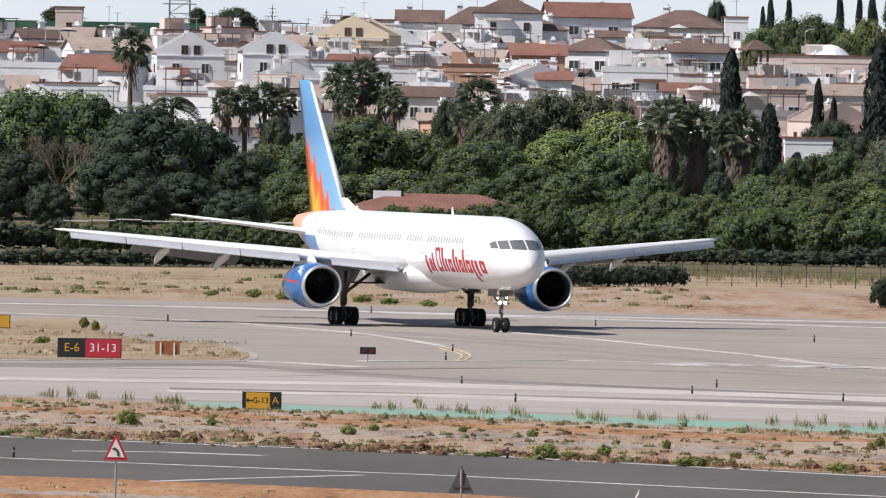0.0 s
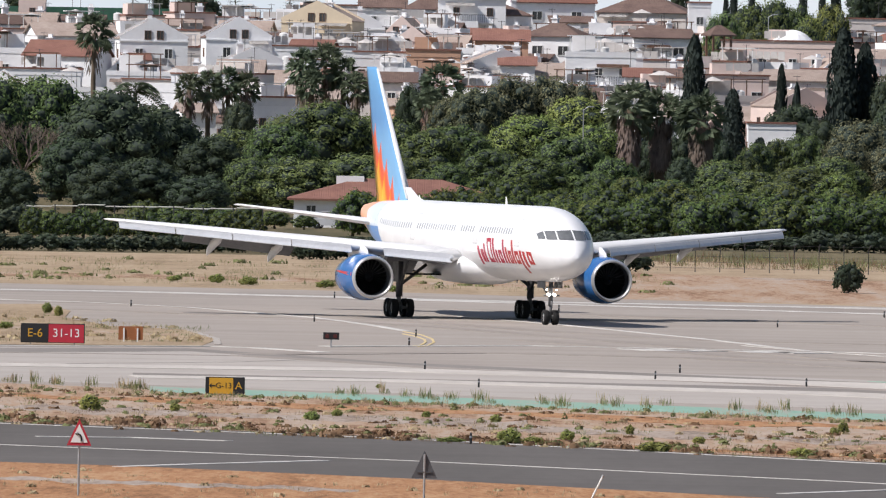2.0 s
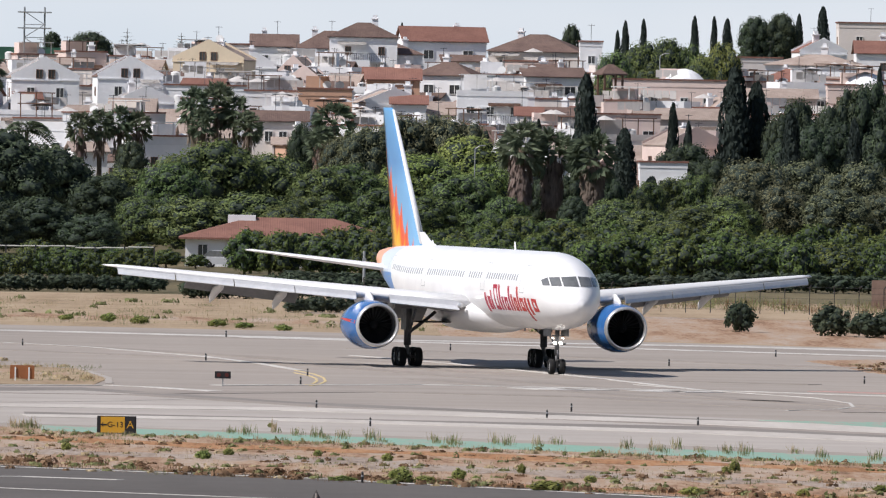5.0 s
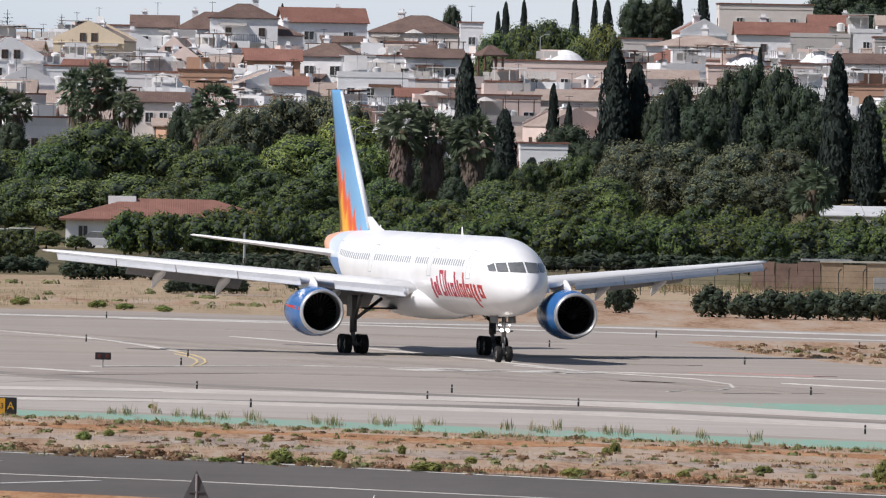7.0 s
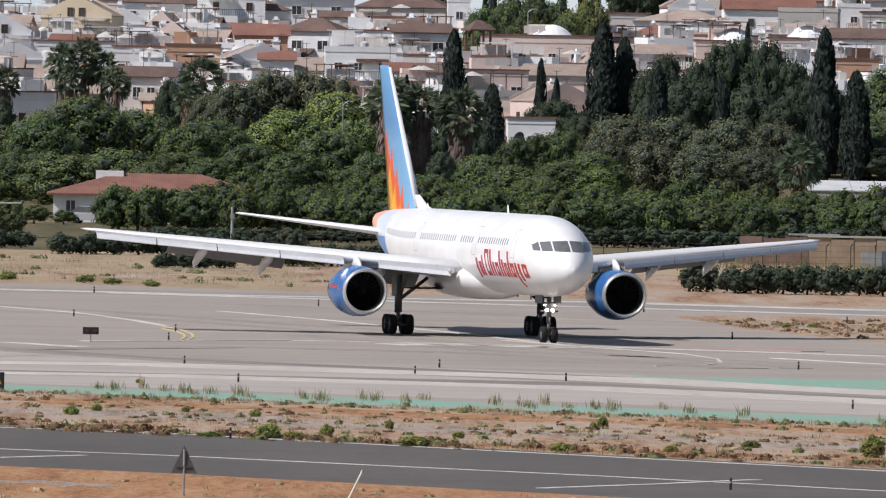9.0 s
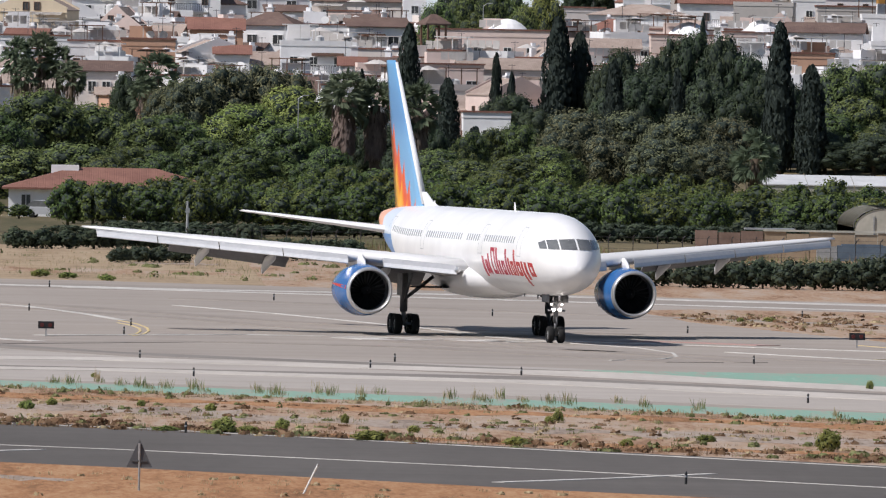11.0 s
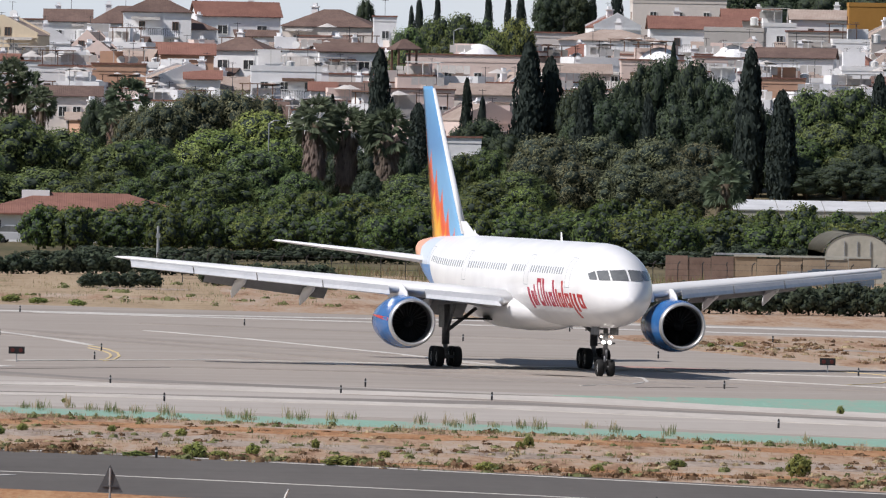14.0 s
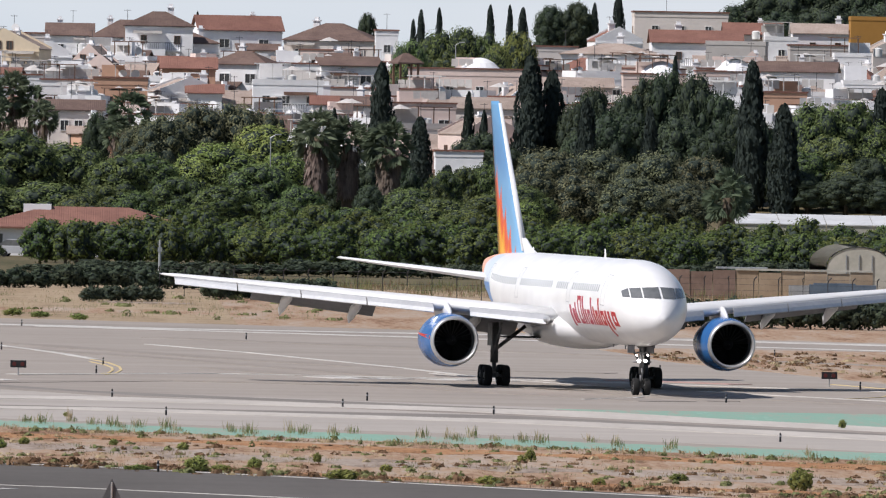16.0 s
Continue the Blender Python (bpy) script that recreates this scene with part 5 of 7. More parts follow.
for spot in ((35.2, 870, 1.70, 2.9), (36.7, 870, 1.99, 2.9), (38.2, 870, 1.85, 2.9), (39.7, 870, 2.13, 2.9), (41.3, 869, 1.99, 2.9), (42.8, 869, 1.99, 2.9), (44.3, 869, 2.13, 2.9), (45.8, 869, 2.13, 2.9), (47.3, 869, 2.27, 2.9), (48.9, 868, 2.27, 2.9), (50.4, 868, 2.13, 2.9),):
    plant("bush", *spot, "dark clipped hedge bush below the wall", "dark clipped hedge bush below the wall", category="bush")
for spot in ((0.1, 937, 1.10, 2.1), (1.4, 939, 1.20, 2.1), (2.8, 940, 1.20, 2.1), (4.1, 942, 1.20, 2.1),):
    plant("bush", *spot, "low dark hedge bush on the verge", "low dark hedge bush on the verge", category="bush")
for spot in ((-38.4, 1119, 2.00, 4), (-36.7, 1120, 2.30, 4), (-35, 1121, 2.70, 4), (-33.3, 1122, 2.00, 4), (-31.7, 1123, 2.30, 4), (-30, 1124, 2.70, 4), (-28.3, 1124, 2.00, 4),):
    plant("bush", *spot, "dense scrub below the garden trees", "dense scrub below the garden trees", category="bush")
for spot in ((-3.9, 1101, 0.70, 3.3), (-1.9, 1101, 0.70, 3.3), (0.1, 1101, 1.20, 3.3), (2.2, 1101, 1.10, 3.3), (4.2, 1101, 1.10, 3.3), (6.2, 1101, 1.10, 3.3), (8.2, 1101, 1.10, 3.3), (10.3, 1101, 1.00, 3.3), (12.3, 1102, 1.00, 3.3), (14.3, 1102, 1.00, 3.3), (16.3, 1102, 1.50, 3.3), (18.4, 1102, 1.40, 3.3), (20.4, 1102, 1.40, 3.3), (22.4, 1102, 1.40, 3.3), (24.4, 1102, 1.40, 3.3), (26.5, 1102, 1.30, 3.3), (28.5, 1102, 1.30, 3.3), (30.5, 1102, 1.30, 3.3), (32.5, 1102, 1.80, 3.3), (34.6, 1102, 1.70, 3.3),):
    plant("bush", *spot, "dark scrub along the orchard edge", "dark scrub along the orchard edge", category="bush")
for spot in ((36.6, 1102, 1.70, 3.3), (38.6, 1102, 1.70, 3.3), (40.6, 1102, 1.70, 3.3), (42.7, 1102, 1.60, 3.3), (44.7, 1102, 1.60, 3.3), (46.7, 1102, 1.60, 3.3), (48.7, 1103, 2.10, 3.3), (50.8, 1103, 2.10, 3.3), (52.8, 1103, 2.00, 3.3), (54.8, 1103, 2.00, 3.3), (56.9, 1103, 2.00, 3.3), (58.9, 1103, 1.90, 3.3), (60.9, 1103, 1.90, 3.3), (62.9, 1103, 1.90, 3.3), (65, 1103, 1.80, 3.3),):
    plant("bush", *spot, "dark scrub along the orchard edge", "dark scrub along the orchard edge", category="bush")
for spot in ((-7.1, 1000, 1.60, 2.8), (-5.3, 1001, 1.60, 2.8), (-3.5, 1002, 1.50, 2.8), (-1.7, 1003, 2.00, 2.8), (0.1, 1004, 2.00, 2.8), (1.9, 1005, 1.90, 2.8), (3.7, 1007, 1.80, 2.8), (5.5, 1008, 1.70, 2.8), (7.3, 1009, 1.70, 2.8), (9.1, 1010, 2.20, 2.8),):
    plant("bush", *spot, "scrubby green bush behind the verge", "scrubby green bush behind the verge", category="bush")
bare_tree(-34.03, 1262, 8.95)
tiered_conifer(-20.65, 1700, 23.23)
tiered_conifer(-14.64, 1760, 23.15)

# rows of citrus trees
def orchard():
    rnd = random.Random(12)
    for j, y in enumerate((1128, 1146, 1166, 1188, 1212, 1238)):
        x = -3.98 if j < 3 else 5.51
        x += (j % 2) * 1.6
        while x < 92:
            plant("citrus", x + rnd.uniform(-0.5, 0.5), y + rnd.uniform(-3, 3), rnd.uniform(3.3, 4.3) + (0.6 if j > 3 else 0), rnd.uniform(3.9, 5.0), "dense dark green citrus tree in an orchard row", "orchard rows")
            x += rnd.uniform(3.0, 3.9)


orchard()
# ---- town on the hill ----
def wall_mat(name, col):
    d = tuple(c * 0.86 for c in col)
    return surface(name, d, col, 0.25, 2.2, 0.9, spec=0.2, relief=0.05, vary=0.12)


def roof_mat(name, dark, light):
    m = surface(name, dark, light, 0.5, 3.0, 0.9, spec=0.15, relief=0.0, vary=0.25)
    nt, links = m.node_tree.nodes, m.node_tree.links
    tc = nt.new("ShaderNodeTexCoord")
    wv = nt.new("ShaderNodeTexWave")
    wv.bands_direction = "X"
    wv.inputs["Scale"].default_value, wv.inputs["Distortion"].default_value = 1.6, 0.8
    links.new(tc.outputs["Object"], wv.inputs[0])
    bump(nt, links, nt["Principled BSDF"], wv.outputs["Fac"], 0.35, 0.05)
    return m


WALLS = {"white": wall_mat("whitewashed_render", (0.86, 0.86, 0.87)), "cream": wall_mat("cream_render", (0.70, 0.59, 0.44)), "pink": wall_mat("pink_render", (0.74, 0.60, 0.545)),
         "orange": wall_mat("terracotta_render", (0.60, 0.37, 0.26)), "grey": wall_mat("grey_render", (0.52, 0.49, 0.47)), "ochre": wall_mat("ochre_render", (0.42, 0.22, 0.06)), "beige": wall_mat("beige_render", (0.72, 0.66, 0.62))}
ROOFS = {"brown": roof_mat("brown_roof_tiles", (0.10, 0.068, 0.06), (0.18, 0.125, 0.105)), "red": roof_mat("red_roof_tiles", (0.17, 0.085, 0.068), (0.26, 0.135, 0.105)), "terrace": roof_mat("pale_terrace_paving", (0.44, 0.41, 0.39), (0.62, 0.585, 0.56)), "tan": roof_mat("weathered_roof_tiles", (0.26, 0.20, 0.17), (0.40, 0.33, 0.285))}
PANE = surface("window_glass", (0.03, 0.033, 0.037), (0.09, 0.095, 0.10), 0.6, 3.0, 0.15, spec=0.6, relief=0.0, vary=0.6)
FRAME_WHITE = plain("white_window_frame", (0.72, 0.72, 0.71))
FRAME_BROWN = plain("brown_window_frame", (0.16, 0.09, 0.06))
IRON = plain("dark_iron", (0.05, 0.05, 0.055), 0.6)
GREEN_NET = surface("green_screen_netting", (0.035, 0.10, 0.07), (0.06, 0.15, 0.10), 0.2, 1.0, 0.9)
FADED = surface("faded_awning_cloth", (0.45, 0.42, 0.40), (0.62, 0.6, 0.57), 0.6, 3.0, 0.9)


def one_mesh(name, bm, mat):
    me = mesh_of(name, bm)
    me.materials.append(mat)
    return me


def frame_bm(w, h, t=0.06, d=0.1):
    return boxes((-w / 2 - t, -d, -t, -w / 2, 0, h + t), (w / 2, -d, -t, w / 2 + t, 0, h + t), (-w / 2, -d, -t, w / 2, 0, 0), (-w / 2, -d, h, w / 2, 0, h + t), (-0.03, -d * 0.7, 0, 0.03, 0, h))


WIN_FRAMES = [one_mesh("window_frame", frame_bm(w, h), m) for w, h, m in ((0.75, 0.95, FRAME_WHITE), (0.6, 0.85, FRAME_BROWN), (1.1, 0.95, FRAME_WHITE), (0.9, 1.6, FRAME_BROWN))]
WIN_PANES = [one_mesh("pane", boxes((-w / 2, -0.03, 0, w / 2, 0.02, h)), PANE) for w, h in ((0.75, 0.95), (0.6, 0.85), (1.1, 0.95), (0.9, 1.6))]
CHIMNEY = one_mesh("chimney", boxes((-0.32, -0.32, 0, 0.32, 0.32, 1.3), (-0.42, -0.42, 1.3, 0.42, 0.42, 1.42), (-0.22, -0.22, 1.42, 0.22, 0.22, 1.75)), WALLS["white"])
AIRCON = one_mesh("air_conditioner", boxes((-0.42, -0.3, 0, 0.42, 0, 0.6), (-0.3, -0.33, 0.08, 0.1, -0.3, 0.52)), FRAME_WHITE)
TANK = one_mesh("water_tank", tube(bmesh.new(), [(0, 0, 0), (0, 0, 0.9), (0, 0, 1.05)], [0.5, 0.5, 0.2], 14), FRAME_WHITE)


def aerial_bm():
    bm = tube(bmesh.new(), [(0, 0, 0), (0, 0, 2.4)], 0.03, 5)
    tube(bm, [(-0.4, 0, 2.3), (0.4, 0, 2.3)], 0.02, 4)
    return bm


AERIAL = one_mesh("aerial", aerial_bm(), IRON)


TERRACE_STUFF = [one_mesh("parasol", tube(tube(bmesh.new(), [(0, 0, 0), (0, 0, 2.1)], 0.03, 5), [(0, 0, 1.9), (0, 0, 2.35)], [1.2, 0.05], 9), FADED),
                 one_mesh("laundry", boxes((-1.2, 0, 0.9, -0.5, 0.03, 1.7), (-0.4, 0, 1.0, 0.3, 0.03, 1.7), (0.4, 0, 0.8, 1.1, 0.03, 1.7)), FADED),
                 one_mesh("satellite_dish", tube(tube(bmesh.new(), [(0, 0, 0), (0, 0, 1.0)], 0.03, 5), [(0, -0.1, 1.0), (0, -0.28, 1.08)], [0.12, 0.45], 12), FRAME_WHITE),
                 one_mesh("planter", boxes((-0.8, -0.2, 0, 0.8, 0.2, 0.4)), FRAME_BROWN)]


def fix(name, me, parent, x, y, z, rz=0.0, scale=1.0):
    o = new(name, me)
    o.parent = parent
    o.matrix_basis = pose(x, y, z, 0, 0, rz) @ Matrix.Diagonal((scale, scale, scale, 1))
    return o


def add_window(parent, x, y, z, kind, rz=0.0):
    f = fix("window", WIN_FRAMES[kind], parent, x, y, z, rz)
    fix("pane", WIN_PANES[kind], f, 0, -0.01, 0)


def roof_bm(kind, w, d, h, rise, o=0.35, t=0.16):
    """Tiled roof with overhang o over walls w x d of height h."""
    bm = bmesh.new()
    x, y = w / 2 + o, d / 2 + o
    lo = h - 0.05
    if kind == "gable_front":  # gable faces the front
        top = [((-x, lo), (0, h + rise + 0.1), (0, h + rise - t), (-x, lo - t)), ((x, lo), (x, lo - t), (0, h + rise - t), (0, h + rise + 0.1))]
        y = d / 2 - 0.12  # the gable walls rise past the tiles
        for q in top:
            a = [bm.verts.new((u, -y, v)) for u, v in q]
            b = [bm.verts.new((u, y, v)) for u, v in q]
            bm.faces.new(a), bm.faces.new(b[::-1])
            for i in range(4):
                bm.faces.new((a[i], a[(i + 1) % 4], b[(i + 1) % 4], b[i]))
    elif kind == "gable_side":
        top = [((-y, lo), (0, h + rise + 0.1), (0, h + rise - t), (-y, lo - t)), ((y, lo), (y, lo - t), (0, h + rise - t), (0, h + rise + 0.1))]
        for q in top:
            a = [bm.verts.new((-x, u, v)) for u, v in q]
            b = [bm.verts.new((x, u, v)) for u, v in q]
            bm.faces.new(a), bm.faces.new(b[::-1])
            for i in range(4):
                bm.faces.new((a[i], a[(i + 1) % 4], b[(i + 1) % 4], b[i]))
    else:  # hip
        r = max(w - d, 0.6) / 2
        e = [bm.verts.new(p) for p in ((-x, -y, lo), (x, -y, lo), (x, y, lo), (-x, y, lo))]
        l = [bm.verts.new(p) for p in ((-x, -y, lo - t), (x, -y, lo - t), (x, y, lo - t), (-x, y, lo - t))]
        p, q = bm.verts.new((-r, 0, h + rise)), bm.verts.new((r, 0, h + rise))
        for f in ((e[0], e[1], q, p), (e[1], e[2], q), (e[2], e[3], p, q), (e[3], e[0], p), (l[3], l[2], l[1], l[0])):
            bm.faces.new(f)
        for i in range(4):
            bm.faces.new((l[i], l[(i + 1) % 4], e[(i + 1) % 4], e[i]))
    bmesh.ops.recalc_face_normals(bm, faces=bm.faces)
    return bm


def gable_wall(bm, kind, w, d, h, rise):
    if kind == "gable_front":
        for yy in (-d / 2, d / 2 - 0.12):  # parapet gables
            f = [[bm.verts.new((u, y2, v)) for u, v in ((-w / 2, h), (w / 2, h), (w / 2 + 0.1, h + 0.2), (0, h + rise + 0.32), (-w / 2 - 0.1, h + 0.2))] for y2 in (yy, yy + 0.12)]
            bm.faces.new(f[0]), bm.faces.new(f[1][::-1])
            for i in range(5):
                bm.faces.new((f[0][i], f[0][(i + 1) % 5], f[1][(i + 1) % 5], f[1][i]))
        return
    pts = [(-d / 2 + 0.02, h - 0.01), (d / 2 - 0.02, h - 0.01), (0, h + rise - 0.2)]
    a = [bm.verts.new((u, -d / 2, v) if kind == "gable_front" else (-w / 2, u, v)) for u, v in pts]
    b = [bm.verts.new((u, d / 2, v) if kind == "gable_front" else (w / 2, u, v)) for u, v in pts]
    bm.faces.new(a), bm.faces.new(b[::-1])
    for i in range(3):
        bm.faces.new((a[i], a[(i + 1) % 3], b[(i + 1) % 3], b[i]))


def arch_bm(w, h):
    """A terrace arch: piers, a low parapet and a curved head, proud of the wall."""
    bm = boxes((-w / 2 - 0.12, -0.25, -0.1, -w / 2 + 0.12, 0, h * 0.55), (w / 2 - 0.12, -0.25, -0.1, w / 2 + 0.12, 0, h * 0.55), (-w / 2, -0.22, -0.1, w / 2, 0, 0.75))
    tube(bm, [(math.cos(math.pi * k / 12) * w / 2, -0.12, h * 0.5 + math.sin(math.pi * k / 12) * h * 0.42) for k in range(13)], 0.13, 6)
    return bm


ARCH = one_mesh("arch", arch_bm(2.3, 2.6), FRAME_WHITE)


def arch_shade_bm():
    bm = bmesh.new()
    r = [bm.verts.new((math.cos(math.pi * k / 12) * 1.1, -0.04, 1.3 + math.sin(math.pi * k / 12) * 1.05)) for k in range(13)]
    bm.faces.new(r + [bm.verts.new((-1.1, -0.04, 0.6)), bm.verts.new((1.1, -0.04, 0.6))])
    bmesh.ops.solidify(bm, geom=bm.faces[:], thickness=0.03)
    return bm


# dark panel in the glass colour stands for the shade behind an open arch
ARCH_SHADE = one_mesh("arch_glazing", arch_shade_bm(), PANE)


def house(x, y, eave, w, d, roof, rise, wall, tile, n_win=2, rz=0.0, extra="", base=None):
    """A house whose front faces -y; eave and rise in metres."""
    rnd = random.Random(int(x * 91 + y * 7))
    z = (ground_z(x, y - d / 2) if base is None else base) - 0.4
    h = eave - z
    look_of = {"flat": "a flat roof terrace", "hip": "a %s tiled hip roof" % tile, "gable_front": "a %s tiled gable roof" % tile, "gable_side": "a %s tiled roof" % tile}[roof]
    ob = thing("house", x, y, z, rz, "%s rendered house with %s on the hill" % (wall, look_of), "house", "hill town")
    bm = boxes((-w / 2, -d / 2, 0, w / 2, d / 2, h))
    if roof.startswith("gable"):
        gable_wall(bm, roof, w, d, h, rise)
    part("wall", bm, WALLS[wall], ob)
    if roof == "flat":
        p = max(rise, 0.5)
        bm = boxes((-w / 2 - 0.05, -d / 2 - 0.05, h, w / 2 + 0.05, -d / 2 + 0.2, h + p), (-w / 2 - 0.05, d / 2 - 0.2, h, w / 2 + 0.05, d / 2 + 0.05, h + p),
                   (-w / 2 - 0.05, -d / 2 + 0.2, h, -w / 2 + 0.2, d / 2 - 0.2, h + p), (w / 2 - 0.2, -d / 2 + 0.2, h, w / 2 + 0.05, d / 2 - 0.2, h + p))
        part("parapet", bm, WALLS[wall], ob)
        if wall in ("pink", "orange", "beige") or rnd.random() < 0.3:
            q = h + p
            part("coping", boxes((-w / 2 - 0.16, -d / 2 - 0.16, q + 0.004, w / 2 + 0.16, -d / 2 + 0.3, q + 0.17), (-w / 2 - 0.16, -d / 2 + 0.3, q + 0.004, -w / 2 + 0.3, d / 2, q + 0.17), (w / 2 - 0.3, -d / 2 + 0.3, q + 0.004, w / 2 + 0.16, d / 2, q + 0.17)), ROOFS["red"], ob, "terracotta tile coping")
        part("roof", boxes((-w / 2 + 0.2, -d / 2 + 0.2, h, w / 2 - 0.2, d / 2 - 0.2, h + 0.12)), ROOFS["terrace"], ob)
        if rnd.random() < 0.75 and "bare" not in extra:  # stair tower, tank, aerial
            sx = rnd.uniform(-w * 0.3, w * 0.3)
            part("stair_tower", boxes((sx - 1.2, 0, h + 0.12, sx + 1.2, min(2.4, d / 2 - 0.3), h + rnd.uniform(1.7, 2.3))), WALLS[wall], ob)
            fix("water_tank", TANK, ob, sx + rnd.choice((-2.2, 2.2)), 0.6, h + 0.12)
        if "bare" not in extra:
            for _ in range(2):
                k = rnd.randrange(4)
                fix(("parasol", "laundry", "satellite_dish", "planter")[k], TERRACE_STUFF[k], ob, rnd.uniform(-w * 0.4, w * 0.4), rnd.uniform(-d * 0.35, 0), h + 0.12)
        if rnd.random() < 0.6 and "bare" not in extra:
            px = rnd.uniform(-w * 0.25, w * 0.25)
            bm = boxes(*[(px + i - 0.05, -d / 2 + 0.4, h, px + i + 0.05, -d / 2 + 0.5, h + 2.2) for i in (-1.6, 0, 1.6)], (px - 1.9, -d / 2 + 0.3, h + 2.2, px + 1.9, -d / 2 + 2.4, h + 2.3))
            part("pergola", bm, rnd.choice((FRAME_BROWN, FADED, FRAME_WHITE)), ob)
    else:
        part("roof", roof_bm(roof, w, d, h, rise, 0.1 if roof == "gable_front" else 0.3, 0.1), ROOFS[tile], ob, "%s clay tiles" % tile)
        fix("chimney", CHIMNEY, ob, rnd.uniform(-w * 0.3, w * 0.3), d * 0.12, h + rise * 0.35, 0, rnd.uniform(0.8, 1.2))
        part("cornice", boxes((-w / 2 - 0.1, -d / 2 - 0.1, h - 0.38, w / 2 + 0.1, -d / 2, h - 0.24)), WALLS[wall], ob)
    if rnd.random() < 0.7:
        fix("aerial", AERIAL, ob, rnd.uniform(-w * 0.3, w * 0.3), d * 0.2, h + rise * 0.4)
    kind = rnd.choice((0, 0, 1, 2))
    zz, row = h - 2.1, 0
    while zz > 0.8 and row < 2:
        for i in range(n_win):
            k = 3 if (rnd.random() < 0.22 and row == 1) else kind
            wx = (i + 0.5 + rnd.uniform(-0.12, 0.12)) / n_win * w * 0.9 - w * 0.45
            add_window(ob, wx, -d / 2, zz - (0.8 if k == 3 else 0), k)
            if rnd.random() < 0.18:
                fix("air_conditioner", AIRCON, ob, wx + 1.2, -d / 2, zz + 0.4)
        add_window(ob, -w / 2, rnd.uniform(-d * 0.2, d * 0.2), zz, 1, -90)
        zz, row = zz - 2.9, row + 1
    if roof == "gable_front" and rise > 1.6:
        for sx in (-0.65, 0.65):
            add_window(ob, sx, -d / 2, h - 0.1, 1)
    if n_win and "bare" not in extra and "arches" not in extra and h > 4.2:
        side = random.Random(int(x * 53 + y * 3))
        aw, ad, ah = w * side.uniform(0.35, 0.6), side.uniform(1.6, 2.8), h - side.uniform(2.3, 3.0)
        ax = side.choice((-1, 1)) * (w - aw) / 2 * side.uniform(0.6, 1.0)
        annex = part("annex", boxes((ax - aw / 2, -d / 2 - ad, 0, ax + aw / 2, -d / 2 - 0.002, ah)), WALLS[side.choice((wall, wall, "white", "beige"))], ob)
        if side.random() < 0.5:  # low tiled lean-to
            bm = bmesh.new()
            v = [bm.verts.new(c) for c in ((ax - aw / 2 - 0.2, -d / 2 - ad - 0.25, ah), (ax + aw / 2 + 0.2, -d / 2 - ad - 0.25, ah), (ax + aw / 2 + 0.2, -d / 2 - 0.01, ah + 0.75), (ax - aw / 2 - 0.2, -d / 2 - 0.01, ah + 0.75))]
            u = [bm.verts.new(c.co - Vector((0, 0, 0.14))) for c in v]
            bm.faces.new(v), bm.faces.new(u[::-1])
            for i in range(4):
                bm.faces.new((v[i], u[i], u[(i + 1) % 4], v[(i + 1) % 4]))
            bmesh.ops.recalc_face_normals(bm, faces=bm.faces)
            part("annex_roof", bm, ROOFS[side.choice(("red", "brown", "tan"))], annex)
        else:  # terrace with a rail and an awning
            bm = boxes((ax - aw / 2, -d / 2 - ad, ah + 0.85, ax + aw / 2, -d / 2 - ad + 0.06, ah + 0.92))
            for i in range(int(aw / 0.3) + 1):
                box(bm, ax - aw / 2 + i * 0.3, -d / 2 - ad + 0.01, ah, ax - aw / 2 + i * 0.3 + 0.06, -d / 2 - ad + 0.05, ah + 0.85)
            part("terrace_rail", bm, side.choice((FRAME_WHITE, FRAME_WHITE, IRON)), annex)
            bm = bmesh.new()
            v = [bm.verts.new(c) for c in ((ax - aw * 0.4, -d / 2 - ad * 0.8, ah + 1.75), (ax + aw * 0.4, -d / 2 - ad * 0.8, ah + 1.75), (ax + aw * 0.4, -d / 2 - 0.01, ah + 2.1), (ax - aw * 0.4, -d / 2 - 0.01, ah + 2.1))]
            bm.faces.new(v)
            bmesh.ops.solidify(bm, geom=bm.faces[:], thickness=0.06)
            part("awning", bm, side.choice((FADED, FRAME_BROWN, FADED, ROOFS["tan"])), annex)
        for i in range(2):
            add_window(ob, ax + (i - 0.5) * aw * 0.5, -d / 2 - ad, max(0.4, ah - 1.7), side.choice((0, 1, 3)) if ah > 2.6 else 1)
    if "balcony" in extra or rnd.random() < 0.3:
        bw = min(w * 0.6, 4.0)
        bx = rnd.uniform(-0.1, 0.1) * w
        bal = part("balcony", boxes((bx - bw / 2, -d / 2 - 1.2, h - 3.0, bx + bw / 2, -d / 2, h - 2.85)), WALLS[wall], ob)
        bm = boxes((bx - bw / 2, -d / 2 - 1.2, h - 2.05, bx + bw / 2, -d / 2 - 1.14, h - 1.99))
        for i in range(int(bw / 0.25) + 1):
            box(bm, bx - bw / 2 + i * 0.25 - 0.02, -d / 2 - 1.19, h - 2.85, bx - bw / 2 + i * 0.25 + 0.02, -d / 2 - 1.15, h - 2.05)
        part("railing", bm, rnd.choice((IRON, FRAME_WHITE)), bal)
    if "arches" in extra:
        for i in (-1, 0, 1):
            fix("arch", ARCH, ob, i * 2.55, -d / 2, h - 2.75)
            fix("arch_glazing", ARCH_SHADE, ob, i * 2.55, -d / 2, h - 2.75)
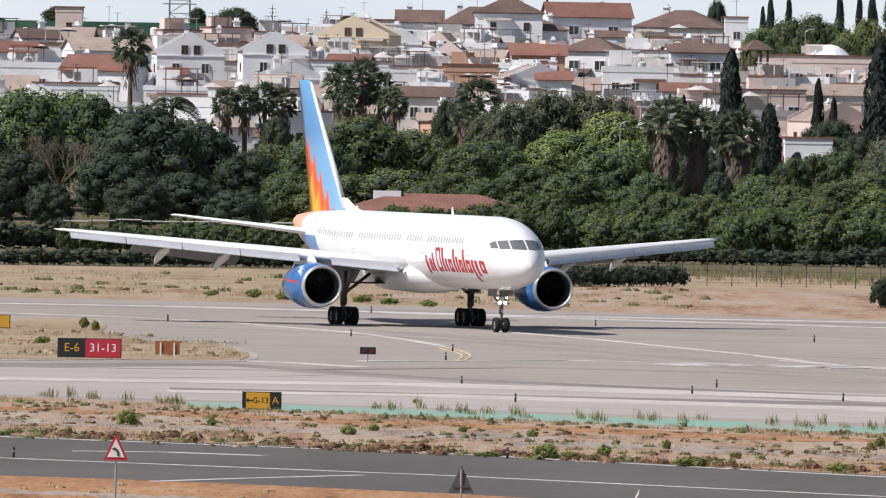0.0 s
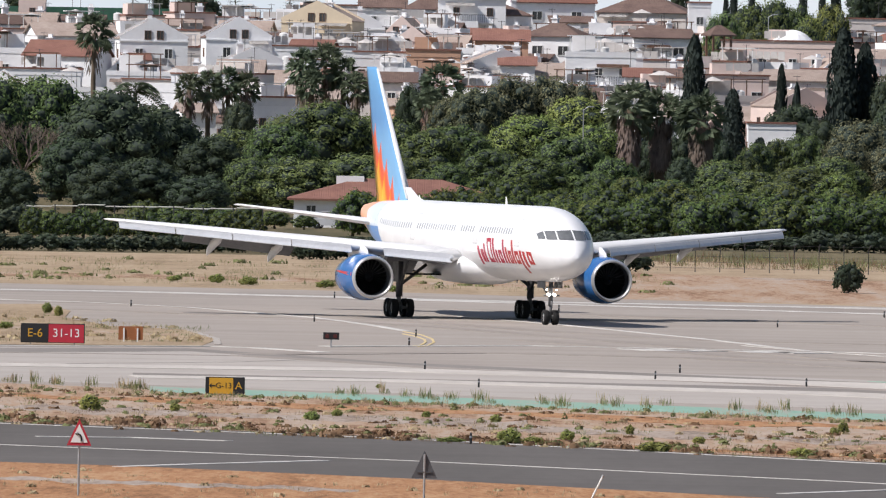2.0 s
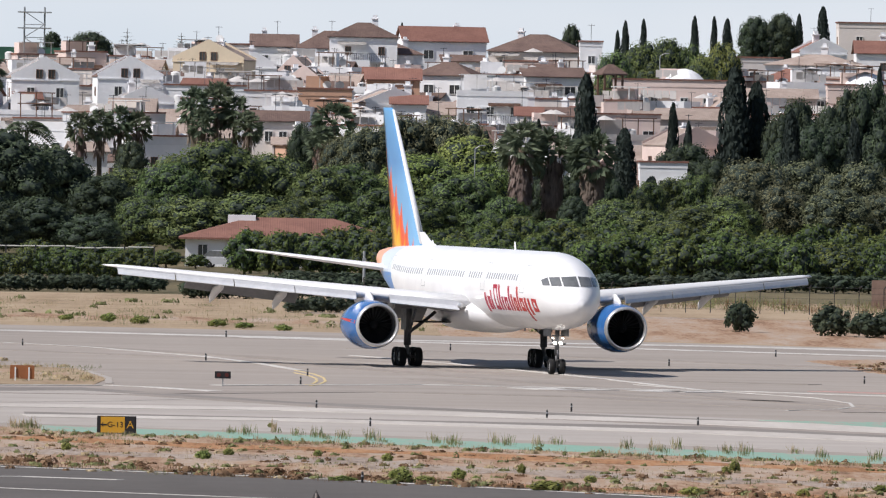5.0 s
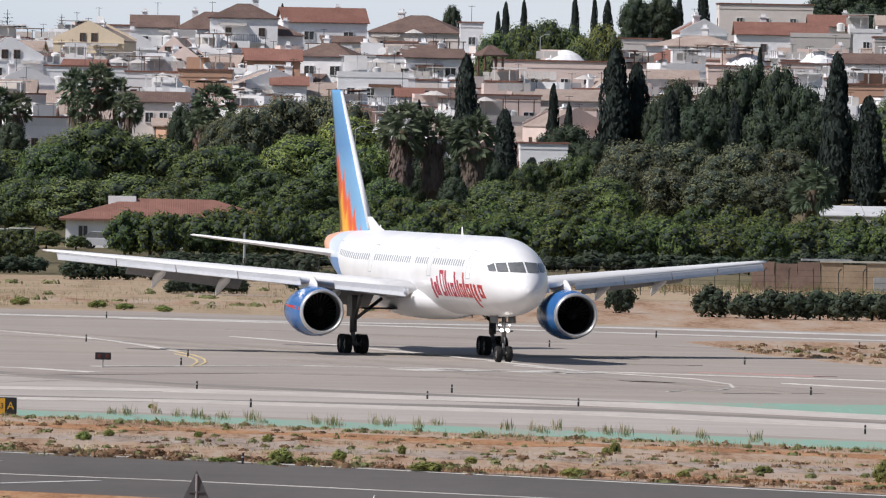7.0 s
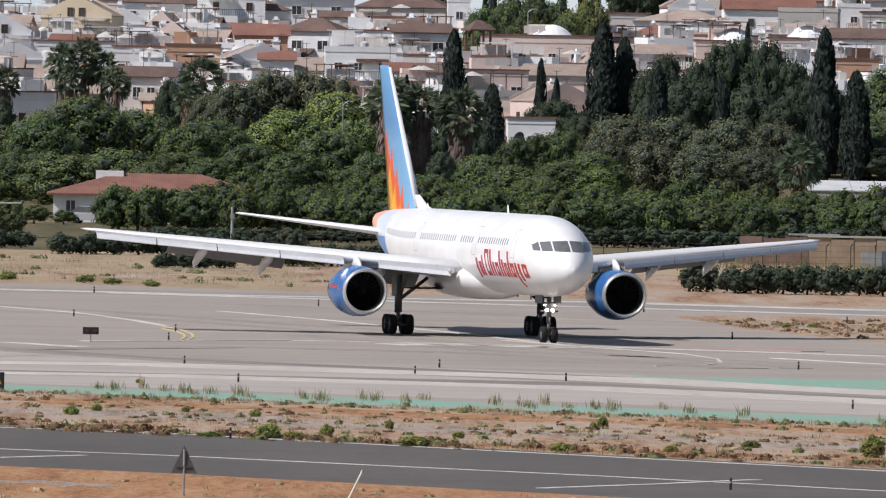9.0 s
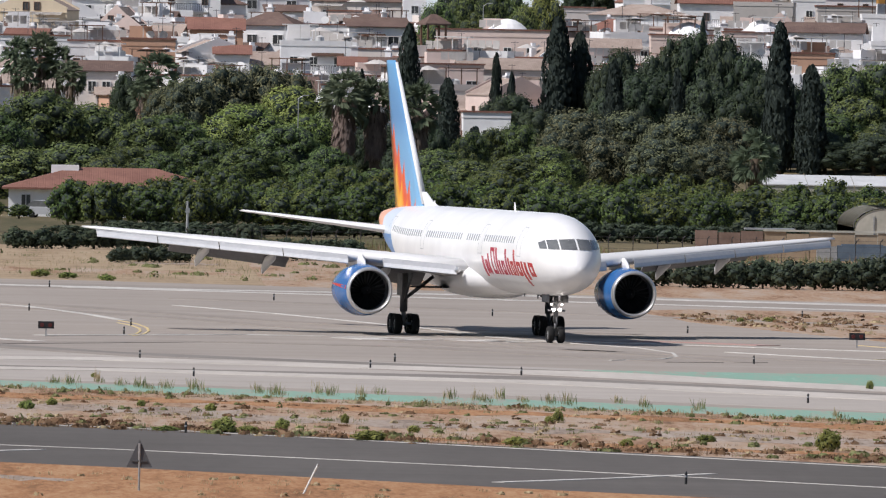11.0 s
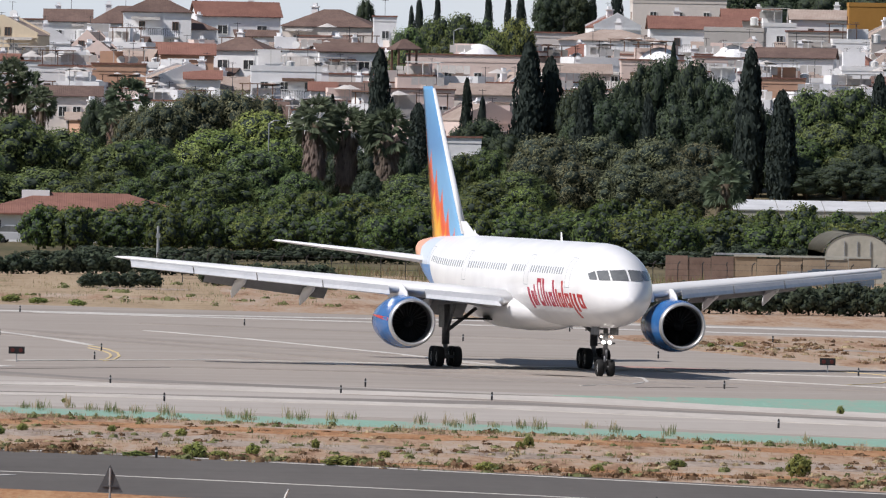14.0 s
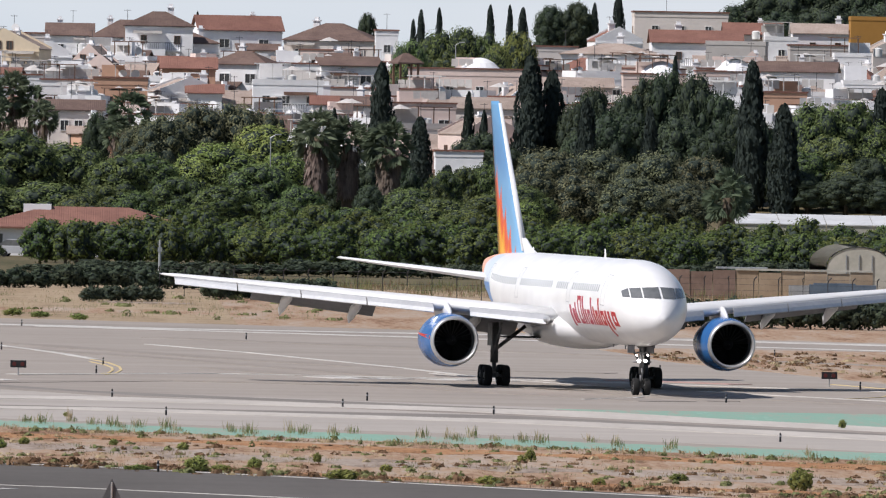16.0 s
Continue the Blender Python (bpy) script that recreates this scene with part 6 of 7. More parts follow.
    if "dome" in extra:
        bm = bmesh.new()
        n = 16
        rings = [[bm.verts.new((w * 0.12 + math.cos(2 * math.pi * k / n) * r, -d * 0.15 + math.sin(2 * math.pi * k / n) * r, h + zz_)) for k in range(n)] for r, zz_ in ((2.3, 0.6), (2.1, 0.9), (1.5, 1.45), (0.8, 1.85), (0.1, 2.0))]
        for a, b in zip(rings, rings[1:]):
            for k in range(n):
                bm.faces.new((a[k], a[(k + 1) % n], b[(k + 1) % n], b[k]))
        part("dome", bm, WALLS["white"], ob, "white plaster dome")
    if "netting" in extra:
        part("screen", boxes((-w / 2, -d / 2 - 0.2, h - 1.0, w / 2, -d / 2 - 0.12, h + 0.7)), GREEN_NET, ob, "green netting screen")
        for i in range(16):
            part("buttress", boxes((-w / 2 + i * w / 16, -d / 2 - 0.5, 0, -w / 2 + i * w / 16 + 0.5, -d / 2, h - 1.0)), WALLS["pink" if i % 2 else "white"], ob)
    return ob


house(-39.4, 1646, 19.8, 24.4, 9.0, "flat", 0.4, "white", "tan", 0, 0, "netting bare")
house(-43.3, 1636, 21.5, 3.1, 5.0, "flat", 0.4, "pink", "tan", 1, 0, "bare")
house(-9.5, 1595, 19.3, 8.1, 6.5, "gable_front", 1.9, "cream", "tan", 2, -12)
house(-8.5, 1620, 20.6, 5.5, 5.0, "flat", 0.5, "beige", "brown", 2, 0)
house(-2.9, 1666, 21.3, 5.3, 5.0, "gable_side", 1.3, "white", "brown", 2, 0)
house(3.7, 1651, 21.1, 8.2, 6.6, "hip", 2.0, "white", "brown", 0, 0, "arches")
house(7.4, 1632, 22.4, 7.8, 6.3, "hip", 1.6, "white", "brown", 2, 0)
house(10.7, 1637, 20.5, 6.5, 5.2, "hip", 1.2, "white", "brown", 2, 8)
house(16.7, 1661, 22.2, 9.7, 7.8, "gable_side", 1.6, "white", "red", 2, 6)
house(28.4, 1679, 21.3, 10.7, 8.6, "hip", 2.0, "beige", "brown", 3, -10)
house(33.9, 1646, 21.8, 2.6, 5.0, "flat", 0.4, "white", "tan", 1, 0, "bare")
house(10.3, 1543, 17.3, 5.8, 5.0, "gable_side", 1.1, "orange", "red", 2, 0)
house(2.8, 1481, 15.2, 5.6, 5.0, "flat", 0.7, "orange", "tan", 2, 0)
house(0.7, 1397, 10.3, 4.8, 5.0, "hip", 1.0, "orange", "tan", 0, 12)
house(16.5, 1550, 17.9, 6.5, 5.2, "hip", 1.4, "white", "brown", 2, -18)
house(9.5, 1485, 14.7, 6.5, 5.2, "gable_front", 1.2, "white", "tan", 1, 15)
house(11.6, 1483, 14.6, 3.6, 5.0, "gable_side", 0.8, "white", "red", 1, 0)
house(20.4, 1490, 15.5, 7.4, 5.9, "flat", 0.6, "white", "tan", 3, 0, "balcony")
house(22.8, 1567, 17.4, 6.3, 5.0, "flat", 0.6, "white", "tan", 3, 0, "balcony")
house(27.9, 1567, 18.0, 6.7, 5.4, "gable_side", 0.9, "white", "brown", 2, 10)
house(40.0, 1519, 16.9, 12.1, 9.0, "flat", 0.7, "pink", "red", 4, -4, "dome")
house(40.0, 1520, 15.9, 5.5, 5.0, "gable_side", 0.8, "pink", "red", 2, 0)
house(33.3, 1447, 13.3, 6.9, 5.5, "flat", 0.5, "pink", "red", 3, 5, "balcony")
house(40.5, 1453, 13.5, 7.2, 5.8, "gable_side", 1.0, "beige", "tan", 2, -10)
house(27.4, 1467, 13.6, 5.6, 5.0, "gable_side", 0.8, "beige", "brown", 1, -15)
house(23.9, 1465, 13.6, 2.6, 5.0, "gable_side", 0.8, "white", "red", 1, 0)
house(-27.1, 1502, 16.7, 7.2, 6.5, "gable_front", 1.9, "white", "tan", 2, 6)
house(-18.2, 1511, 17.0, 7.0, 6.2, "gable_front", 1.9, "white", "brown", 2, 6)
house(-36.3, 1530, 16.9, 8.7, 6.9, "gable_side", 1.3, "white", "tan", 2, 14)
house(-45.9, 1527, 16.6, 4.0, 5.0, "gable_side", 1.0, "white", "red", 1, 0)
house(-43.0, 1477, 14.8, 6.5, 5.2, "flat", 0.6, "white", "tan", 2, 0)
house(-35.2, 1473, 14.7, 7.6, 6.1, "gable_side", 1.5, "white", "red", 3, -16)
house(-16.1, 1477, 14.4, 5.8, 5.0, "gable_front", 1.3, "white", "tan", 1, 8)
house(-9.8, 1510, 15.6, 8.4, 6.7, "flat", 0.5, "white", "tan", 1, 0, "bare")
house(-2.6, 1486, 15.0, 5.9, 5.0, "flat", 0.6, "white", "tan", 4, 0)
house(-2.2, 1430, 12.6, 6.3, 5.0, "gable_side", 0.9, "beige", "brown", 4, 0)
house(-37.0, 1428, 12.6, 8.5, 6.8, "flat", 0.6, "white", "tan", 3, 0)
house(-27.0, 1443, 12.7, 6.9, 5.5, "flat", 0.5, "white", "tan", 2, 0)
house(-20.6, 1387, 9.3, 3.3, 5.0, "gable_side", 0.8, "white", "tan", 0, 10, "bare")
house(-31.8, 1402, 11.0, 5.0, 5.0, "flat", 0.4, "white", "tan", 2, 0)
house(-45.8, 1593, 18.3, 4.4, 5.0, "gable_side", 1.0, "white", "brown", 1, 15)
house(-37.3, 1623, 18.9, 5.2, 5.0, "gable_side", 0.6, "white", "brown", 2, 0)
house(-27.2, 1601, 18.5, 7.7, 6.1, "gable_side", 0.6, "white", "tan", 2, 0)
house(60.0, 1637, 20.1, 11.2, 8.9, "hip", 1.2, "white", "tan", 4, -8)
house(53.1, 1651, 20.3, 6.3, 5.0, "flat", 0.4, "beige", "tan", 1, 0, "bare")
house(75.1, 1818, 25.7, 12.0, 9.0, "flat", 0.6, "beige", "tan", 3, 0, "bare")
house(62.9, 1712, 22.0, 5.8, 5.0, "gable_front", 1.4, "white", "red", 1, 10)
house(72.8, 1715, 22.0, 10.9, 8.8, "gable_side", 1.4, "white", "red", 2, 0)
house(76.6, 1688, 21.6, 7.1, 5.7, "flat", 0.4, "grey", "tan", 0, -6, "bare")
house(81.6, 1757, 23.4, 7.0, 5.6, "gable_side", 1.3, "beige", "red", 2, 0)
house(84.0, 1734, 22.5, 4.0, 5.0, "flat", 0.4, "white", "tan", 1, 0, "balcony")
house(86.4, 1690, 21.2, 7.0, 5.6, "flat", 0.4, "grey", "tan", 1, 0, "bare")
house(88.8, 1659, 20.3, 4.3, 5.0, "flat", 0.4, "white", "tan", 2, 0, "balcony")
house(78.9, 1586, 18.3, 8.6, 6.9, "gable_side", 1.0, "white", "brown", 3, -6)
house(96.0, 1741, 25.2, 6.3, 5.1, "flat", 0.4, "ochre", "tan", 0, 0, "bare")
house(90.7, 1764, 23.7, 7.7, 6.2, "gable_side", 1.1, "white", "tan", 2, 0)
house(94.4, 1682, 21.2, 5.0, 5.0, "gable_front", 1.2, "beige", "tan", 1, 10)
house(73.5, 1509, 15.2, 4.8, 5.0, "flat", 0.5, "orange", "tan", 1, 0)
house(77.8, 1516, 15.4, 4.8, 5.0, "flat", 0.5, "white", "tan", 1, 0)
house(61.1, 1546, 17.0, 6.8, 5.4, "flat", 0.4, "pink", "red", 2, 0, "dome")
house(69.9, 1564, 17.5, 6.9, 5.5, "flat", 0.4, "pink", "red", 2, 0, "dome")
house(85.2, 1547, 16.8, 6.8, 5.4, "flat", 0.5, "white", "tan", 2, 0, "balcony")
house(52.0, 1523, 16.0, 7.3, 5.8, "gable_side", 0.9, "pink", "tan", 2, 0)
TAKEN = []  # bearing, half width, distance
TAKEN += [(-0.0239, 0.0074, 1646), (-0.0265, 0.0009, 1636), (-0.0060, 0.0026, 1595), (-0.0053, 0.0017, 1620), (-0.0018, 0.0016, 1666), (0.0022, 0.0025, 1651), (0.0045, 0.0024, 1632), (0.0065, 0.0020, 1637), (0.0101, 0.0029, 1661), (0.0169, 0.0032, 1679), (0.0206, 0.0008, 1646), (0.0067, 0.0019, 1543), (0.0019, 0.0019, 1481), (0.0005, 0.0017, 1397), (0.0107, 0.0021, 1550), (0.0064, 0.0022, 1485)]
TAKEN += [(0.0078, 0.0012, 1483), (0.0137, 0.0025, 1490), (0.0146, 0.0020, 1567), (0.0178, 0.0021, 1567), (0.0263, 0.0040, 1519), (0.0263, 0.0018, 1520), (0.0230, 0.0024, 1447), (0.0279, 0.0025, 1453), (0.0187, 0.0019, 1467), (0.0163, 0.0009, 1465), (-0.0181, 0.0027, 1502), (-0.0120, 0.0026, 1511), (-0.0237, 0.0028, 1530), (-0.0300, 0.0013, 1527), (-0.0291, 0.0022, 1477), (-0.0239, 0.0026, 1473)]
TAKEN += [(-0.0109, 0.0020, 1477), (-0.0065, 0.0028, 1510), (-0.0018, 0.0020, 1486), (-0.0016, 0.0022, 1430), (-0.0259, 0.0030, 1428), (-0.0187, 0.0024, 1443), (-0.0149, 0.0012, 1387), (-0.0227, 0.0018, 1402), (-0.0288, 0.0014, 1593), (-0.0230, 0.0016, 1623), (-0.0170, 0.0024, 1601), (0.0367, 0.0034, 1637), (0.0322, 0.0019, 1651), (0.0413, 0.0033, 1818), (0.0368, 0.0017, 1712), (0.0424, 0.0032, 1715)]
TAKEN += [(0.0454, 0.0021, 1688), (0.0464, 0.0020, 1757), (0.0485, 0.0012, 1734), (0.0511, 0.0021, 1690), (0.0535, 0.0013, 1659), (0.0497, 0.0027, 1586), (0.0552, 0.0018, 1741), (0.0514, 0.0022, 1764), (0.0561, 0.0015, 1682), (0.0487, 0.0016, 1509), (0.0513, 0.0016, 1516), (0.0395, 0.0022, 1546), (0.0447, 0.0022, 1564), (0.0551, 0.0022, 1547), (0.0341, 0.0024, 1523), (0.0221, 0.0010, 1560)]
TAKEN += [(0.0237, 0.0010, 1560), (0.0253, 0.0010, 1560), (0.0269, 0.0010, 1560), (0.0285, 0.0010, 1560), (0.0299, 0.0010, 1560)]



def fill_town():
    """Plain houses in rows up the slope, between the ones above."""
    rnd = random.Random(77)
    y = 1405
    while y < 1655:
        x = -0.037 * y + rnd.uniform(0, 5)
        while x < 0.068 * y:
            w, d = rnd.uniform(3.4, 6.6), rnd.uniform(4.5, 7)
            xc = x + w / 2
            if not any(abs(xc / y - a) < b + 0.5 * w / y and y < yy + 14 and y > yy - 20 for a, b, yy in TAKEN):
                roof = rnd.choice(("flat", "flat", "flat", "flat", "hip", "gable_side", "gable_side", "gable_front"))
                right = xc > 0.012 * y
                wall = rnd.choice(("white",) * 5 + ("pink", "beige", "white") if not right else ("white",) * 4 + ("pink", "pink", "beige", "grey", "pink"))
                rise = rnd.uniform(0.6, 1.0) if roof == "flat" else rnd.uniform(1.2, 2.0)
                house(xc, y + rnd.uniform(-6, 6), ground_z(xc, y) + rnd.uniform(3.0, 4.9) - (0 if roof == "flat" else 0.6), w, d, roof, rise, wall, rnd.choice(("brown", "red", "tan", "tan")), rnd.choice((2, 2, 3)), rnd.uniform(-22, 22))
            x += w * rnd.uniform(0.92, 1.25)
        y += 17


fill_town()
# ---- signs and small things on the airfield ----
SIGN_BLACK = plain("black_sign_face", (0.02, 0.02, 0.022), 0.5)
SIGN_RED = plain("red_sign_face", (0.48, 0.03, 0.05), 0.5)
SIGN_YELLOW = plain("yellow_sign_face", (0.62, 0.34, 0.03), 0.5)
SIGN_ORANGE = plain("weathered_orange_sign_back", (0.33, 0.12, 0.045), 0.7, grime=0.3)
WRITE_WHITE = plain("white_sign_film", (0.8, 0.8, 0.78), 0.5)
WRITE_BLACK = plain("black_sign_film", (0.02, 0.02, 0.02), 0.5)
GALV = surface("galvanised_steel", (0.30, 0.31, 0.32), (0.45, 0.46, 0.47), 3.0, 14.0, 0.5, metal=0.5)
ALU_BACK = surface("grey_aluminium_plate", (0.075, 0.078, 0.085), (0.13, 0.133, 0.14), 2.0, 9.0, 0.6, metal=0.2)
LENS = plain("dull_red_lens", (0.10, 0.02, 0.018), 0.3)
TAN = surface("tan_fence_sheet", (0.30, 0.22, 0.15), (0.44, 0.34, 0.24), 0.5, 3.0, 0.9, vary=0.4)
RUST_SHEET = surface("rusty_fence_sheet", (0.15, 0.10, 0.08), (0.27, 0.19, 0.155), 0.5, 3.0, 0.9, vary=0.3)
BLUE_SHEET = surface("blue_grey_tarpaulin", (0.07, 0.10, 0.14), (0.13, 0.17, 0.22), 0.7, 4.0, 0.7)
POLY = surface("old_greenhouse_plastic", (0.36, 0.35, 0.30), (0.52, 0.50, 0.44), 0.5, 3.0, 0.6)
POLY_ROOF = surface("white_greenhouse_plastic", (0.50, 0.505, 0.51), (0.66, 0.665, 0.67), 0.5, 3.0, 0.5)


def writing(text, parent, x, y, z, size, mat):
    c = bpy.data.curves.new("writing", "FONT")
    c.body, c.size, c.extrude, c.align_x, c.align_y = text, size, 0.004, "CENTER", "CENTER"
    c.materials.append(mat)
    o = new("writing", c)
    o.parent = parent
    o.matrix_basis = pose(x, y, z, 90, 0, 0)
    return o


def panel_sign(x, y, z0, w, h, panels, label, legs=True):
    """A low airfield sign; panels: width share, face, text, its colour."""
    ob = thing("taxiway_sign", x, y, 0.06, 0, label, "sign")
    part("housing", boxes((-w / 2 - 0.03, -0.12, z0 - 0.03, w / 2 + 0.03, 0.16, z0 + h + 0.03)), SIGN_BLACK, ob)
    left = -w / 2
    for share, face, text, ink in panels:
        pw = w * share
        p = part("panel", boxes((left, -0.14, z0, left + pw - 0.01, -0.115, z0 + h)), face, ob)
        if text:
            writing(text, p, left + pw * (0.6 if text == "G-13" else 0.5), -0.145, z0 + h / 2, h * (0.5 if text == "G-13" else 0.66), ink)
            if text == "G-13":  # arrow before the writing
                ax, az = left + pw * 0.13, z0 + h / 2
                bm = boxes((ax - 0.06, -0.15, az - 0.025, ax + 0.12, -0.142, az + 0.025))
                bm.faces.new([bm.verts.new(q) for q in ((ax - 0.13, -0.151, az), (ax - 0.03, -0.151, az - 0.1), (ax - 0.03, -0.151, az + 0.1))])
                part("arrow", bm, ink, p)
        left += pw
    for sx in (-w * 0.35, w * 0.35):
        part("leg", boxes((sx - 0.03, -0.03, -0.1, sx + 0.03, 0.03, z0)), GALV, ob)
    return ob


panel_sign(-16.48, 669.2, 0.1, 2.96, 0.85, ((0.435, SIGN_BLACK, "E-6", SIGN_YELLOW), (0.565, SIGN_RED, "31-13", WRITE_WHITE)), "black and red runway holding sign on dry grass")
panel_sign(-7.06, 569.8, 0.05, 1.52, 0.64, ((0.08, SIGN_BLACK, "", None), (0.64, SIGN_YELLOW, "G-13", WRITE_BLACK), (0.28, SIGN_BLACK, "A", SIGN_YELLOW)), "yellow and black taxiway sign beside the pavement")
panel_sign(-22.98, 746.7, 0.1, 0.72, 0.63, ((1.0, SIGN_YELLOW, "", None),), "yellow taxiway sign on the grass island")


def board_back(x, y, w, h):
    ob = thing("sign_board", x, y, 0.06, 0, "weathered orange back of a taxiway sign", "sign")
    part("board", boxes((-w / 2, -0.05, 0.08, w / 2, 0.05, 0.08 + h)), SIGN_ORANGE, ob)
    for sx in (-w * 0.28, w * 0.28):
        part("brace", boxes((sx - 0.035, -0.1, 0.0, sx + 0.035, -0.055, h)), WRITE_WHITE, ob, "white brace")


board_back(-13.00, 679.8, 1.17, 0.65)


def small_board(x, y):
    """Dark board with two red lamps' covers on one leg."""
    ob = thing("guard_light", x, y, 0.06, 0, "small dark board with red lenses on a post", "sign")
    part("board", boxes((-0.38, -0.06, 0.36, 0.38, 0.06, 0.70)), SIGN_BLACK, ob)
    for sx in (-0.19, 0.19):
        bm = tube(bmesh.new(), [(sx, -0.05, 0.53), (sx, -0.1, 0.53)], 0.1, 12)
        part("lens", bm, LENS, ob, "dull red lens")
    part("leg", boxes((-0.03, -0.03, -0.05, 0.03, 0.03, 0.38)), GALV, ob)


small_board(-3.35, 674.9)
small_board(35.72, 682.4)


def marker(x, y, h=0.36):
    ob = thing("edge_marker", x, y, 0.06, 0, "thin dark edge marker post with pale band", "marker post", "taxiway edge markers")
    part("post", tube(bmesh.new(), [(0, 0, -0.03), (0, 0, h * 0.9), (0, 0, h)], [0.045, 0.04, 0.02], 8), SIGN_BLACK, ob)
    part("band", tube(bmesh.new(), [(0, 0, h * 0.55), (0, 0, h * 0.7)], 0.05, 8), GALV, ob)


for spot in ([(-14.99, 783.4), (-4.61, 745.5), (0.72, 706.9), (0.37, 684.2), (1.06, 627.8), (12.42, 630.6), (17.36, 605.9), (3.27, 593.0), (8.78, 792.8), (20.01, 754.2), (28.85, 640.1), (27.61, 564.0), (36.91, 676.7), (28.78, 713.2), (-3.95, 826.6), (26.97, 791.9), (11.06, 615.3), (37.14, 766.8)]):
    marker(*spot)
for spot in ([(2.51, 499.5), (-14.57, 488.2), (18.08, 447.2), (24.96, 493.3)]):
    marker(*spot, 0.42)


def triangle_sign(x, y, size, low, front):
    label = "red-bordered white triangle warning sign with bend arrow" if front else "grey back of a triangle road sign on a post"
    ob = thing("road_sign", x, y, 0.08, 0, label, "road sign")
    top = low + size * 1.08
    def tri(k, y0, y1):
        bm = bmesh.new()
        cx, cz = 0, low + size * 0.40
        pts = [(-size / 2, low), (size / 2, low), (0, top)]
        out = []
        for px, pz in pts:  # rounded corners
            for d in (-0.35, 0, 0.35):
                ax, az = px * (1 - 0.07) - d * 0.03 * size, pz + (cz - pz) * (0.07 - abs(d) * 0.1)
                out.append((cx + (ax - cx) * k, cz + (az - cz) * k))
        a = [bm.verts.new((u, y0, v)) for u, v in ((-size / 2 * k, cz + (low - cz) * k), (size / 2 * k, cz + (low - cz) * k), (0, cz + (top - cz) * k))]
        b = [bm.verts.new((u.co.x, y1, u.co.z)) for u in a]
        bm.faces.new(a), bm.faces.new(b[::-1])
        for i in range(3):
            bm.faces.new((a[i], a[(i + 1) % 3], b[(i + 1) % 3], b[i]))
        bmesh.ops.recalc_face_normals(bm, faces=bm.faces)
        return bm
    plate = part("plate", tri(1.0, -0.02, 0.02), SIGN_RED if front else ALU_BACK, ob)
    if front:
        part("face", tri(0.70, -0.035, -0.02), WRITE_WHITE, plate)
        bm = bmesh.new()
        c = low + size * 0.18
        tube(bm, [(0.09 * size, -0.042, c), (0.09 * size, -0.042, c + 0.16 * size), (0.03 * size, -0.042, c + 0.26 * size), (-0.07 * size, -0.042, c + 0.29 * size)], 0.035 * size, 6)
        tube(bm, [(-0.06 * size, -0.042, c + 0.29 * size), (-0.17 * size, -0.042, c + 0.30 * size)], [0.08 * size, 0.005], 6)
        part("arrow", bm, WRITE_BLACK, plate, "black bend arrow")
    else:
        part("stiffener", boxes((-size * 0.3, -0.05, low + size * 0.22, size * 0.3, -0.02, low + size * 0.27)), ALU_BACK, plate)
    part("post", tube(bmesh.new(), [(0, 0.05, -0.2), (0, 0.05, top - 0.1 * size) if front else (0, -0.05, top - 0.15 * size)], 0.035, 10), GALV, ob)


triangle_sign(-9.73, 430, 0.75, 1.52, True)
triangle_sign(0.77, 430, 0.79, 0.71, False)


def leaning_rod(x, y):
    ob = thing("rod", x, y, 0.08, 0, "thin white rod leaning in the soil", "rod")
    part("shaft", tube(bmesh.new(), [(0, 0, -0.1), (0.45, 0, 0.85)], 0.03, 8), WRITE_WHITE, ob)
    part("cap", tube(bmesh.new(), [(0.45, 0, 0.85), (0.48, 0, 0.91)], 0.04, 8), GALV, ob)


leaning_rod(5.72, 429.7)

# ---- fence, walls and sheds behind the runway ----
def fence():
    x0, x1, y = 4.76, 59.23, 972.0
    ob = thing("fence", x0, y, 0, 0, "wire mesh fence with bent-top concrete posts", "fence")
    bm = bmesh.new()
    tube(bm, [(0, 0, -0.1), (0, 0, 1.7), (0.0, -0.15, 1.9), (0.12, -0.3, 2.05)], 0.04, 6)
    me = mesh_of("post", bm)
    me.materials.append(IRON)
    n = int((x1 - x0) / 1.7)
    for i in range(n):
        o = new("post", me)
        o.parent = ob
        o.matrix_basis = pose(i * 1.7, (i % 3) * 0.1, 0, 0, 0, (i * 37) % 50 - 25)
    for k in range(5):
        part("wire", tube(bmesh.new(), [(0, 0.05, 0.3 + k * 0.4), ((n - 1) * 1.7, 0.05, 0.3 + k * 0.4)], 0.008, 4), IRON, ob)


fence()


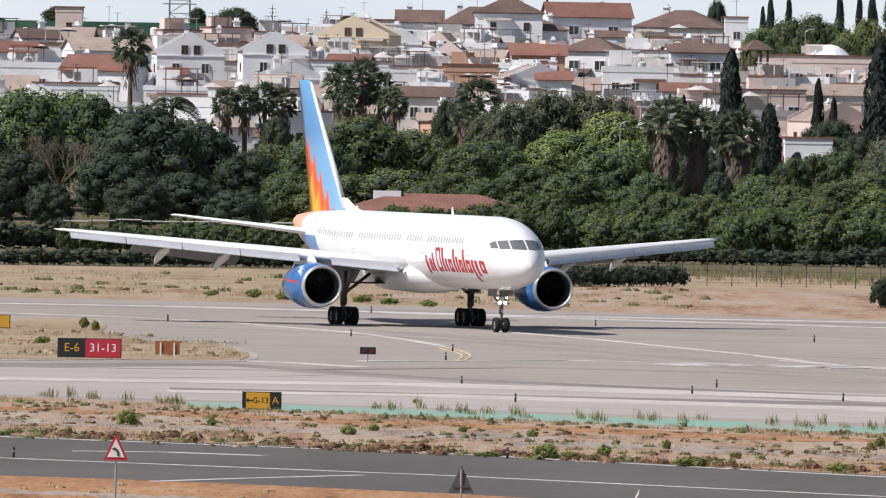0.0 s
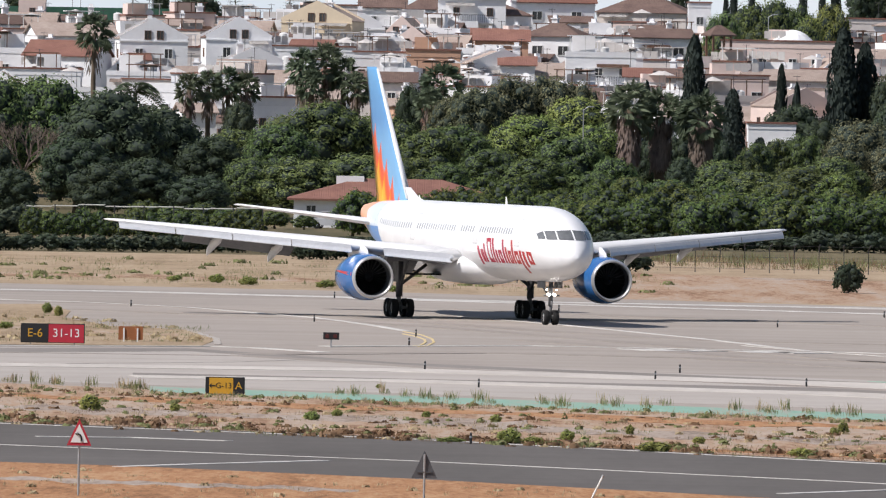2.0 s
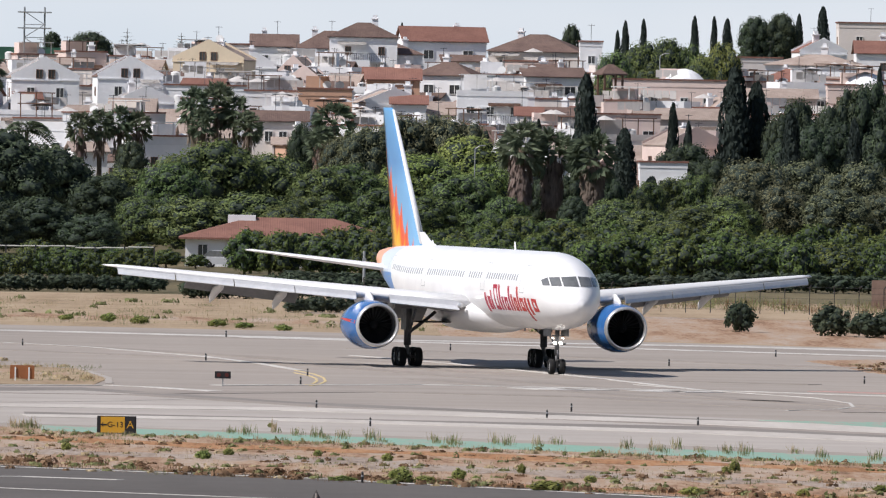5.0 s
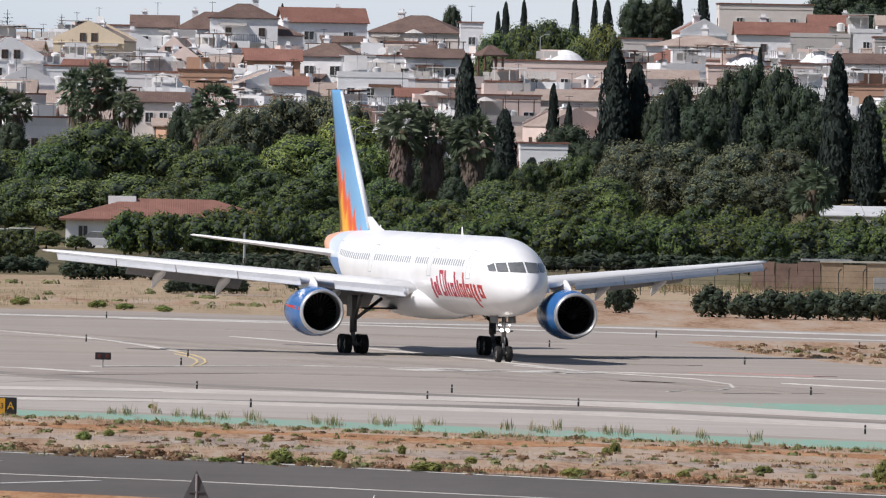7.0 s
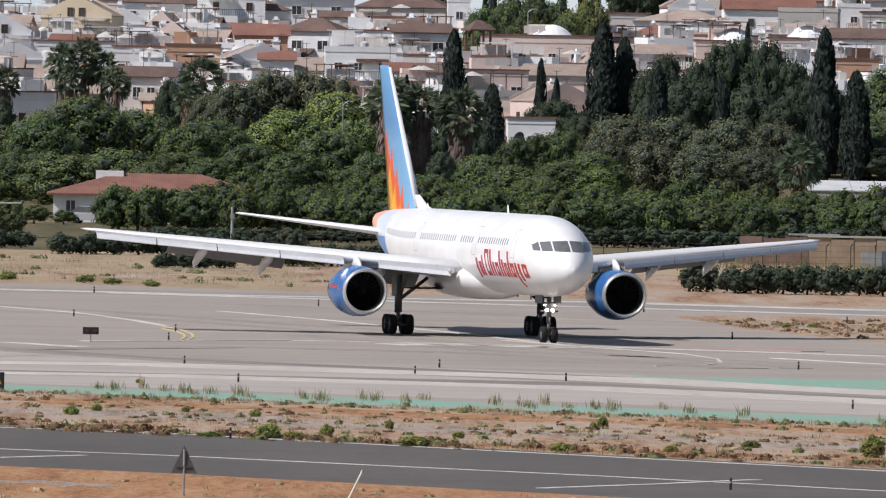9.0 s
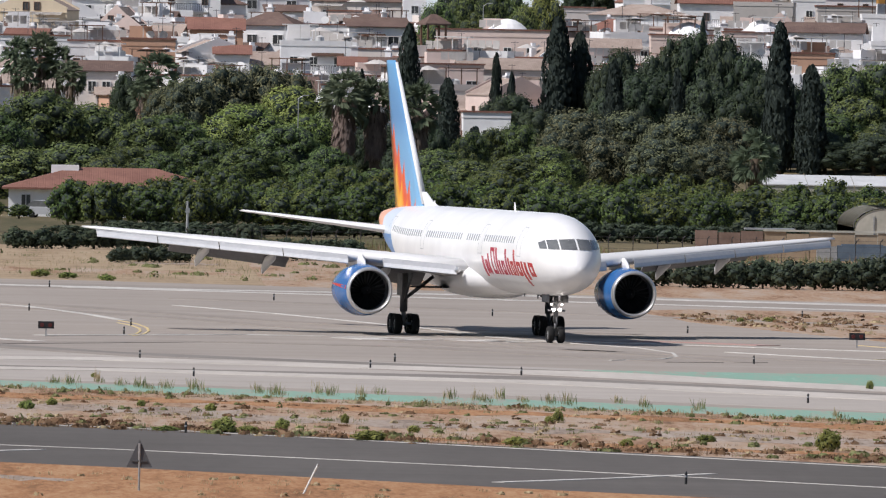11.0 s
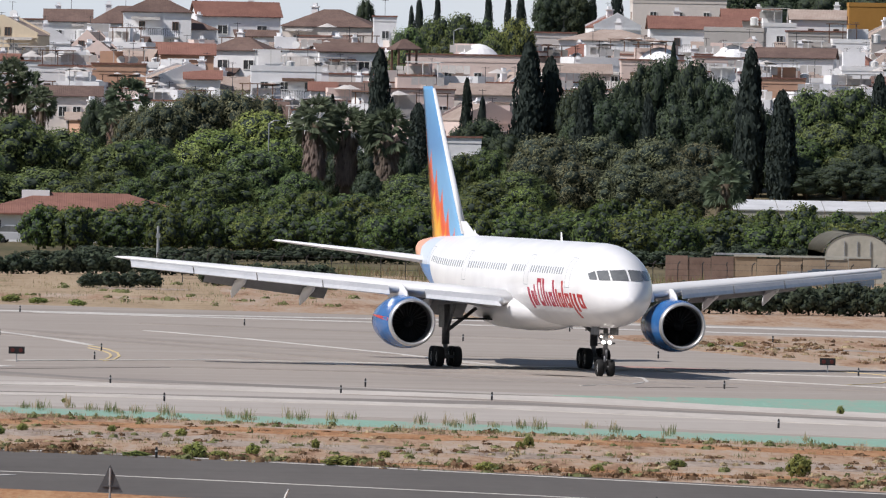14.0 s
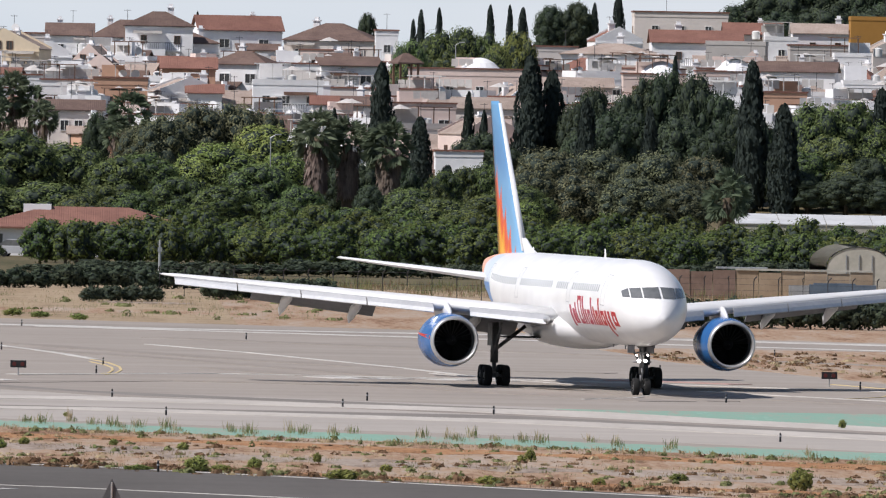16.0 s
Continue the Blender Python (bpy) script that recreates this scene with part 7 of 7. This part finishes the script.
def sheet_wall():
    x0, x1, y, top = 41.22, 55.96, 1012.0, 2.04
    ob = thing("sheet_wall", x0, y, 0, 0, "long wall of tan and rusty sheets with pale coping", "wall")
    n = 9
    w = (x1 - x0) / n
    for i in range(n):
        part("sheet", boxes((i * w + 0.02, (i % 2) * 0.05, -0.1, (i + 1) * w - 0.02, 0.15 + (i % 2) * 0.05, top - (0.12 if i % 3 == 1 else 0.0))), RUST_SHEET if i < 3 else TAN, ob)
    part("coping", boxes((3 * w, -0.06, top + 0.004, n * w, 0.28, top + 0.14)), POLY, ob)
    part("roof_sheet", boxes((2.2 * w, 0.3, top + 0.1, 4.4 * w, 2.5, top + 0.22)), GALV, ob, "loose roof sheets")
    ob2 = thing("tarpaulin_stack", x0 + 6.2 * w, y - 1.6, 0, 0, "stack under a blue-grey tarpaulin by the wall", "stack")
    part("cover", boxes((0, 0, 0, 2.9 * w, 1.0, top * 0.56), (0.3, 0.1, top * 0.56, 2.0 * w, 0.9, top * 0.61)), BLUE_SHEET, ob2)
    part("crate", boxes((-0.9 * w, 0.1, 0, -0.03, 0.9, top * 0.52)), GALV, ob2)


sheet_wall()


def poly_tunnel(x, y, r, h, label):
    ob = thing("polytunnel", x, y, 0, 0, label, "greenhouse")
    n = 14
    arc = [(-math.cos(math.pi * k / n) * r, h - r * 0.62 + math.sin(math.pi * k / n) * r * 0.62) for k in range(n + 1)]
    bm = bmesh.new()
    for yy in (-0.12, -0.05):
        up_ = [bm.verts.new((u * 0.99, yy, v)) for u, v in arc]
        dn_ = [bm.verts.new((u * 0.99, yy, -0.1)) for u, v in arc]
        for k in range(1, n):
            if k < n - 1:
                bm.faces.new((dn_[k], dn_[k + 1], up_[k + 1], up_[k]))
        bm.faces.new((dn_[0], dn_[1], up_[1], up_[0])), bm.faces.new((dn_[n - 1], dn_[n], up_[n], up_[n - 1]))
    part("end_wall", bm, POLY, ob, "dirty pale plastic end wall")
    bm = bmesh.new()
    rows = [[bm.verts.new((u * 1.02, yy, v + 0.05)) for u, v in [(-r, 0)] + arc + [(r, 0)]] for yy in (0.05, 24.0)]
    for k in range(len(rows[0]) - 1):
        bm.faces.new((rows[0][k], rows[0][k + 1], rows[1][k + 1], rows[1][k]))
    bmesh.ops.solidify(bm, geom=bm.faces[:], thickness=0.08)
    part("cover", bm, POLY, ob, "dirty grey plastic cover", True)
    part("arch_rib", tube(bmesh.new(), [(u * 1.03, -0.15, v + 0.06) for u, v in arc], 0.035, 6), IRON, ob)
    for sx in (-0.4, 0.0, 0.4):
        part("stud", boxes((sx * r - 0.04, -0.2, 0, sx * r + 0.04, -0.13, h * 0.85)), GALV, ob)


poly_tunnel(55.92, 1030, 2.35, 3.65, "arched greenhouse with dirty plastic end wall")
poly_tunnel(61.29, 1036, 2.35, 3.44, "arched greenhouse with grey cover beside another")


def white_greenhouse():
    x0, x1, y = 57.27, 78.01, 1262.0
    z = ground_z(0, y)
    hi, lo = 4.41 - z, 3.59 - z
    ob = thing("greenhouse", x0, y, z, 0, "long low greenhouse with white plastic roof", "greenhouse")
    w, n = x1 - x0, 5
    for i in range(n):
        bm = bmesh.new()
        a, b = i * w / n + 0.03, (i + 1) * w / n - 0.03
        v = [bm.verts.new(p) for p in ((a, 0, lo), (b, 0, lo), (b, 7, hi), (a, 7, hi), (a, 0, lo - 0.1), (b, 0, lo - 0.1), (b, 7, hi - 0.1), (a, 7, hi - 0.1))]
        for q in ((0, 1, 2, 3), (7, 6, 5, 4), (0, 4, 5, 1), (1, 5, 6, 2), (2, 6, 7, 3), (3, 7, 4, 0)):
            bm.faces.new([v[k] for k in q])
        part("roof_panel", bm, POLY_ROOF, ob)
        part("wall_panel", boxes((a, 0.1, -0.2, b, 0.2, lo - 0.1)), POLY, ob)


white_greenhouse()


def villa():
    x0, x1, y = -9.46, 8.73, 1216.0
    eave, ridge, d = 2.54, 4.25, 11.0
    w = x1 - x0
    ob = thing("villa", (x0 + x1) / 2, y + d / 2, 0, 0, "low white farmhouse with red tiled hip roof", "house")
    part("wall", boxes((-w / 2, -d / 2, -0.2, w / 2, d / 2, eave)), WALLS["white"], ob)
    part("roof", roof_bm("hip", w, d, eave, ridge - eave, 0.6), ROOFS["red"], ob, "weathered red clay tiles")
    part("ridge_block", boxes((-w / 2 + 3.6, -1.0, ridge - 0.7, -w / 2 + 6.0, 1.0, ridge + 0.18)), WALLS["white"], ob)
    for i in range(6):
        add_window(ob, -w / 2 + 1.5 + i * 2.6, -d / 2, 0.9, (0, 3, 0, 2, 0, 3)[i] if i % 3 != 1 else 0)


villa()
for spot in ((-19.5, 1196, 1.9, 3.6), (-17.2, 1199, 2.3, 3.4), (-15.0, 1197, 1.8, 3.2), (-13.0, 1200, 2.1, 3.4), (-10.9, 1198, 1.7, 3.0), (-8.4, 1196, 1.3, 2.6), (-21.8, 1198, 2.4, 3.8),):
    plant("citrus", *spot, "leafy green garden shrub beside the farmhouse", "farmhouse shrubs", category="bush")
house(34.1, 1320, 8.83, 4.40, 6.0, "flat", 0.5, "white", "tan", 1, 0, "bare")


def car(x, y, rz, paint, label):
    ob = thing("car", x, y, 0, rz, label, "car")
    secs = []
    for sx in (-0.82, -0.8, 0.8, 0.82):
        k = 0.94 if abs(sx) > 0.81 else 1.0
        secs.append([Vector((sx, yy, 0.25 + (zz - 0.25) * k)) for yy, zz in ((-2.1, 0.3), (-2.15, 0.7), (-1.2, 0.92), (2.0, 0.95), (2.1, 0.5), (2.0, 0.3))])
    part("body", loft(secs), paint, ob)
    secs = [[Vector((sx * k, yy, zz)) for yy, zz in ((-1.1, 0.9), (-0.4, 1.42), (1.2, 1.45), (1.9, 0.93))] for sx, k in ((-0.76, 1), (0.76, 1))]
    part("cabin", loft(secs), GLASS_DARK, ob, "dark glazed cabin")
    part("roof", boxes((-0.66, -0.35, 1.43, 0.66, 1.15, 1.49)), paint, ob)
    for sx in (-0.75, 0.75):
        for yy in (-1.35, 1.3):
            bm = revolve([(-0.1, 0.12), (-0.1, 0.3), (0.1, 0.3), (0.1, 0.12)], 16)
            bm.transform(Matrix.Translation((sx, yy, 0.3)) @ Matrix.Rotation(math.pi / 2, 4, "Z"))
            part("wheel", bm, RUBBER, ob)


car(-5.97, 1206, 80, plain("silver_car_paint", (0.45, 0.46, 0.48), 0.35), "silver car parked beside the farmhouse")


def shade_roof():
    x0, x1, y = -29.25, -10.91, 1095.0
    top = 2.86
    ob = thing("shade_roof", x0, y, 0, 0, "long low roof of pale netting on posts over plants", "shelter")
    rnd = random.Random(6)
    for i in range(9):  # sagging sheets of pale netting
        a, b = (x1 - x0) * i / 9, (x1 - x0) * (i + 1) / 9 - 0.06
        lo = top - 0.14 - rnd.uniform(0.0, 0.22)
        part("netting_sheet", boxes((a, rnd.uniform(0, 0.3), lo - 0.05, b, 5.0, lo)), POLY, ob)
    n = 9
    for i in range(n):
        part("post", boxes((i * (x1 - x0) / (n - 1) - 0.05, 0.1, -0.1, i * (x1 - x0) / (n - 1) + 0.05, 0.2, top - 0.14)), IRON, ob)


shade_roof()
for px in range(14):
    plant("citrus", -29.31 + 0.7 + px * 1.3, 1093.5, 2.64 - (px % 3) * 0.2, 2.6, "dense green plants under a shade roof", "plants under the shade roof", category="bush")


def pole(x, y, h):
    ob = thing("utility_pole", x, y, 0, 0, "weathered grey utility pole", "pole")
    part("shaft", tube(bmesh.new(), [(0, 0, -0.3), (0, 0, h)], [0.13, 0.09], 10), GALV, ob)
    part("junction_box", boxes((-0.16, -0.12, h - 0.9, 0.16, 0.12, h - 0.55)), GALV, ob)


pole(5.29, 1085, 2.78)


def mast():
    """Lattice mast and aerials on the skyline."""
    x, y = -36.64, 1960
    ob = thing("lattice_mast", x, y, ground_z(x, y), 0, "pale steel lattice mast with platforms on the hill", "mast")
    h = 27.54 - ground_z(x, y)
    for sx in (-1.4, 1.4):
        for sy in (-1.4, 1.4):
            part("mast_leg", tube(bmesh.new(), [(sx, sy, -0.3), (sx, sy, h)], 0.09, 6), GALV, ob)
    k, z = 0, 1.0
    while z < h - 1.5:
        part("brace", tube(bmesh.new(), [(-1.4 if k % 2 else 1.4, -1.4, z), (1.4 if k % 2 else -1.4, -1.4, z + 1.8)], 0.05, 5), GALV, ob)
        part("ring_bar", tube(bmesh.new(), [(-1.4, -1.4, z), (1.4, -1.4, z)], 0.05, 5), GALV, ob)
        z, k = z + 1.8, k + 1
    for z in (h - 3.0, h - 0.8):
        part("platform", boxes((-2.3, -2.0, z, 2.3, 2.0, z + 0.15)), GALV, ob)


mast()



def gazebo():
    """Small lookout tower with a tiled pyramid roof among the houses."""
    x, y = 33.01, 1500
    z, top = ground_z(x, y), 19.12
    ob = thing("gazebo", x, y, z, 20, "small open tower with tiled pyramid roof", "gazebo")
    h = top - z - 0.9
    for sx in (-1.0, 1.0):
        for sy in (-1.0, 1.0):
            part("post", boxes((sx - 0.1, sy - 0.1, -0.3, sx + 0.1, sy + 0.1, h)), FRAME_BROWN, ob)
    part("floor", boxes((-1.2, -1.2, h - 2.6, 1.2, 1.2, h - 2.4)), WALLS["pink"], ob)
    part("rail", boxes((-1.15, -1.15, h - 1.7, 1.15, -1.08, h - 1.6)), FRAME_BROWN, ob)
    part("roof", roof_bm("hip", 2.2, 2.2, h, 0.95, 0.35), ROOFS["brown"], ob)


gazebo()


def street_lamp(x, y, top):
    z = ground_z(x, y)
    ob = thing("street_lamp", x, y, z, 0, "thin grey street lamp in the town", "street lamp")
    part("pole", tube(bmesh.new(), [(0, 0, -0.2), (0, 0, top - z - 0.3), (0.5, 0, top - z)], 0.06, 6), GALV, ob)
    part("head", boxes((0.4, -0.12, top - z - 0.05, 1.0, 0.12, top - z + 0.06)), GALV, ob)


street_lamp(39.39, 1545, 20.64)
street_lamp(16.70, 1330, 10.60)

# ---- weeds and grass ----
STRAW = leaves("dry_grass_blades", (0.33, 0.26, 0.155), (0.56, 0.46, 0.30), 0.0)
WEED = leaves("green_weed_blades", (0.13, 0.15, 0.065), (0.29, 0.30, 0.145), 0.0)
BROWN_WEED = leaves("brown_dead_weeds", (0.15, 0.09, 0.055), (0.30, 0.20, 0.125), 0.0)


def blades(name, seed, spots, mat, label):
    """One mesh of grass; spots: x, y, z, height, spread, number of blades."""
    rng = np.random.default_rng(seed)
    P_, A_, B_ = [], [], []
    for x, y, z, h, s, n in spots:
        az, lean, k = rng.uniform(0, 6.28, n), rng.uniform(0.04, 0.6, n), rng.uniform(0.35, 1.0, n)
        d = np.stack([np.cos(az) * lean, np.sin(az) * lean, np.ones(n)], 1)
        a = d * (h * k / 2)[:, None]
        p = np.array([x, y, z]) + np.stack([rng.normal(0, s, n), rng.normal(0, s, n), np.zeros(n)], 1) + a
        P_.append(p), A_.append(a)
        B_.append(np.stack([-np.sin(az), np.cos(az), np.zeros(n)], 1) * rng.uniform(0.009, 0.022, (n, 1)) * (1 + h))
    me = quad_mesh(name, np.concatenate(P_), np.concatenate(A_), np.concatenate(B_), (mat,))
    tagged(new(name, me), label, "grass", kind="stuff")


def strip_spots(seed, n, quad, z, h0, h1, spread, count):
    """Random spots in a four-cornered piece of ground."""
    rnd = random.Random(seed)
    out = []
    (ax, ay), (bx, by), (cx, cy), (dx, dy) = quad
    for _ in range(n):
        u, v = rnd.random(), rnd.random()
        x = (ax + (bx - ax) * u) * (1 - v) + (dx + (cx - dx) * u) * v
        y = (ay + (by - ay) * u) * (1 - v) + (dy + (cy - dy) * u) * v
        out.append((x, y, z, rnd.uniform(h0, h1) * rnd.uniform(0.5, 1.0), spread * rnd.uniform(0.5, 1.4), count))
    return out


NEAR = [(-19.17, 576.3), (31.52, 534.8), (27.87, 472.4), (-17.19, 517.4)]
EDGE = [(-19.31, 580.5), (31.32, 531.3), (31.01, 526.1), (-19.11, 574.3)]
KERB = [(-17.65, 531.0), (28.28, 479.4), (27.87, 472.4), (-17.30, 520.7)]
FARV = [(-33.03, 987.6), (18.44, 978.7), (16.17, 857.0), (-29.09, 870.8)]
FENCE_ROW = [(4.36, 1077.0), (59.85, 985.3), (57.41, 945.1), (4.13, 1016.2)]
SIDE = [(-25.86, 774.9), (-10.15, 714.7), (-9.36, 679.0), (-22.30, 669.2)]
SOILI = [(29.52, 767.5), (45.82, 779.3), (40.75, 692.6), (30.50, 746.5)]
FRONT = [(-15.30, 461.4), (25.08, 424.7), (23.70, 401.0), (-14.31, 431.9)]
blades("dry_grass", 5, strip_spots(1, 700, NEAR, 0.06, 0.05, 0.2, 0.22, 14) + strip_spots(2, 260, EDGE, 0.06, 0.15, 0.4, 0.2, 12) + strip_spots(3, 500, FARV, 0.02, 0.15, 0.5, 0.4, 10)
       + strip_spots(4, 90, FENCE_ROW, 0.02, 0.4, 1.0, 0.4, 16) + strip_spots(5, 260, SIDE, 0.06, 0.12, 0.35, 0.25, 12) + strip_spots(6, 160, SOILI, 0.06, 0.1, 0.3, 0.2, 10) + strip_spots(7, 200, FRONT, 0.08, 0.08, 0.25, 0.12, 12), STRAW, "dry straw-coloured grass on stony soil")
blades("green_weeds", 6, strip_spots(11, 150, NEAR, 0.06, 0.1, 0.3, 0.14, 22) + strip_spots(12, 70, EDGE, 0.06, 0.12, 0.35, 0.16, 22) + strip_spots(13, 170, FARV, 0.02, 0.2, 0.6, 0.5, 18)
       + strip_spots(14, 380, FENCE_ROW, 0.02, 0.4, 1.2, 0.4, 18) + strip_spots(15, 60, SIDE, 0.06, 0.15, 0.4, 0.25, 20) + strip_spots(16, 40, SOILI, 0.06, 0.1, 0.3, 0.2, 20), WEED, "green weeds growing on the verges")
blades("dead_weeds", 7, strip_spots(21, 150, KERB, 0.07, 0.08, 0.26, 0.5, 30) + strip_spots(22, 240, NEAR, 0.06, 0.06, 0.2, 0.35, 22) + strip_spots(24, 260, FENCE_ROW, 0.02, 0.4, 1.1, 0.4, 18) + strip_spots(23, 60, EDGE, 0.06, 0.08, 0.25, 0.3, 22), BROWN_WEED, "brown dead weeds along the road edge")


def clumps(name, seed, spots, mat, label):
    """One mesh of low rounded weeds; spots: x, y, z, height, radius, number of leaves."""
    rng = np.random.default_rng(seed)
    P_, A_, B_, N_ = [], [], [], []
    for x, y, z, h, r, n in spots:
        d = rng.normal(size=(n, 3))
        d[:, 2] = np.abs(d[:, 2])
        d /= np.linalg.norm(d, axis=1, keepdims=True)
        p = np.array([x, y, z]) + d * np.array([r, r, h]) * rng.uniform(0.55, 1.05, (n, 1))
        a, b = leaf_axes(rng, d + rng.normal(size=d.shape) * 0.3, 0.05 + r * 0.16)
        P_.append(p), A_.append(a), B_.append(b), N_.append(d)
    me = quad_mesh(name, np.concatenate(P_), np.concatenate(A_), np.concatenate(B_), (mat,), None, (), np.concatenate(N_))
    tagged(new(name, me), label, "weeds", kind="stuff")


clumps("straw_clumps", 31, strip_spots(31, 170, NEAR, 0.05, 0.06, 0.2, 0.24, 22) + strip_spots(32, 50, FRONT, 0.08, 0.05, 0.15, 0.2, 20) + strip_spots(33, 60, SIDE, 0.06, 0.08, 0.22, 0.35, 20) + strip_spots(34, 25, SOILI, 0.06, 0.08, 0.2, 0.35, 20), STRAW, "low tufts of dry straw on stony soil")
clumps("brown_clumps", 35, strip_spots(35, 190, NEAR, 0.05, 0.05, 0.2, 0.28, 22) + strip_spots(36, 80, KERB, 0.07, 0.1, 0.34, 0.4, 34) + strip_spots(37, 90, SOILI, 0.06, 0.08, 0.22, 0.3, 20), BROWN_WEED, "low brown dead weeds on the verge")
clumps("green_clumps", 38, strip_spots(38, 150, NEAR, 0.05, 0.06, 0.24, 0.22, 26) + strip_spots(39, 90, EDGE, 0.06, 0.1, 0.3, 0.18, 26) + strip_spots(40, 60, KERB, 0.07, 0.1, 0.32, 0.35, 34) + strip_spots(41, 60, FARV, 0.02, 0.15, 0.4, 0.6, 30), WEED, "low green weeds on the verge")
# tall tufts along the taxiway edge
TALL = [(-16.39, 585.1), (-15.96, 583.3), (-15.19, 584.0), (-14.32, 582.6), (-14.13, 581.6), (-12.78, 578.5), (-11.40, 576.5), (-11.11, 575.7), (-10.82, 574.9), (-10.46, 575.2), (-2.60, 573.5), (-1.91, 571.0), (-0.77, 576.0), (0.15, 570.6), (0.87, 568.2), (1.28, 566.6), (1.96, 567.1), (3.03, 565.0), (3.47, 562.4)]
TALL += [(5.64, 562.2), (6.18, 559.7), (6.45, 560.0), (8.00, 562.1), (8.42, 560.5), (9.64, 559.6), (10.39, 564.0), (13.05, 557.5), (14.14, 556.5), (14.38, 552.9), (15.10, 559.1), (15.92, 555.0), (16.92, 553.0), (17.51, 550.7), (19.68, 556.1), (20.43, 549.3), (22.35, 545.4), (27.45, 538.6)]
blades("tall_grass", 8, [(x, y, 0.07, 0.38 + 0.42 * ((i * 7) % 5) / 5, 0.09, 22) for i, (x, y) in enumerate(TALL)], STRAW, "tall dry grass tufts at the taxiway edge")
blades("tall_weeds", 9, [(x + 0.15, y - 0.5, 0.07, 0.3 + 0.15 * (i % 3), 0.12, 30) for i, (x, y) in enumerate(TALL)], WEED, "green tufts at the taxiway edge")
for spot in ((3.9, 501.2, 0.66, 1.08), (6, 506.6, 0.50, 0.61), (4.7, 501.8, 0.34, 1), (-3.3, 530.4, 0.44, 0.68), (3.6, 533, 0.38, 0.51), (8.4, 517.2, 0.47, 0.35), (-11.8, 539.1, 0.71, 0.99), (-8.6, 540.7, 0.41, 0.47), (-2.4, 537.3, 0.36, 0.51), (1, 538.2, 0.32, 0.39), (8.9, 493.4, 0.49, 1.38), (24.7, 489.5, 0.88, 1.02), (6.6, 505.5, 0.26, 0.4), (16.4, 523.8, 0.56, 0.5), (16, 521.8, 0.39, 0.42), (1.8, 502.1, 0.26, 1.2), (17.8, 492.2, 0.33, 0.59), (20.9, 500.2, 0.34, 0.8), (13.9, 490.9, 0.41, 0.9), (10.7, 506, 0.34, 0.52),):
    plant("shrub", *spot, "small green shrub growing on dry soil", "verge shrubs", 0.03, category="bush")
for spot in ((31.5, 590.8, 0.44, 0.38), (34.6, 750.6, 0.33, 0.78), (33, 749, 0.30, 0.48), (-14.3, 882.4, 0.41, 0.84), (-11.5, 878.7, 0.62, 1.26), (-9.5, 871.6, 0.55, 1.39), (-14.1, 887.6, 0.38, 0.78), (-18.9, 754.8, 0.72, 0.6), (-18.1, 746.7, 0.66, 0.54), (-19.8, 708, 0.46, 0.85), (-18.5, 701.4, 0.40, 0.67), (-0.9, 587.4, 0.25, 0.28), (-3, 860.9, 0.47, 1.37), (-0.6, 854.8, 0.40, 1.23), (-4.7, 865.7, 0.54, 1.38),):
    plant("shrub", *spot, "small green shrub growing on dry soil", "verge shrubs", 0.03, category="bush")
# ---- motion: seconds, place of the main wheels, heading ----
TAXI = [
    (0, -1.77, 783.9, 16.29),
    (0.5, -0.40, 779.4, 15.74),
    (1, 0.92, 774.9, 15.14),
    (1.5, 2.19, 770.4, 14.54),
    (2, 3.38, 766.0, 14.09),
    (2.5, 4.52, 761.6, 13.78),
    (3, 5.62, 757.3, 13.54),
    (3.2, 6.02, 755.6, 13.43),
    (5.3, 10.03, 738.4, 12.23),
    (5.5, 10.36, 736.8, 12.17),
    (6, 11.20, 732.9, 12.18),
    (6.5, 12.02, 729.1, 11.99),
    (7, 12.75, 725.4, 11.74),
    (7.5, 13.50, 721.8, 11.52),
    (8, 14.19, 718.3, 11.33),
    (8.5, 14.84, 715.0, 11.19),
    (10.8, 17.54, 700.3, 10.62),
    (11, 17.74, 699.0, 10.62),
    (11.5, 18.26, 696.0, 10.67),
    (12, 18.81, 693.1, 10.72),
    (12.5, 19.30, 690.2, 10.74),
    (13, 19.82, 687.4, 10.82),
    (13.5, 20.33, 684.6, 10.86),
    (14, 20.83, 681.9, 10.94),
    (14.5, 21.32, 679.1, 10.87),
    (15, 21.84, 676.4, 10.35),
    (15.5, 22.36, 673.7, 9.49),
    (16, 22.81, 671.0, 8.40),
]


def motions():
    walk(aircraft, [(t, pose(x, y, 0.045, 0, 0, h)) for t, x, y, h in TAXI])
    # wheels roll with the distance that the aircraft covers
    ts = [0.05 * i for i in range(321)]
    keys = [r[0] for r in TAXI]
    px, py = np.interp(ts, keys, [r[1] for r in TAXI]), np.interp(ts, keys, [r[2] for r in TAXI])
    run = np.concatenate([[0.0], np.cumsum(np.hypot(np.diff(px), np.diff(py)))])
    for wheel, radius in WHEELS:
        at = wheel.matrix_basis.translation.copy()
        walk(wheel, [(t, pose(*at, math.degrees(d / radius), 0, 0)) for t, d in zip(ts, run)])


motions()
